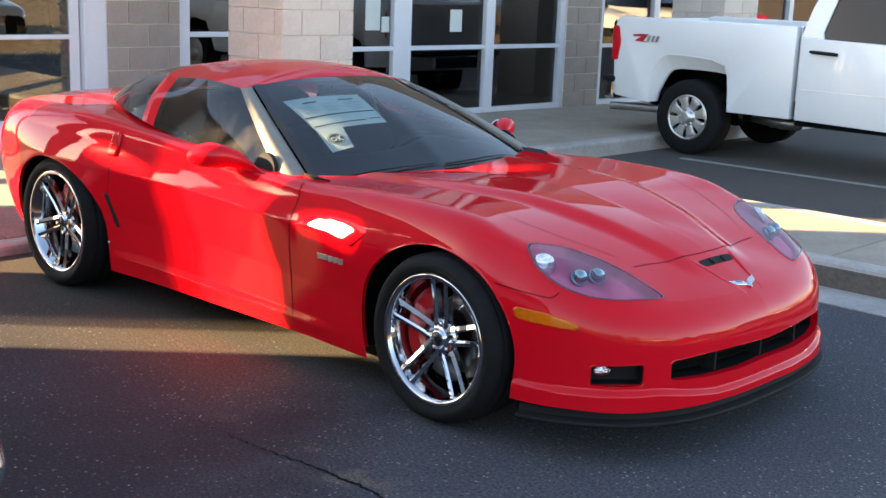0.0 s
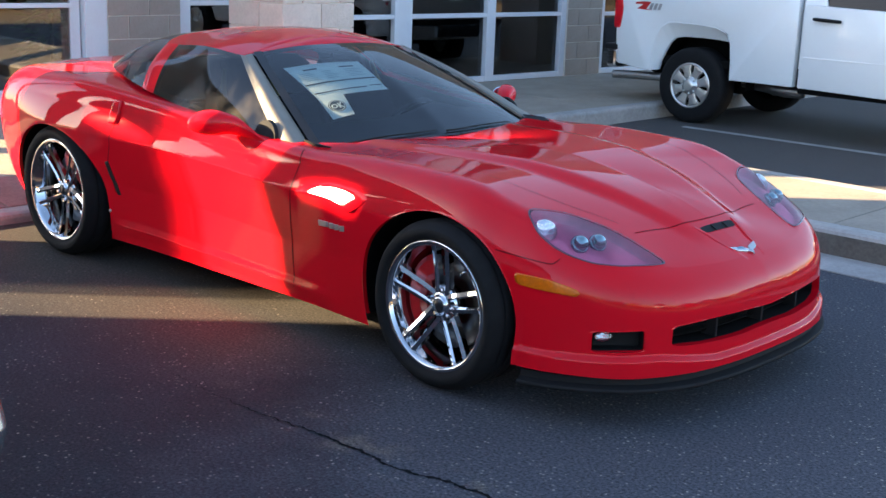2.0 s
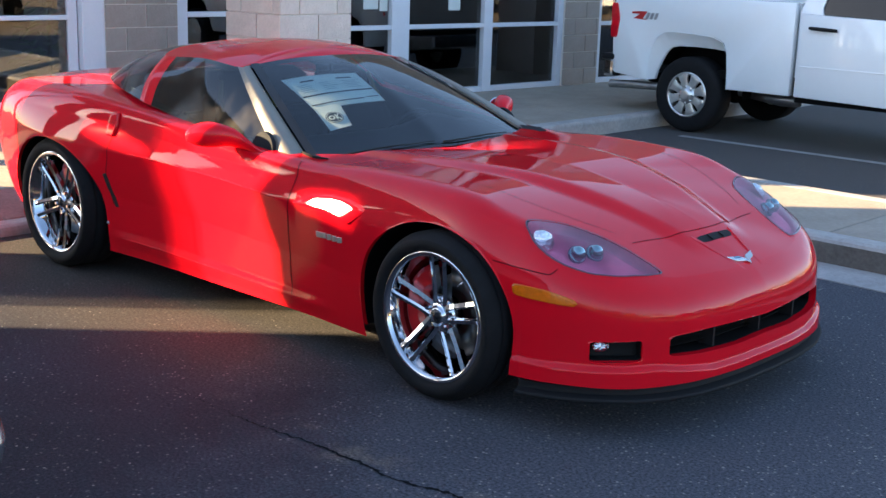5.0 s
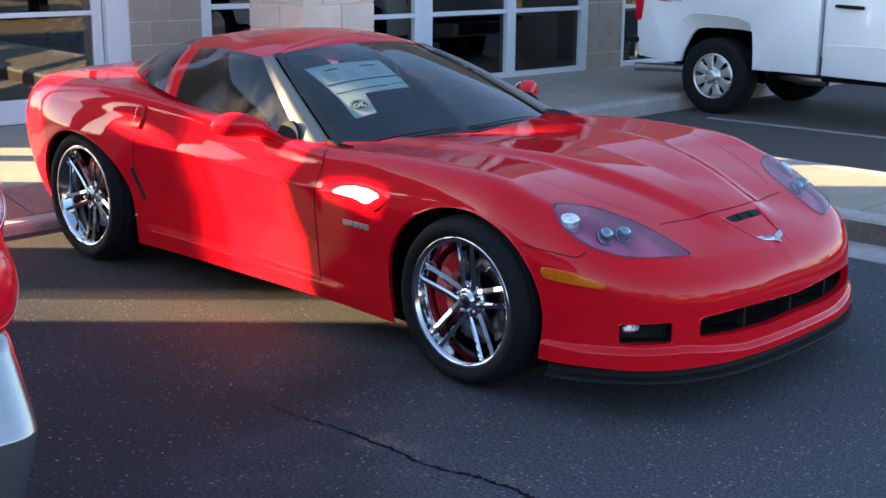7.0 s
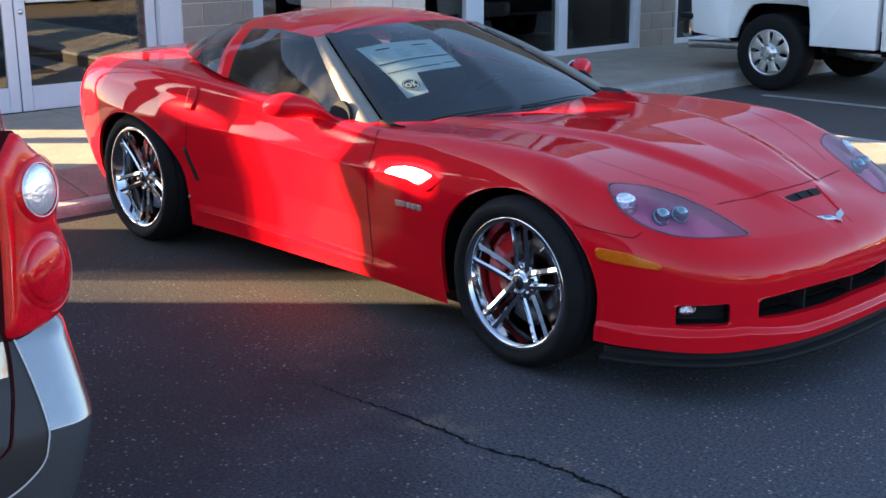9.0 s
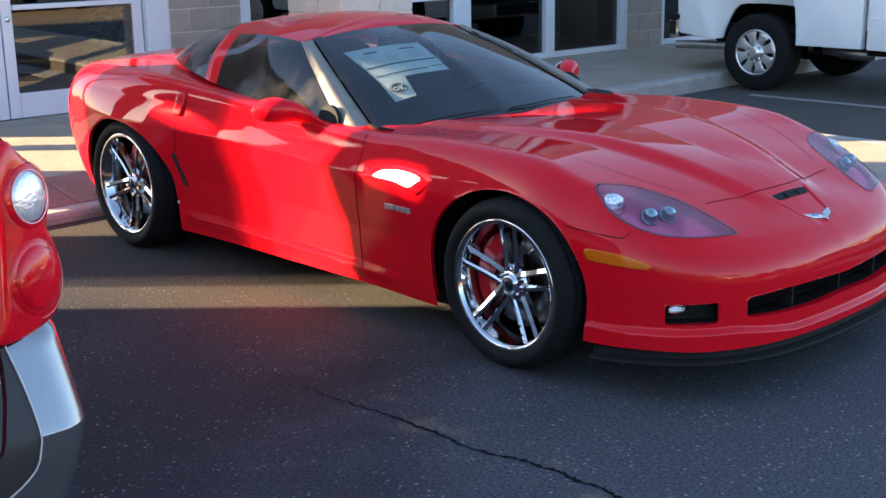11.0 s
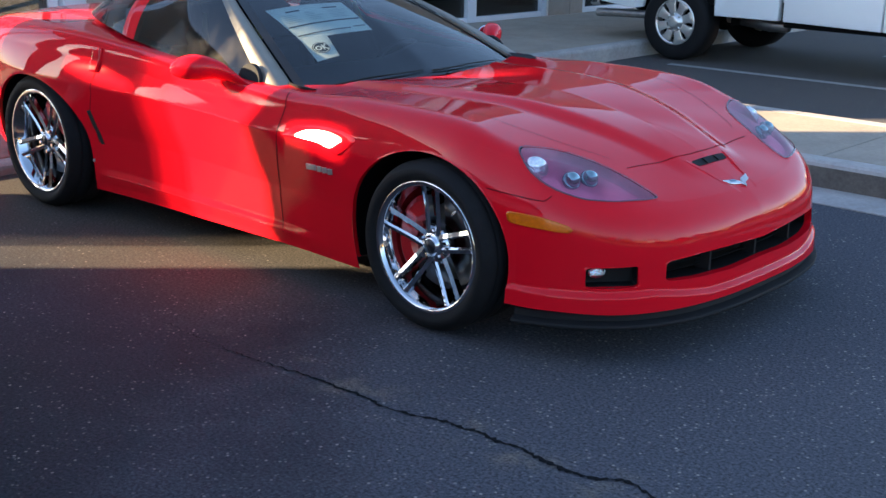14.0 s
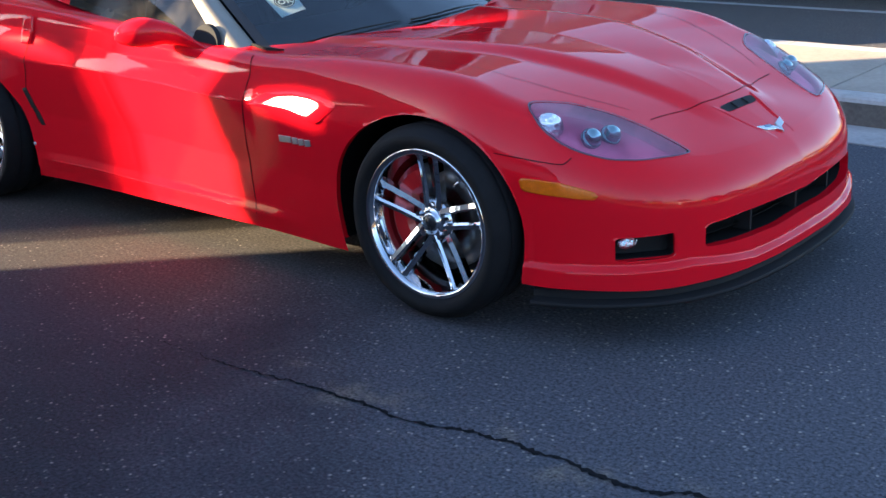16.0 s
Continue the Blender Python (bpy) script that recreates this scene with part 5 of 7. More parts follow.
def car_wheel(x, y_face, side, rt, rr, width, first):
    """A chrome wheel of five split spokes with tyre, disc and caliper; built looking to -y and then turned."""
    w = width / 2
    centre = pose(x, side * (abs(y_face) - w), rt, 0, 0, 0 if side < 0 else 180)
    rim = lathe([(rr + 0.004, -w + 0.020), (rr + 0.006, -w + 0.010), (rr - 0.002, -w + 0.004), (rr - 0.014, -w + 0.008), (rr - 0.020, -w + 0.024), (rr - 0.030, -w + 0.050), (rr - 0.040, -w + 0.075), (rr - 0.046, w - 0.05), (rr - 0.02, w - 0.01), (rr + 0.004, w - 0.005)], 96)
    wheel = add_mesh("wheel", *rim, M_CHROME, sports, "polished chrome wheel with five split spokes")
    wheel.matrix_local = centre
    prof = [(rr - 0.004, -w + 0.022), (rr + 0.006, -w + 0.004), (rr + 0.022, -w - 0.006), (rr + 0.045, -w - 0.009), (rt - 0.028, -w - 0.003), (rt - 0.014, -w + 0.010), (rt - 0.004, -w + 0.030)]
    for k in range(4):
        a = -w + 0.05 + k * (2 * w - 0.10) / 3.0
        prof += [(rt, a - 0.014 if k else a - 0.008), (rt, a - 0.004), (rt - 0.008, a - 0.003), (rt - 0.008, a + 0.003), (rt, a + 0.004)]
    prof += [(rt - 0.004, w - 0.030), (rt - 0.02, w - 0.004), (rr + 0.03, w), (rr, w - 0.02)]
    add_mesh("tyre", *lathe(prof, 96), M_RUBBER, wheel, "wide black low-profile tyre")
    for k in range(5):
        base = radians(first + 72 * k)
        for half in (-1, 1):
            secs = []
            for t in np.linspace(0, 1, 9):
                r = 0.042 + (rr - 0.016 - 0.042) * t
                off = half * (0.024 + 0.009 * t)
                wd = 0.0135 - 0.002 * t + 0.005 * max(0, (t - 0.85) / 0.15)
                yf = -w + 0.050 - 0.030 * t ** 1.6
                e = np.array([math.cos(base), 0, math.sin(base)])
                f = np.array([-math.sin(base), 0, math.cos(base)])
                mid = e * r + f * off
                lean = -half * 0.004
                secs += [mid + f * wd + np.array([0, yf + 0.030, 0]), mid + f * wd * 0.9 + np.array([0, yf + 0.006, 0]), mid + f * lean + np.array([0, yf, 0]), mid - f * wd * 0.9 + np.array([0, yf + 0.006, 0]), mid - f * wd + np.array([0, yf + 0.030, 0])]
            F = [(5 * i + j, 5 * i + (j + 1) % 5, 5 * i + 5 + (j + 1) % 5, 5 * i + 5 + j) for i in range(8) for j in range(5)]
            add_mesh("spoke", secs, F, M_CHROME, wheel, smooth=False)
        a = base
        V, F = lathe([(0.0, -0.014), (0.0085, -0.014), (0.0095, -0.006), (0.0105, 0.02)], 6, Matrix.Translation((0.058 * math.cos(a), -w + 0.056, 0.058 * math.sin(a))))
        add_mesh("lug_nut", V, F, M_CHROME, wheel, smooth=False)
    V, F = lathe([(0.0, -0.006), (0.028, -0.005), (0.034, 0.0), (0.036, 0.006), (0.046, 0.010), (0.075, 0.020), (0.078, 0.05), (0.0, 0.05)], 40, Matrix.Translation((0, -w + 0.042, 0)))
    add_mesh("hub", V, F, M_CHROME, wheel)
    V, F = lathe([(0.0, -0.0075), (0.027, -0.0065), (0.028, -0.004)], 32, Matrix.Translation((0, -w + 0.042, 0)))
    cap = add_mesh("hub_cap", V, F, material("cap_dark", (0.05, 0.05, 0.055), 0.25, metal=0.6) if "cap_dark" not in bpy.data.materials else bpy.data.materials["cap_dark"], wheel, "dark round hub cap")
    # valve
    va = radians(first - 36)
    V, F = tube([((rr - 0.045) * math.cos(va), -w + 0.05, (rr - 0.045) * math.sin(va)), ((rr - 0.075) * math.cos(va), -w + 0.035, (rr - 0.075) * math.sin(va))], 0.004, 8)
    add_mesh("valve", V, F, M_CHROME, wheel)
    V, F = lathe([(0.07, 0.0), (0.178, 0.0), (0.178, 0.028), (0.07, 0.028)], 64, Matrix.Translation((0, -w + 0.115, 0)), close=True)
    disc = add_mesh("brake_disc", V, F, M_STEEL, sports, "grey drilled brake disc")
    disc.matrix_local = centre
    a0, a1 = (112, 222) if x > -1 else (20, 100)
    if side > 0:
        a0, a1 = 180 - a1, 180 - a0
    sec = [(0.105, -0.028), (0.125, -0.044), (0.175, -0.046), (0.196, -0.030), (0.200, 0.05), (0.105, 0.05)]
    V, F = [], []
    steps = 18
    for i in range(steps + 1):
        t = i / steps
        a = radians(a0 + (a1 - a0) * t)
        pinch = 1 - 0.25 * (abs(2 * t - 1) ** 6)
        for r, yy in sec:
            V.append((r * math.cos(a), (-w + 0.110) + yy * pinch, r * math.sin(a)))
        if i:
            F += [(6 * (i - 1) + j, 6 * (i - 1) + (j + 1) % 6, 6 * i + (j + 1) % 6, 6 * i + j) for j in range(6)]
    F += [tuple(range(6)), tuple(range(6 * steps, 6 * steps + 6))[::-1]]
    cal = add_mesh("brake_caliper", V, F, M_CALIPER, sports, "red brake caliper", smooth=False)
    cal.matrix_local = centre
    V, F = lathe([(rr - 0.05, 0.0), (0.0, 0.0)], 48, Matrix.Translation((0, 0.05, 0)))
    back = add_mesh("wheel_backing", V, F, M_LINER, sports)
    back.matrix_local = centre


for s in (-1, 1):
    car_wheel(0.0, 0.932, s, 0.327, 0.251, 0.275, 88)
    car_wheel(-2.685, 0.955, s, 0.341, 0.264, 0.325, -90)


def mirror(side):
    """Door mirror: a teardrop pod that runs down into its arm, with a glass facing back."""
    stops = [(-1.10, 0.835, 0.785, 0.035, 0.016), (-1.15, 0.842, 0.803, 0.036, 0.019), (-1.20, 0.855, 0.825, 0.040, 0.027), (-1.245, 0.880, 0.848, 0.050, 0.040), (-1.275, 0.920, 0.862, 0.060, 0.047),
             (-1.30, 0.965, 0.866, 0.064, 0.055), (-1.325, 1.010, 0.865, 0.058, 0.050), (-1.345, 1.040, 0.862, 0.042, 0.034), (-1.355, 1.055, 0.859, 0.022, 0.018), (-1.358, 1.060, 0.858, 0.003, 0.003)]
    q = np.array(stops)
    u = np.linspace(0, 1, 40)
    px_, py_, pz_, rx_, rz_ = [spline(q[:, k])(u) for k in range(5)]
    m = 28
    V = []
    for i in range(len(u)):
        for j in range(m):
            b = 2 * math.pi * j / m
            d, e = math.cos(b), math.sin(b)
            d, e = math.copysign(abs(d) ** 0.8, d), math.copysign(abs(e) ** 0.8, e)
            back = 0.55 if d < 0 else 1.0
            V.append((px_[i] + d * rx_[i] * back, side * (py_[i] + 0.25 * d * rx_[i] * back), pz_[i] + e * rz_[i]))
    shell = add_mesh("door_mirror", V, grid_faces(len(u), m, True), M_PAINT, sports, "red door mirror", weld=0.0005)
    V, F = lathe([(0.0001, 0.0), (0.075, 0.0), (0.08, 0.006)], 28, Matrix.Translation((-1.338, side * 0.965, 0.864)) @ pose(0, 0, 0, 0, 0, 90 + 14 * side) @ Matrix.Diagonal((1.0, 1, 0.5, 1)))
    add_mesh("mirror_glass", V, F, M_CHROME, shell, "mirror glass")
    # black triangle inside the window corner
    tip, n = [], 14
    for k in range(n + 1):
        a = math.pi * k / n
        tip.append((-1.135 + 0.070 * math.cos(a), 0.822 - 0.022 * math.sin(a), 0.806 + 0.075 * math.sin(a) - 0.010 * math.cos(a)))
    V = [(x, side * y, z) for x, y, z in tip] + [(x, side * (y - 0.02), z) for x, y, z in tip]
    k = n + 1
    F = [tuple(range(k)), tuple(range(k, 2 * k))[::-1]] + [(i, i + 1, k + i + 1, k + i) for i in range(n)]
    add_mesh("mirror_sail", V, F, M_CABIN, sports, "black mirror base in the window corner", smooth=False)


mirror(-1)
mirror(1)

# windshield surround, wipers and cowl
wsv = CP[CU <= U_A1 + 1e-6]
ws_all = np.concatenate([wsv[::-1] * [1, -1, 1], wsv[1:]])
ws_tree = bvh(ws_all.reshape(-1, 3), grid_faces(*ws_all.shape[:2]))


def on_glass(x, y, off=0.0):
    p, n, _, _ = ws_tree.ray_cast(Vector((x, y, 2.0)), Vector((0, 0, -1)))
    if p is None:
        p, n, _, _ = ws_tree.find_nearest(Vector((x, y, 1.0)))
    n = n if n.z > 0 else -n
    return p + n * off


def band_strip(name, pts, nrm, width, mat, label=""):
    return strip(name, pts, nrm, width, mat, sports, label)


M_SHADE = material("glass_edge_band", (0.008, 0.008, 0.009), 0.3)
for s in (-1, 1):
    pts = [CP[int(round(U_A1 * 120)), j] * [1, s, 1] for j in range(CP.shape[1])]
    pts = [Vector(p) + Vector((0.016, -0.020 * s, 0.010)) for p in pts]
    band_strip("glass_edge", pts, [Vector((0.4, 0.25 * s, 0.8))] * len(pts), 0.040, M_SHADE, "black edge band of the windshield")


def wiper(y0, y1, lift):
    pts = []
    for t in np.linspace(0, 1, 16):
        y = y0 + (y1 - y0) * t
        x = -0.825 - 0.012 * t - 0.13 * abs(y) ** 1.6
        pts.append(on_glass(x, y, 0.007 + lift * math.sin(math.pi * t)))
    V, F = tube(pts, [0.0045 - 0.002 * t for t in np.linspace(0, 1, 16)], 8)
    arm = add_mesh("wiper", V, F, M_BLACK, sports, "black wiper at rest")
    return arm


wiper(-0.58, -0.05, 0.004)
wiper(0.0, 0.52, 0.003)
cowl = [on_top(-0.80 - 0.12 * abs(y), y, 0.0) for y in np.linspace(-0.7, 0.7, 31)]
V = [(p.x + 0.06, p.y, p.z - 0.012) for p in cowl] + [(-0.82 - 0.20 * abs(p.y) ** 1.5 - 0.02, p.y, 0.775) for p in cowl]
add_mesh("cowl", V, grid_faces(2, 31), M_BLACK, sports, "black cowl under the wipers")


for s in (-1, 1):
    V = [(-0.905, s * 0.62, 0.792), (-0.86, s * 0.66, 0.790), (-0.80, s * 0.735, 0.806), (-0.86, s * 0.765, 0.812), (-0.97, s * 0.735, 0.815)]
    add_mesh("cowl_corner", V + [(x, y, z - 0.03) for x, y, z in V], [(0, 1, 2, 3, 4), (9, 8, 7, 6, 5)] + [(i, 5 + i, 5 + (i + 1) % 5, (i + 1) % 5) for i in range(5)], M_BLACK, sports, "black corner piece at the foot of the windshield", smooth=False)


# cabin
def cabin():
    add_mesh("cabin_tub", [(-0.85, -0.70, 0.74), (-0.85, 0.70, 0.74), (-2.3, 0.72, 0.80), (-2.3, -0.72, 0.80), (-1.1, -0.60, 0.28), (-1.1, 0.60, 0.28), (-2.2, 0.60, 0.28), (-2.2, -0.60, 0.28)],
             [(4, 5, 6, 7), (0, 4, 7, 3), (1, 2, 6, 5), (0, 1, 5, 4), (2, 3, 7, 6)], M_CABIN, sports, "black cabin lining", smooth=False)
    # black sheet added behind the seats, hides the red quarter seen through the cabin
    edge = [(-0.56, 0.74), (0.56, 0.74), (0.55, 0.90), (0.51, 0.965), (0.42, 1.015), (0.0, 1.030), (-0.42, 1.015), (-0.51, 0.965), (-0.55, 0.90)]
    k = len(edge)
    V = [(x, y, z) for x in (-2.40, -2.44) for y, z in edge]
    add_mesh("bulkhead", V, [tuple(range(k)), tuple(range(2 * k - 1, k - 1, -1))] + [(j, k + j, k + (j + 1) % k, (j + 1) % k) for j in range(k)], M_CABIN, sports, "black sheet added behind the seats to keep the view through the cabin dark", smooth=False)
    i = np.where((CU >= 0.19) & (CU <= 0.68))[0]
    for s in (-1, 1):
        A = CB[i] * [1, s, 1] + [0, -0.046 * s, 0.016]
        B = A.copy()
        B[:, 1] = np.sign(B[:, 1]) * np.minimum(np.abs(B[:, 1]) - 0.06, 0.68)
        B[:, 2] = 0.55
        add_mesh("door_lining", np.concatenate([A, B]), grid_faces(2, len(i)), M_CABIN, sports, "black door lining")
    part("rear_shelf", boxed((-3.1, -0.55, 0.72), (-2.28, 0.55, 0.80), 0.03), M_CABIN, sports)
    # dashboard: rounded roll across, with a hood over the dials
    n, m = 30, 14
    P = np.zeros((n, m, 3))
    for i, y in enumerate(np.linspace(-0.68, 0.68, n)):
        bump = 0.05 * math.exp(-((y - 0.36) / 0.16) ** 2)
        for j, t in enumerate(np.linspace(0, 1, m)):
            P[i, j] = (-0.92 - 0.06 * abs(y) - 0.42 * t, y, 0.775 + (0.045 + bump) * math.sin(math.pi * min(1, t * 1.15) * 0.62) - 0.28 * max(0, (t - 0.82) / 0.18) ** 1.5)
    add_mesh("dashboard", P.reshape(-1, 3), grid_faces(n, m), M_CABIN, sports, "black padded dashboard")
    # steering wheel
    a = np.linspace(0, 2 * math.pi, 33)
    M = pose(-1.42, 0.36, 0.70, 0, -66, 0)
    V, F = tube([M @ Vector((0.185 * math.cos(t), 0.185 * math.sin(t), 0)) for t in a], 0.014, 8, cap=False)
    st = add_mesh("steering_wheel", V, F, M_CABIN, sports, "black steering wheel")
    for t in (0.15, math.pi - 0.15, -math.pi / 2):
        V, F = tube([M @ Vector((0, 0, -0.02)), M @ Vector((0.18 * math.cos(t), 0.18 * math.sin(t), 0))], [0.03, 0.013], 8)
        add_mesh("spoke", V, F, M_CABIN, st)
    for y in (-0.36, 0.36):
        seat = add_mesh("seat", *seat_shape(y), M_CABIN, sports, "black leather bucket seat")
        for s in (-1, 1):
            # bright yellow trim carries the sun spots on the seat in its colour
            V, F = tube([(-1.86, y + s * 0.13, 1.02), (-1.84, y + s * 0.15, 0.94), (-1.80, y + s * 0.165, 0.88)], [0.010, 0.014, 0.009], 8)
            add_mesh("seat_trim", V, F, M_TAN, seat, "trim beside the head restraint, sunlight painted into its yellow")
    V, F = tube([(-1.62, 0.0, 1.10), (-1.60, 0.0, 1.06)], 0.012, 8)
    rm = add_mesh("rear_view_mirror", V, F, M_BLACK, sports)
    part("mirror_housing", boxed((-1.62, -0.11, 1.02), (-1.595, 0.11, 1.075), 0.015), M_BLACK, rm)


def seat_shape(y):
    n, m = 22, 13
    P = np.zeros((n, m, 3))
    for i, t in enumerate(np.linspace(0, 1, n)):
        half = np.interp(t, [0, 0.6, 0.78, 0.84, 1.0], [0.25, 0.24, 0.17, 0.12, 0.10])
        for j, u in enumerate(np.linspace(-1, 1, m)):
            bol = 0.05 * abs(u) ** 3 * (1 if t < 0.75 else 0.3)
            P[i, j] = (-1.68 - 0.24 * t + bol + 0.02 * math.sin(3 * t) - (0.03 if abs(u) > 0.95 else 0), y + half * u, 0.42 + 0.64 * t)
    Q = P.copy()
    Q[:, :, 0] -= 0.10
    V = np.concatenate([P.reshape(-1, 3), Q.reshape(-1, 3)])
    f = grid_faces(n, m)
    k = n * m
    F = f + [tuple(i + k for i in g)[::-1] for g in f]
    for i in range(n - 1):
        F += [(i * m, (i + 1) * m, k + (i + 1) * m, k + i * m), (i * m + m - 1, k + i * m + m - 1, k + (i + 1) * m + m - 1, (i + 1) * m + m - 1)]
    F += [tuple((n - 1) * m + j for j in range(m)) + tuple(k + (n - 1) * m + j for j in range(m))[::-1]]
    return V, F


cabin()


# the price sheet behind the windshield
def sheet():
    def quad(corners, off, n=8):
        a, b, c, d = [np.array(p) for p in corners]
        V = []
        for i in range(n + 1):
            for j in range(n + 1):
                s, t = i / n, j / n
                p = a * (1 - s) * (1 - t) + b * s * (1 - t) + c * s * t + d * (1 - s) * t
                V.append(on_glass(p[0], p[1], off))
        return V, grid_faces(n + 1, n + 1)
    A, B, C, D = SHEET
    paper = add_mesh("price_sheet", *quad([A, B, C, D], -0.010), M_PAPER)
    tagged(paper, "pale blue price sheet taped behind the windshield", "paper")
    at = lambda s, t: tuple(np.array(A) * (1 - s) * (1 - t) + np.array(B) * s * (1 - t) + np.array(C) * s * t + np.array(D) * (1 - s) * t)
    flap = add_mesh("sheet_flap", *quad(FLAP, -0.010), M_PAPER, paper)
    rng = random.Random(3)
    for s0, t0, s1, t1 in [(0.02, 0.60, 0.98, 0.635), (0.02, 0.86, 0.75, 0.885), (0.18, 0.16, 0.36, 0.20), (0.66, 0.16, 0.86, 0.20), (0.80, 0.84, 0.97, 0.86)] + [(0.08 + 0.30 * (k // 5), 0.28 + 0.055 * (k % 5), 0.08 + 0.30 * (k // 5) + rng.uniform(0.12, 0.24), 0.292 + 0.055 * (k % 5)) for k in range(15)]:
        V, F = quad([at(s0, t0), at(s1, t0), at(s1, t1), at(s0, t1)], -0.0085, 3)
        add_mesh("print_bar", V, F, M_INK if s1 - s0 > 0.3 or t1 - t0 > 0.02 else M_PRINT, paper)
    # round stamp on the flap
    f = [np.array(p) for p in FLAP]
    c = sum(f) / 4
    e1, e2 = (f[1] - f[0]) / 2, (f[3] - f[0]) / 2
    def ring_on(cu, cv, r0, r1, mat, off):
        V, F = [], []
        for i in range(33):
            a = 2 * math.pi * i / 32
            for r in (r0, r1):
                p = c + e1 * (cu + r * 0.8 * math.cos(a)) + e2 * (cv + r * 0.62 * math.sin(a))
                V.append(on_glass(p[0], p[1], off))
            if i:
                F.append((2 * i - 2, 2 * i - 1, 2 * i + 1, 2 * i))
        add_mesh("stamp", V, F, mat, flap)

    def stroke(u0, v0, u1, v1, wide):
        d = np.array([u1 - u0, v1 - v0])
        n = np.array([-d[1], d[0]]) / np.linalg.norm(d) * wide / 2
        V = [on_glass(*(c + e1 * (u + k * n[0]) + e2 * (v + k * n[1])), -0.0075) for u, v in ((u0, v0), (u1, v1)) for k in (-1, 1)]
        add_mesh("stamp_letter", V, [(0, 1, 3, 2)], M_PAPER, flap, smooth=False)

    ring_on(0, 0, 0.0, 0.80, M_INK, -0.0085)
    ring_on(0, 0, 0.66, 0.72, M_PAPER, -0.0075)
    ring_on(-0.20, 0.0, 0.17, 0.30, M_PAPER, -0.0075)
    stroke(0.14, -0.24, 0.14, 0.24, 0.10)
    stroke(0.16, 0.02, 0.40, -0.24, 0.10)
    stroke(0.16, -0.02, 0.42, 0.24, 0.10)


M_PRINT = material("faint_print", (0.35, 0.50, 0.52), 0.7)
SHEET = [(-1.462, -0.448), (-1.390, -0.040), (-1.142, -0.070), (-1.187, -0.470)]
FLAP = [(-1.190, -0.470), (-1.178, -0.325), (-1.039, -0.375), (-1.044, -0.501)]
sheet()


# the white pickup, standing beyond the island: x forward, its right side at y = 0 of its own frame
def vehicle_wheel(parent, x, y, r, rim, width, side, mat_rim, windows=5, label="steel wheel"):
    """A wheel with a pressed or cast face that looks to -y for side -1."""
    m = pose(x, y, r, 0, 0, 0 if side < 0 else 180)
    V, F = lathe([(rim, -0.02), (rim + 0.03, -0.03), (r - 0.05, -0.03), (r - 0.012, -0.012), (r, 0.02), (r, width - 0.05), (r - 0.02, width - 0.03), (rim, width - 0.04)], 64)
    tyre = add_mesh("wheel", V, F, M_RUBBER, parent, "black tyre on a bright alloy wheel")
    tyre.matrix_local = m
    V, F = lathe([(rim + 0.004, -0.020), (rim, -0.030), (rim - 0.014, -0.032), (rim - 0.022, -0.018), (rim - 0.030, 0.03), (rim - 0.034, 0.10), (0.001, 0.11)], 48)
    face = add_mesh("rim", V, F, mat_rim, tyre, "bright cast alloy rim")
    # near-black disc: shade between the spokes made as a surface
    V, F = lathe([(rim - 0.036, 0.055), (0.001, 0.055)], 40)
    add_mesh("rim_window", V, F, M_LINER, tyre, "flat dark disc standing in for the shaded hollow behind the spokes")
    for k in range(windows):
        a = 2 * math.pi * k / windows + 0.3
        bm = prism(rounded([(0.04, -0.040), (rim * 0.66, -0.044), (rim - 0.020, -0.072), (rim - 0.020, 0.072), (rim * 0.66, 0.044), (0.04, 0.040)], 0.25, 3), 0.03, 0.004)
        move(bm, Matrix.Rotation(-a, 4, 'Y') @ Matrix.Translation((0, -0.022, 0)))
        part("spoke", bm, mat_rim, tyre, smooth=True)
    V, F = lathe([(rim * 0.42, 0.0), (rim * 0.40, -0.028), (rim * 0.30, -0.036), (rim * 0.28, -0.052), (rim * 0.16, -0.060), (0.001, -0.060)], 36)
    add_mesh("hub_cap", V, F, mat_rim, tyre)
    for k in range(8):
        a = 2 * math.pi * k / 8
        V, F = lathe([(0.001, -0.018), (0.012, -0.016), (0.013, 0.0)], 8, Matrix.Translation((rim * 0.36 * math.cos(a), -0.030, rim * 0.36 * math.sin(a))))
        add_mesh("lug_nut", V, F, mat_rim, tyre)
    return tyre


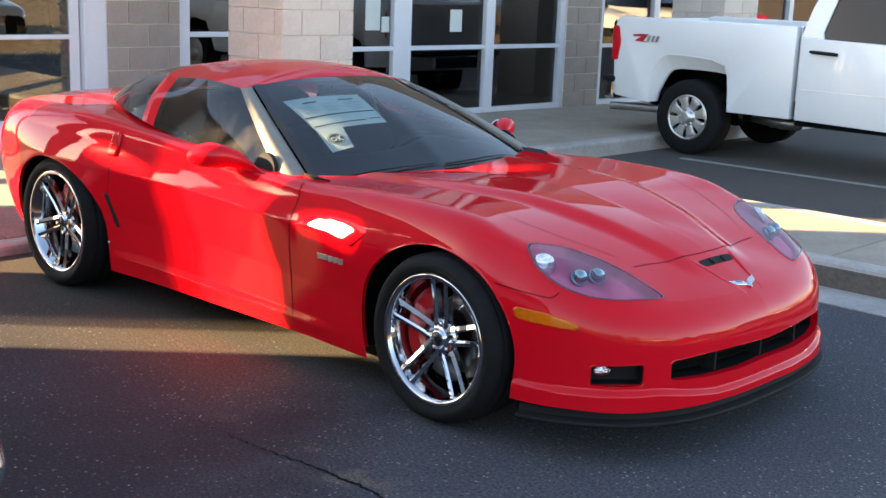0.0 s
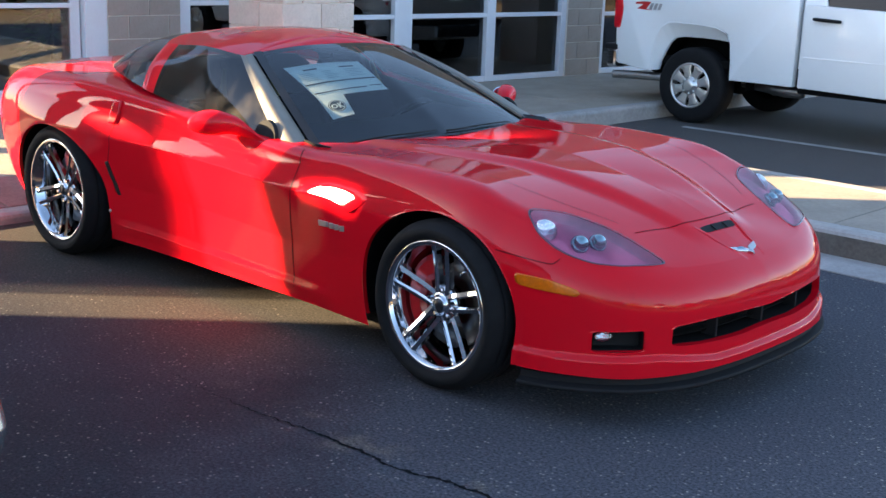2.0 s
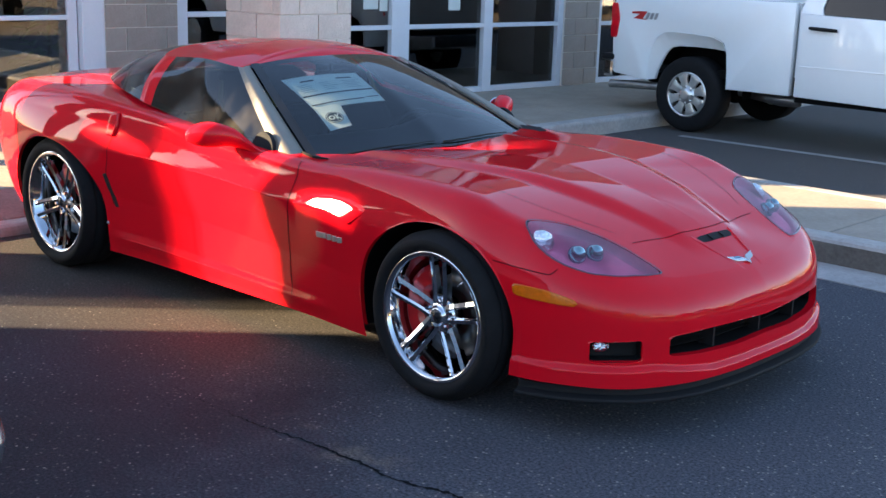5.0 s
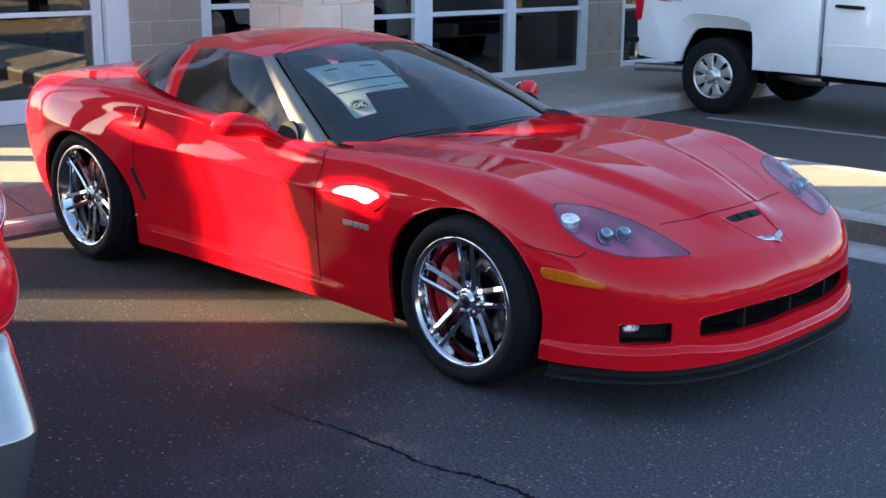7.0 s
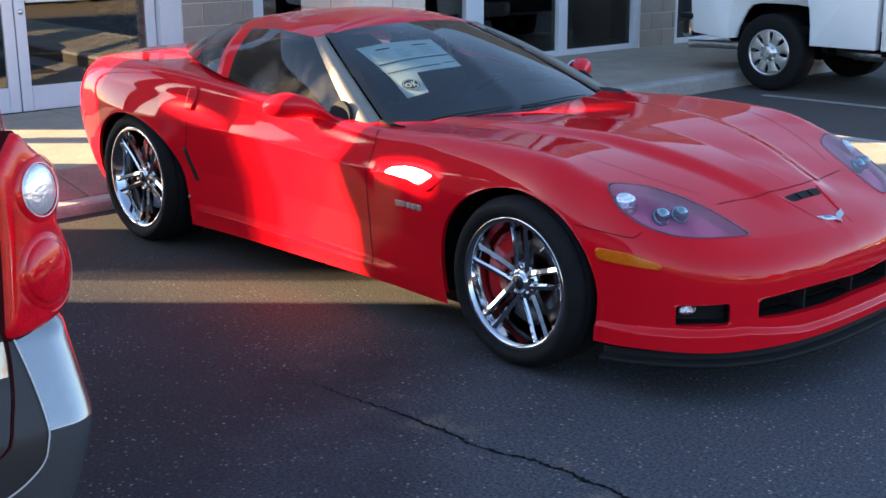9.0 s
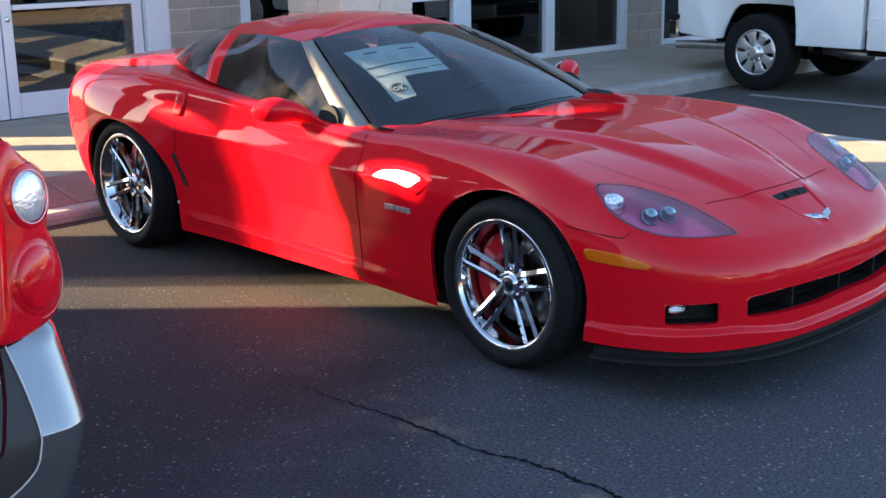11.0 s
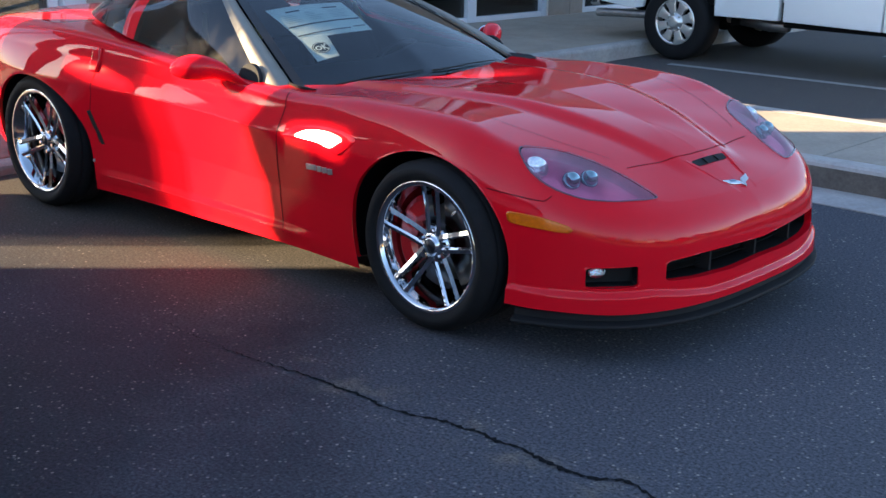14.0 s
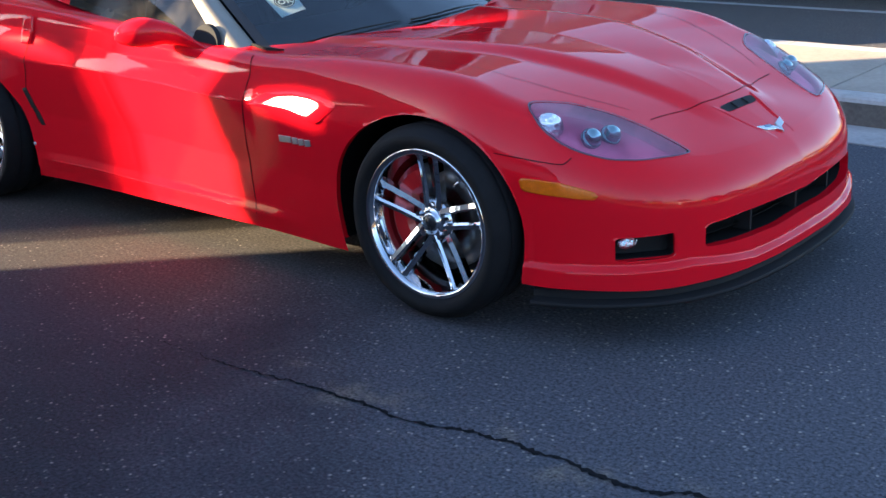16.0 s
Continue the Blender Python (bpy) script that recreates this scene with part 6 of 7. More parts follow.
def pickup():
    S = 0.93
    truck = empty("pickup_truck", pose(-3.505, 6.43, 0) @ Matrix.Diagonal((S, S, S, 1)))
    tagged(truck, "white crew-cab pickup truck parked beyond the island", "truck")
    W = 1.95
    # box side with arch: outline in x (from rear axle, forward +), z
    def side_panel(name, outline, depth, y, bev=0.012, label="", mat=None):
        bm = prism(outline, depth, bev)
        move(bm, Matrix.Translation((0, y, 0)))
        return part(name, bm, mat or M_WHITE, truck, label, smooth=True, sharp=40)
    # wheel opening: the crease of the flare and its lower lip, front to rear
    crease = [(0.430, 0.50), (0.422, 0.70), (0.403, 0.875), (0.350, 0.980), (0.220, 1.030), (0.000, 1.045), (-0.260, 1.055), (-0.370, 1.045), (-0.455, 0.990), (-0.515, 0.885), (-0.550, 0.70), (-0.565, 0.515)]
    lip = [(0.428, 0.50), (0.418, 0.70), (0.398, 0.855), (0.370, 0.885), (0.220, 0.900), (0.000, 0.905), (-0.210, 0.900), (-0.310, 0.880), (-0.370, 0.825), (-0.425, 0.73), (-0.470, 0.62), (-0.500, 0.525)]
    steps = np.linspace(0, 1, len(crease))
    fine = np.linspace(0, 1, 45)
    arch = [(float(np.interp(t, steps, [p[0] for p in crease])), float(np.interp(t, steps, [p[1] for p in crease]))) for t in fine]
    inner = [(float(np.interp(t, steps, [p[0] for p in lip])), float(np.interp(t, steps, [p[1] for p in lip]))) for t in fine]
    bed = [(1.138, 0.50)] + arch + [(-0.66, 0.52), (-1.02, 0.56), (-1.04, 0.90), (-1.045, 1.30), (-1.02, 1.40), (-0.94, 1.425), (1.138, 1.425)]
    for y in (0.0, W - 0.10):
        side_panel("bed_side", bed, 0.10, y, 0.015)
    # sculpted flare over the arch
    for y, s in ((0.0, -1), (W, 1)):
        V, F = [], []
        for i, ((x0, z0), (x1, z1)) in enumerate(zip(inner, arch)):
            def q(f, yy):
                return (x0 + (x1 - x0) * f, y + s * yy, z0 + (z1 - z0) * f)
            V += [q(1.03, 0.001), q(0.99, 0.008), q(0.92, -0.004), q(0.06, -0.065), q(0.0, -0.070), q(0.0, -0.11)]
            if i:
                F += [(6 * i - 6 + j, 6 * i - 5 + j, 6 * i + 1 + j, 6 * i + j) for j in range(5)]
        add_mesh("wheel_flare", V, F, M_WHITE, truck)
    part("bed_floor", boxed((-1.02, 0.1, 0.60), (1.15, W - 0.1, 0.68)), M_LINER, truck)
    part("tailgate", boxed((-1.04, 0.11, 0.62), (-0.98, W - 0.11, 1.40), 0.015), M_WHITE, truck)
    part("bed_front", boxed((1.10, 0.11, 0.62), (1.15, W - 0.11, 1.42), 0.01), M_WHITE, truck)
    # cab: lower doors, pillar line and glass
    for y in (0.0, W - 0.10):
        side_panel("rear_door", [(1.19, 0.50), (2.20, 0.48), (2.20, 1.295), (1.19, 1.32)], 0.10, y, 0.012)
        side_panel("front_door", [(2.215, 0.48), (3.35, 0.48), (3.35, 1.27), (2.215, 1.295)], 0.10, y, 0.012)
        side_panel("fender", [(3.36, 0.48), (3.42, 0.60), (3.60, 0.92), (4.0, 0.98), (4.40, 0.90), (4.52, 0.60), (4.95, 0.60), (4.95, 1.10), (4.2, 1.22), (3.36, 1.28)], 0.10, y, 0.012)
    part("hood", boxed((3.36, 0.1, 1.05), (4.90, W - 0.1, 1.24), 0.05), M_WHITE, truck)
    part("front_end", boxed((4.86, 0.1, 0.5), (4.98, W - 0.1, 1.12), 0.03), M_BADGE, truck)
    for y, s in ((0.0, 1), (W, -1)):
        # cab side above the belt, leaning in; window opening built from strips
        def pt(x, z, d=0.0):
            return (x, y + s * (0.02 + 0.26 * (z - 1.30) + d), z)
        def plate(name, xz, mat, d0=0.0, d1=0.06, label=""):
            k = len(xz)
            V = [pt(x, z, d0) for x, z in xz] + [pt(x, z, d1) for x, z in xz]
            F = [tuple(range(k)), tuple(range(k, 2 * k))[::-1]] + [(i, (i + 1) % k, k + (i + 1) % k, k + i) for i in range(k)]
            return add_mesh(name, V, F, mat, truck, label, smooth=False)
        plate("rear_pillar", [(1.18, 1.321), (1.42, 1.317), (1.40, 1.38), (1.50, 1.80), (1.56, 1.88), (1.34, 1.88), (1.24, 1.60)], M_WHITE)
        plate("roof_rail", [(1.34, 1.881), (3.0, 1.881), (2.9, 1.93), (1.45, 1.93)], M_WHITE)
        plate("door_pillar", [(2.17, 1.297), (2.25, 1.296), (2.25, 1.88), (2.17, 1.88)], M_BLACK)
        plate("front_pillar", [(3.20, 1.285), (3.34, 1.28), (2.75, 1.88), (2.66, 1.88)], M_WHITE)
        g = plate("side_window", [(1.421, 1.318), (2.169, 1.298), (2.169, 1.879), (1.561, 1.879), (1.50, 1.80), (1.401, 1.38)], M_TRUCKGLASS, 0.02, 0.026, "dark tinted side window")
        plate("front_window", [(2.251, 1.296), (3.199, 1.285), (2.659, 1.879), (2.251, 1.879)], M_TRUCKGLASS, 0.02, 0.026, "dark tinted side window")
        for x0 in (1.305, 2.40):
            V, F = tube([(x0, y - s * 0.012, 1.186), (x0 + 0.03, y - s * 0.030, 1.186), (x0 + 0.14, y - s * 0.032, 1.182), (x0 + 0.26, y - s * 0.030, 1.178), (x0 + 0.29, y - s * 0.012, 1.176)], [0.014, 0.017, 0.018, 0.017, 0.014], 8)
            add_mesh("door_handle", V, F, M_BLACK, truck, "black door handle")
        part("body_moulding", boxed((1.22, min(y, y - s * 0.006), 0.80), (3.3, max(y, y - s * 0.006), 0.812), 0.002), M_WHITE, truck)
        part("rocker", boxed((1.18, y + s * 0.05 if s > 0 else y - 0.12, 0.44), (3.34, y + 0.12 if s > 0 else y - 0.05, 0.49), 0.01), M_LINER, truck)
    part("roof", boxed((1.36, 0.17, 1.88), (2.95, W - 0.17, 1.96), 0.035), M_WHITE, truck)
    part("rear_window", boxed((1.20, 0.25, 1.36), (1.23, W - 0.25, 1.85), 0.005), M_TRUCKGLASS, truck)
    part("windshield", move(boxed((-0.01, 0.15, -0.43), (0.01, W - 0.15, 0.43), 0.004), pose(3.03, 0, 1.58, 0, -47, 0)), M_TRUCKGLASS, truck)
    part("cab_lining", boxed((1.25, 0.14, 0.62), (3.3, W - 0.14, 1.29), 0.01), M_LINER, truck)
    # tail lamp wraps the rear corner
    for y, s in ((0.0, 1), (W, -1)):
        out = rounded([(-1.065, 0.945), (-0.985, 0.945), (-0.955, 1.15), (-0.99, 1.32), (-1.065, 1.32)], 0.18, 3)
        bm = prism(out, 0.13, 0.006)
        move(bm, Matrix.Translation((0, y - 0.012 if s > 0 else y - 0.118, 0)))
        lampo = part("tail_lamp", bm, M_REDLENS, truck, "tall red tail lamp", smooth=True)
        part("lamp_edge", boxed((-1.068, y - 0.008 if s > 0 else y - 0.10, 1.08), (-1.062, y + 0.10 if s > 0 else y + 0.008, 1.16), 0.002), M_PAPER, lampo)
    # rear bumper: chrome corner with dark cap, and exhaust
    part("rear_bumper", boxed((-1.17, 0.02, 0.50), (-1.03, W - 0.02, 0.72), 0.035), M_CHROME, truck)
    part("bumper_cap", boxed((-1.18, -0.01, 0.70), (-1.00, W + 0.01, 0.765), 0.02), M_BLACK, truck, "black bumper top pad")
    part("bumper_corner", boxed((-1.02, 0.0, 0.52), (-0.985, 0.12, 0.76), 0.015), M_BLACK, truck)
    V, F = tube([(-0.42, 0.14, 0.44), (-0.8, 0.10, 0.435), (-1.08, 0.06, 0.425)], 0.045, 16, cap=False)
    V2, F2 = tube([(-0.42, 0.14, 0.44), (-0.8, 0.10, 0.435), (-1.079, 0.06, 0.425)], 0.040, 16, cap=False)
    add_mesh("exhaust_pipe", V + V2, F + [tuple(i + len(V) for i in f)[::-1] for f in F2], M_PIPE, truck, "dull steel exhaust pipe")
    # running gear seen under the bed
    V, F = tube([(-0.9, 0.6, 0.5), (0.3, 0.6, 0.5), (4.5, 0.6, 0.47)], 0.07, 8)
    add_mesh("chassis_rail", V, F, M_LINER, truck)
    V, F = tube([(-0.9, W - 0.6, 0.5), (4.5, W - 0.6, 0.47)], 0.07, 8)
    add_mesh("chassis_rail", V, F, M_LINER, truck)
    V, F = tube([(0, 0.2, 0.39), (0, 0.8, 0.39), (0, 0.95, 0.39), (0, 1.1, 0.39), (0, W - 0.2, 0.39)], [0.05, 0.05, 0.14, 0.05, 0.05], 14)
    add_mesh("rear_axle", V, F, M_LINER, truck)
    V, F = tube([(0.4, 0.35, 0.46), (0.9, 0.35, 0.42), (1.1, 0.34, 0.42)], [0.05, 0.07, 0.06], 10)
    add_mesh("muffler", V, F, M_PIPE, truck)
    # side decal as plain shapes
    dec = add_mesh("side_decal", [(-0.80, -0.004, 1.235), (-0.70, -0.004, 1.245), (-0.60, -0.004, 1.245), (-0.66, -0.004, 1.17), (-0.58, -0.004, 1.155), (-0.78, -0.004, 1.165), (-0.70, -0.004, 1.215), (-0.80, -0.004, 1.215)], [(0, 1, 2, 3, 4, 5, 6, 7)], material("decal_red", (0.5, 0.02, 0.02), 0.4), truck, "red and grey decal", smooth=False)
    for a in (0.0, 0.055, 0.11):
        add_mesh("decal_bar", [(-0.625 + a, -0.004, 1.165), (-0.59 + a, -0.004, 1.165), (-0.565 + a, -0.004, 1.232), (-0.60 + a, -0.004, 1.232)], [(0, 1, 2, 3)], M_BADGE, dec, smooth=False)
    for x in (-0.045, 3.97):
        vehicle_wheel(truck, x, 0.03, 0.400, 0.238, 0.27, -1, M_ALLOY, 8)
        vehicle_wheel(truck, x, W - 0.03, 0.400, 0.238, 0.27, 1, M_ALLOY, 8)
    for x in (0.02, 3.98):
        for y, s in ((0.10, 1), (W - 0.10, -1)):
            V, F = [], []
            for i, a in enumerate(np.linspace(-0.2, math.pi + 0.2, 17)):
                V += [(x + 0.55 * math.cos(a), y + s * 0.005, 0.50 + 0.50 * math.sin(a)), (x + 0.55 * math.cos(a), y + s * 0.35, 0.50 + 0.50 * math.sin(a))]
                if i:
                    F.append((2 * i - 2, 2 * i - 1, 2 * i + 1, 2 * i))
            F.append(tuple(2 * i + 1 for i in range(17)))
            add_mesh("wheel_well", V, F, M_LINER, truck)


M_TRUCKGLASS = glass("tinted_glass", (0.035, 0.030, 0.028), 1.45)
M_PIPE = material("dull_steel", (0.35, 0.34, 0.33), 0.35, metal=0.9, vary=0.2, scale=12)
pickup()


# the silver wagon beside the car; its tail faces +x
def wagon():
    w = empty("wagon", pose(0, 0, 0))
    tagged(w, "silver compact wagon with stacked round tail lamps, parked on asphalt", "car")
    YC, HW = -3.94, 0.875          # middle and half width
    X0 = -3.50                     # nose
    # plan outline at each height, tail corner rounded
    def ring(z, n=72):
        tail = np.interp(z, [0.26, 0.36, 0.58, 0.70, 0.735, 0.75, 0.93, 0.95, 1.30], [0.86, 0.915, 0.962, 0.982, 0.985, 0.978, 0.890, 0.888, 0.870])
        hw = np.interp(z, [0.26, 0.36, 0.58, 0.72, 0.75, 0.90, 1.10, 1.30], [HW - 0.13, HW - 0.105, HW - 0.050, HW - 0.018, HW - 0.018, HW - 0.024, HW - 0.022, HW - 0.05])
        nose = np.interp(z, [0.26, 0.5, 0.8, 1.0, 1.05, 1.30], [X0 + 0.08, X0, X0 + 0.06, X0 + 0.30, X0 + 1.0, X0 + 1.55])
        pts = []
        for a in np.linspace(0, 2 * math.pi, n, endpoint=False):
            ca, sa = math.cos(a), math.sin(a)
            e = 0.20 if ca > 0 else 0.30
            cx = (tail + nose) / 2
            pts.append((cx + (tail - nose) / 2 * np.sign(ca) * abs(ca) ** e, YC + hw * np.sign(sa) * abs(sa) ** 0.20, z))
        return pts
    # dense points near the corners come from the rounded rectangle itself
    def rr(z, r=0.13, n=10):
        r = float(np.interp(z, [0.30, 0.60, 0.90, 0.95], [0.12, 0.075, 0.075, 0.20]))
        R = ring(z, 8)
        xs = [p[0] for p in R]
        ys = [p[1] for p in R]
        x0, x1, y0, y1 = min(xs), max(xs), min(ys), max(ys)
        out = []
        for cx, cy, a0, rad in ((x1 - r, y1 - r, 0, r), (x0 + 0.4, y1 - 0.4, 90, 0.4), (x0 + 0.4, y0 + 0.4, 180, 0.4), (x1 - r, y0 + r, 270, r)):
            for k in range(n + 1):
                a = radians(a0 + 90 * k / n)
                out.append((cx + rad * math.cos(a), cy + rad * math.sin(a), z))
        return out
    lower = [rr(z) for z in np.concatenate([np.linspace(0.575, 0.72, 8), [0.732, 0.7345, 0.7355, 0.738, 0.748], np.linspace(0.76, 0.90, 8), np.linspace(0.92, 1.30, 14)])]
    n, m = len(lower), len(lower[0])
    V = [p for r in lower for p in r]
    add_mesh("body", V, grid_faces(n, m, True), M_SILVER, w, smooth=True)
    skirt = [rr(z) for z in np.linspace(0.26, 0.578, 7)]
    V = [(p[0] - 0.006, p[1], p[2]) for r in skirt for p in r]
    add_mesh("bumper_skirt", V, grid_faces(7, m, True) + [tuple(range(m))], M_SKIRT, w, "dark grey lower bumper")
    # cabin
    up = []
    for z in np.linspace(1.30, 1.62, 7):
        t = (z - 1.30) / 0.32
        x1, x0 = 0.815 - 0.10 * t ** 1.3, -1.90 + 0.55 * t
        hw = HW - 0.075 - 0.10 * t - 0.06 * t ** 4
        r = 0.16
        o = []
        for cx, cy, a0 in ((x1 - r, YC + hw - r, 0), (x0 + r, YC + hw - r, 90), (x0 + r, YC - hw + r, 180), (x1 - r, YC - hw + r, 270)):
            for k in range(7):
                a = radians(a0 + 15 * k)
                o.append((cx + r * math.cos(a), cy + r * math.sin(a), z))
        up.append(o)
    n, m = len(up), len(up[0])
    add_mesh("greenhouse", [p for r in up for p in r], grid_faces(n, m, True), M_TRUCKGLASS, w, "dark tinted windows")
    top = up[-1]
    cap = [(-0.45 + (p[0] + 0.45) * s, YC + (p[1] - YC) * s, 1.62 + 0.045 * (1 - s * s)) for s in (1.02, 0.9, 0.6, 0.3) for p in top] + [(-0.45, YC, 1.665)]
    add_mesh("roof", cap, grid_faces(4, m, True) + [(3 * m + k, 3 * m + (k + 1) % m, 4 * m) for k in range(m)], M_SILVER, w)
    lid = [p for p in rr(1.30)]
    k = len(lid)
    add_mesh("shoulder", lid + [(-0.5, YC, 1.31)], [(i, (i + 1) % k, k) for i in range(k)], M_SILVER, w, smooth=False)

    # tail surface for lamps and trim
    tail_v = [p for r in lower for p in r]
    tree = bvh(tail_v, grid_faces(len(lower), len(lower[0]), True))

    def at(y, z, off=0.0):
        # from behind, turned a little to reach round the corner
        p, nn, _, _ = tree.ray_cast(Vector((3.0, y + 0.0, z)), Vector((-1, 0, 0)))
        if p is None:
            p, nn, _, _ = tree.find_nearest(Vector((0.75, y, z)))
        nn = nn if nn.x > 0 else -nn
        return p + nn * off

    for s in (1, -1):
        def at_s(y, z, off=0.0, s=s):
            return at(YC + s * (y - YC), z, off)
        lampo = [(-0.033, 0.176), (-0.004, 0.140), (0.049, 0.100), (0.064, 0.054), (0.043, 0.011), (0.036, -0.009), (0.057, -0.047), (0.064, -0.098), (0.046, -0.148), (0.025, -0.175), (-0.041, -0.193), (-0.124, -0.200), (-0.117, -0.153), (-0.105, -0.064), (-0.094, 0.025), (-0.089, 0.085), (-0.084, 0.119), (-0.058, 0.150)]
        face = Vector((0.895, 0.437, 0.090)).normalized()
        along = Vector((-0.4388, 0.8986, 0.0))
        upward = face.cross(along)

        def at_lamp(u, v, off=0.0, s=s):
            p = Vector((0.87, -3.11, 1.10)) + along * (u - 0.013) + upward * v + face * (off - 0.008 - 1.1 * u ** 2)
            return Vector((p.x, YC + s * (p.y - YC), p.z))
        L = tail_patch("tail_lamp", lampo, at_lamp, 0.010, M_REDLENS, w, "tall red tail lamp with two round lenses")
        # black housing behind the lens
        edge = np.asarray(rounded(lampo, 0.38, 3), float)
        mid = edge.mean(0)
        V = [tuple(at_lamp(*(mid + (p - mid) * k), o)) for k, o in ((0.985, -0.002), (1.025, -0.006), (1.03, -0.07)) for p in edge]
        add_mesh("lamp_housing", V, grid_faces(3, len(edge), True), M_SEAM, L, "black lamp housing")
        disc(L, at_lamp, -0.005, 0.059, 0.062, 0.010, M_REDLENS, "round_lens")
        disc(L, at_lamp, -0.005, 0.059, 0.046, 0.016, M_FROST, "reverse_lens", "clear round reversing lens")
        disc(L, at_lamp, -0.016, -0.093, 0.074, 0.010, M_REDLENS, "round_lens", "round red brake lens")
        disc(L, at_lamp, -0.016, -0.093, 0.060, 0.017, M_REDLENS, "round_lens")
        for cu, cv, rad, up_ in ((-0.005, 0.059, 0.0475, 0.017), (-0.005, 0.059, 0.0625, 0.009), (-0.016, -0.093, 0.0745, 0.009)):
            turn = np.linspace(0, 2 * math.pi, 49)
            pts = [at_lamp(cu + rad * math.cos(a), cv + rad * 1.05 * math.sin(a), up_) for a in turn]
            V, F = tube(pts, 0.0010, 6, cap=False)
            add_mesh("lens_ring", V, F, M_RINGRED if rad != 0.0475 else M_FROST, L)
        # tailgate gap and dark edge moulding
        gy, gz = spline([-3.185, -3.215, -3.222, -3.225, -3.229, -3.238, -3.256, -3.290, -3.40]), spline([1.30, 1.21, 1.10, 0.98, 0.895, 0.835, 0.775, 0.715, 0.675])
        pts = [at_s(float(gy(t)), float(gz(t)), 0.004) for t in np.linspace(0, 1, 60)]
        strip("tailgate_gap", pts, [Vector((1, 0, 0))] * 60, 0.010, M_SEAM, w)
        # outer panel of the tailgate, standing a little proud
        edge_t = np.linspace(0.0, 0.62, 26)
        rows_ = [[at_s(float(gy(t)) - 0.008 - f, float(gz(t)), 0.012 - 0.010 * (f == 0.0)) for t in edge_t] for f in (0.0, 0.004, 0.10, 0.22, 0.34)]
        add_mesh("tailgate_panel", [tuple(p) for r in rows_ for p in r], grid_faces(5, len(edge_t)), M_SILVER, w)
        # dark grey cover stands in for the dark reflection on the lower tailgate
        edge_t = np.linspace(0.56, 1.0, 20)
        rows_ = [[at_s(float(gy(t)) - 0.008 - f, float(gz(t)), 0.006) for t in edge_t] for f in (0.0, 0.02, 0.10, 0.22, 0.34)]
        add_mesh("tailgate_sill", [tuple(p) for r in rows_ for p in r], grid_faces(5, len(edge_t)), M_GREYPLASTIC, w, "lower tailgate covered in dark grey in place of its dark reflection")
        # dark recess between the tailgate and the corner of the bumper; its edge highlight is a pale strip
        iy, iz = spline([-3.221, -3.209, -3.203, -3.205, -3.222, -3.290, -3.40]), spline([0.905, 0.835, 0.770, 0.725, 0.672, 0.628, 0.615])
        A = [at_s(float(gy(t)), float(gz(t)), 0.003) for t in np.linspace(0.49, 1, 30)]
        B = [at_s(float(iy(t)), float(iz(t)), 0.003) for t in np.linspace(0, 1, 30)]
        own = lambda p: p.y if s > 0 else 2 * YC - p.y
        rows_ = [[at_s(own(p) * (1 - f) + own(q) * f, p.z * (1 - f) + q.z * f, 0.006) for p, q in zip(A, B)] for f in np.linspace(0, 1, 7)]
        add_mesh("bumper_recess", [tuple(p) for r in rows_ for p in r], grid_faces(7, 30), M_GREYPLASTIC, w, "dark recess beside the tailgate")
        pts = [at_s(float(iy(t)), float(iz(t)), 0.009) for t in np.linspace(0, 1, 40)]
        strip("bumper_edge", pts, [Vector((1, 0, 0.15))] * 40, 0.0035, M_EDGELIGHT, w)
        # reflector in the skirt
        V = []
        for y, z in ((-3.172, 0.470), (-3.174, 0.452), (-3.29, 0.440), (-3.29, 0.458)):
            p = at_s(y, max(z, 0.58), 0.0)
            V.append((p.x - 0.012, p.y, z))
        add_mesh("reflector", V + [(a - 0.012, b, c) for a, b, c in V], [(0, 1, 2, 3), (0, 4, 5, 1), (1, 5, 6, 2), (2, 6, 7, 3), (3, 7, 4, 0)], M_REDLENS, w, "narrow red rear reflector", smooth=False)
    for x in (0.15, -2.48):
        vehicle_wheel(w, x, YC - HW + 0.04, 0.315, 0.205, 0.21, -1, M_BADGE)
        vehicle_wheel(w, x, YC + HW - 0.04, 0.315, 0.205, 0.21, 1, M_BADGE)


def tail_patch(name, poly, at, off, mat, parent, label=""):
    q = np.asarray(rounded(poly, 0.38, 3), float)
    c = q.mean(0)
    V, F = [], []
    m = len(q)
    rads = [1.0, 0.985, 0.9, 0.7, 0.45, 0.2]
    offs = [-0.004, off * 0.6, off, off, off, off]
    for r, o in zip(rads, offs):
        V += [at(*(c + (p - c) * r), o) for p in q]
    V.append(at(*c, off))
    for i in range(len(rads) - 1):
        F += [(i * m + j, i * m + (j + 1) % m, (i + 1) * m + (j + 1) % m, (i + 1) * m + j) for j in range(m)]
    b = (len(rads) - 1) * m
    F += [(b + j, b + (j + 1) % m, len(V) - 1) for j in range(m)]
    return add_mesh(name, V, F, mat, parent, label)


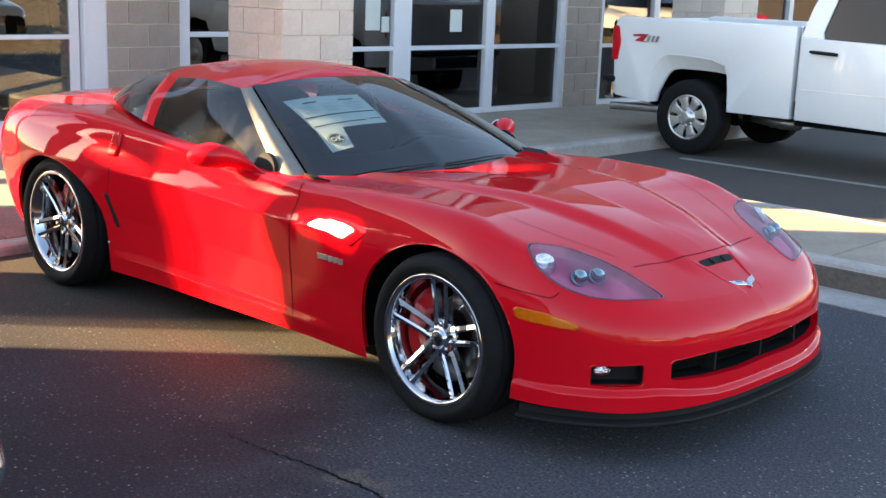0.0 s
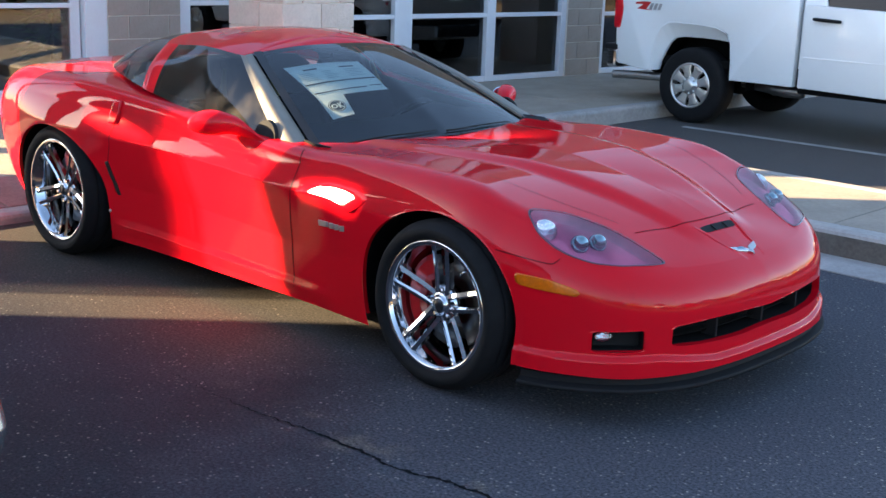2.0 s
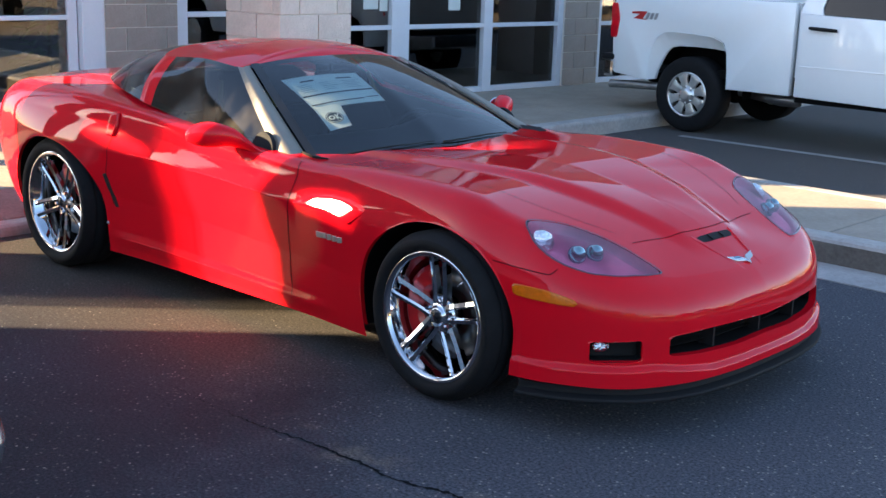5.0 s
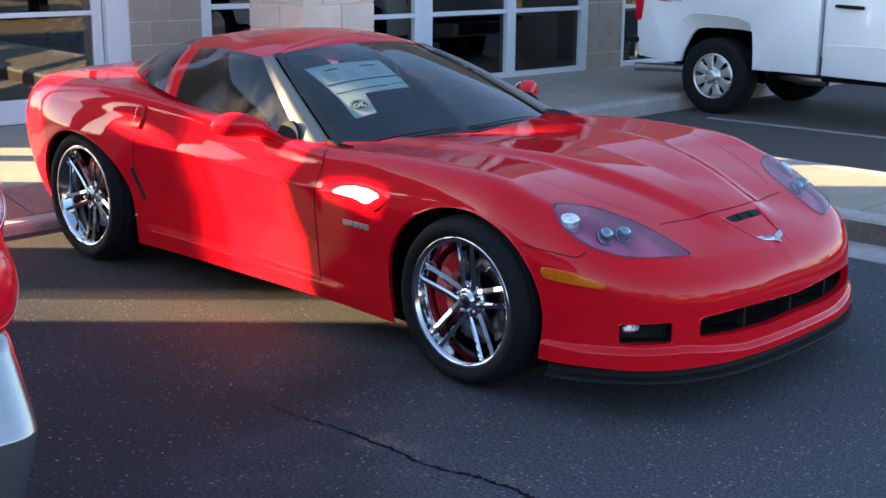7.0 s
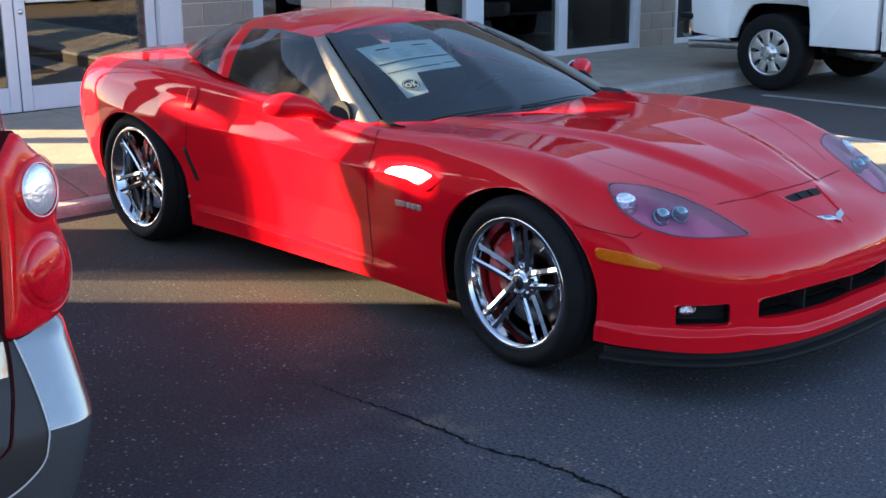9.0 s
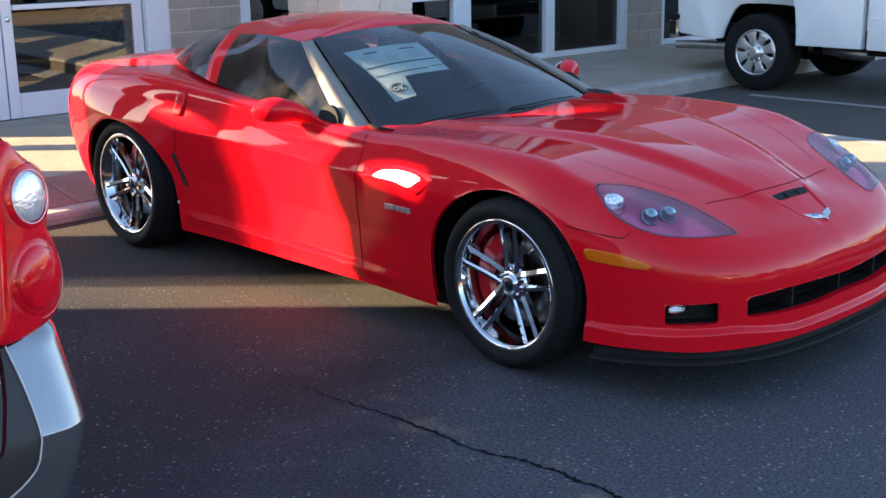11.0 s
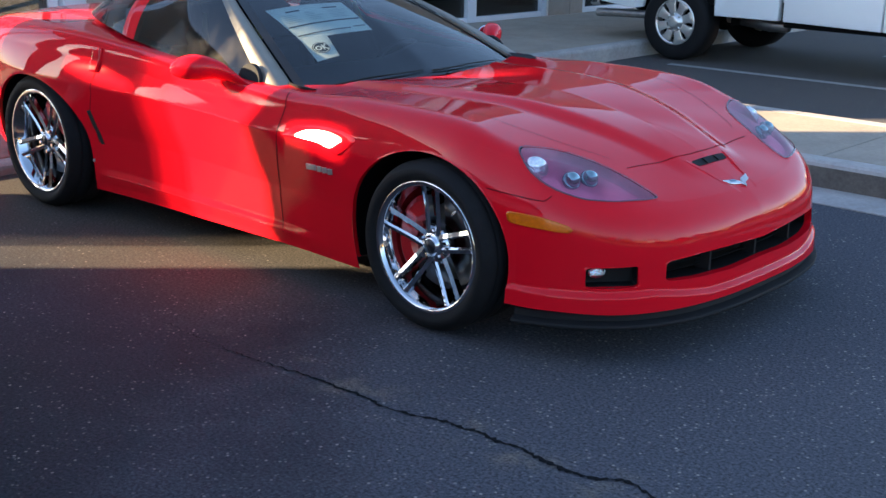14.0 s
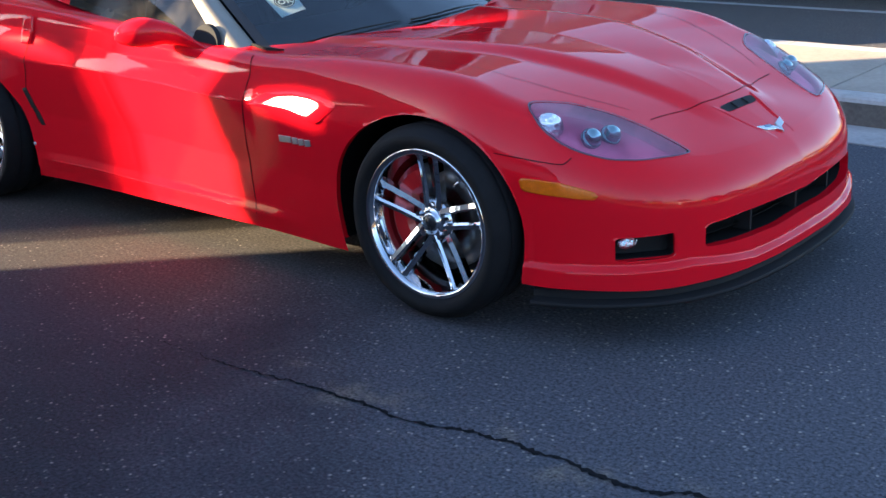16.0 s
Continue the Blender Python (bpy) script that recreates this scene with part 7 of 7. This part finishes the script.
def disc(parent, at, y, z, r, off, mat, name, label=""):
    V, F = [], []
    m = 32
    rads = [1.0, 0.97, 0.85, 0.6, 0.3]
    offs = [off - 0.012, off - 0.001, off + 0.003, off + 0.006, off + 0.008]
    for k, o in zip(rads, offs):
        for j in range(m):
            a = 2 * math.pi * j / m
            V.append(at(y + r * k * math.cos(a), z + r * 1.05 * k * math.sin(a), o))
    V.append(at(y, z, off + 0.009))
    for i in range(len(rads) - 1):
        F += [(i * m + j, i * m + (j + 1) % m, (i + 1) * m + (j + 1) % m, (i + 1) * m + j) for j in range(m)]
    b = (len(rads) - 1) * m
    F += [(b + j, b + (j + 1) % m, len(V) - 1) for j in range(m)]
    ob = add_mesh(name, V, F, mat, parent, label)
    return ob


M_FROST = material("frosted_lens", (0.80, 0.82, 0.86), 0.22, metal=0.6, bump=0.25, bump_scale=140, coat=1.0)
M_GREYPLASTIC = material("grey_plastic", (0.022, 0.022, 0.024), 0.6, bump=0.1, bump_scale=250)
M_SKIRT = material("grey_skirt", (0.060, 0.058, 0.056), 0.42, vary=0.15, scale=9, bump=0.06, bump_scale=250)
wagon()


# parked cars on the sunlit lot, seen mirrored in glass and paint
def parked_car(name, x, y, turn, mat, length=4.6, height=1.45, label=""):
    base = empty(name, pose(x, y, 0, 0, 0, turn))
    tagged(base, label, "car", group="cars across the lot")
    L, W, H = length, 1.78, height
    n, m = 26, 17
    P = np.zeros((n, m, 3))
    for i, t in enumerate(np.linspace(0, 1, n)):
        hw = W / 2 * (1 - 0.35 * abs(2 * t - 1) ** 5)
        top = np.interp(t, [0, 0.04, 0.3, 0.75, 0.95, 1], [0.55, 0.72, 0.88, 0.95, 0.90, 0.60])
        for j, u in enumerate(np.linspace(-1, 1, m)):
            a = u * math.pi / 2
            P[i, j] = (L * (0.5 - t), hw * math.copysign(abs(math.sin(a)) ** 0.35, a), 0.30 + (top - 0.30) * abs(math.cos(a)) ** 0.35)
    add_mesh("body", P.reshape(-1, 3), grid_faces(n, m), mat, base)
    P = np.zeros((14, m, 3))
    for i, t in enumerate(np.linspace(0, 1, 14)):
        x_ = L * (0.20 - 0.56 * t)
        h = 0.86 + (H - 0.86) * math.sin(math.pi * min(1, max(0, t * 0.94 + 0.03))) ** 0.55
        for j, u in enumerate(np.linspace(-1, 1, m)):
            a = u * math.pi / 2
            P[i, j] = (x_, W * 0.43 * math.copysign(abs(math.sin(a)) ** 0.55, a) * (1 - 0.12 * abs(math.cos(a))), 0.86 + (h - 0.86) * abs(math.cos(a)) ** 0.6)
    add_mesh("windows", P.reshape(-1, 3), grid_faces(14, m), M_TRUCKGLASS, base)
    Q = P[3:11, 5:12].reshape(-1, 3) * [1, 1, 1.0] + [0, 0, 0.012]
    add_mesh("roof", Q, grid_faces(8, 7), mat, base)
    for wx in (L * 0.31, -L * 0.30):
        for s in (-1, 1):
            V, F = lathe([(0.0, -0.02), (0.19, -0.02), (0.20, 0.0), (0.31, 0.0), (0.31, 0.2)], 24, pose(wx, s * W * 0.48, 0.31, 0, 0, 0 if s < 0 else 180))
            add_mesh("wheel", V, F, M_RUBBER, base)


M_YELLOW = material("yellow_paint", (0.75, 0.45, 0.01), 0.4, coat=1.0)
M_BLUE = material("dark_blue_paint", (0.02, 0.04, 0.12), 0.4, coat=1.0)
for k, (x, y, tr, mt, lab) in enumerate([(10.3, -9.5, 88, M_WHITE, "white car parked across the lot in sunlight"), (10.6, -6.4, 92, M_SILVER, "silver car parked across the lot in sunlight"),
                                         (10.2, -3.2, 90, M_YELLOW, "yellow car parked across the lot in sunlight"), (10.4, 0.2, 88, M_WHITE, "white car parked across the lot in sunlight"),
                                         (10.3, 3.4, 91, M_PAINT, "red car parked across the lot in sunlight"), (10.5, 6.6, 90, M_SILVER, "silver car parked across the lot in sunlight"),
                                         (10.3, 12.8, 90, M_BLUE, "dark blue car parked across the lot in sunlight"), (10.2, 16.2, 88, M_WHITE, "white car parked across the lot in sunlight"),
                                         (10.4, 19.4, 91, M_YELLOW, "yellow car parked across the lot in sunlight"), (10.2, 22.8, 90, M_SILVER, "silver car parked across the lot in sunlight"),
                                         (10.5, 26.0, 89, M_WHITE, "white car parked across the lot in sunlight"), (10.3, 29.4, 90, M_WHITE, "white car parked across the lot in sunlight"),
                                         (10.3, 33.0, 92, M_PAINT, "red car parked across the lot in sunlight")]):
    parked_car("parked_car", x, y, tr + 90, mt, 4.5 + 0.1 * (k % 3), 1.42 + 0.1 * (k % 2), lab)
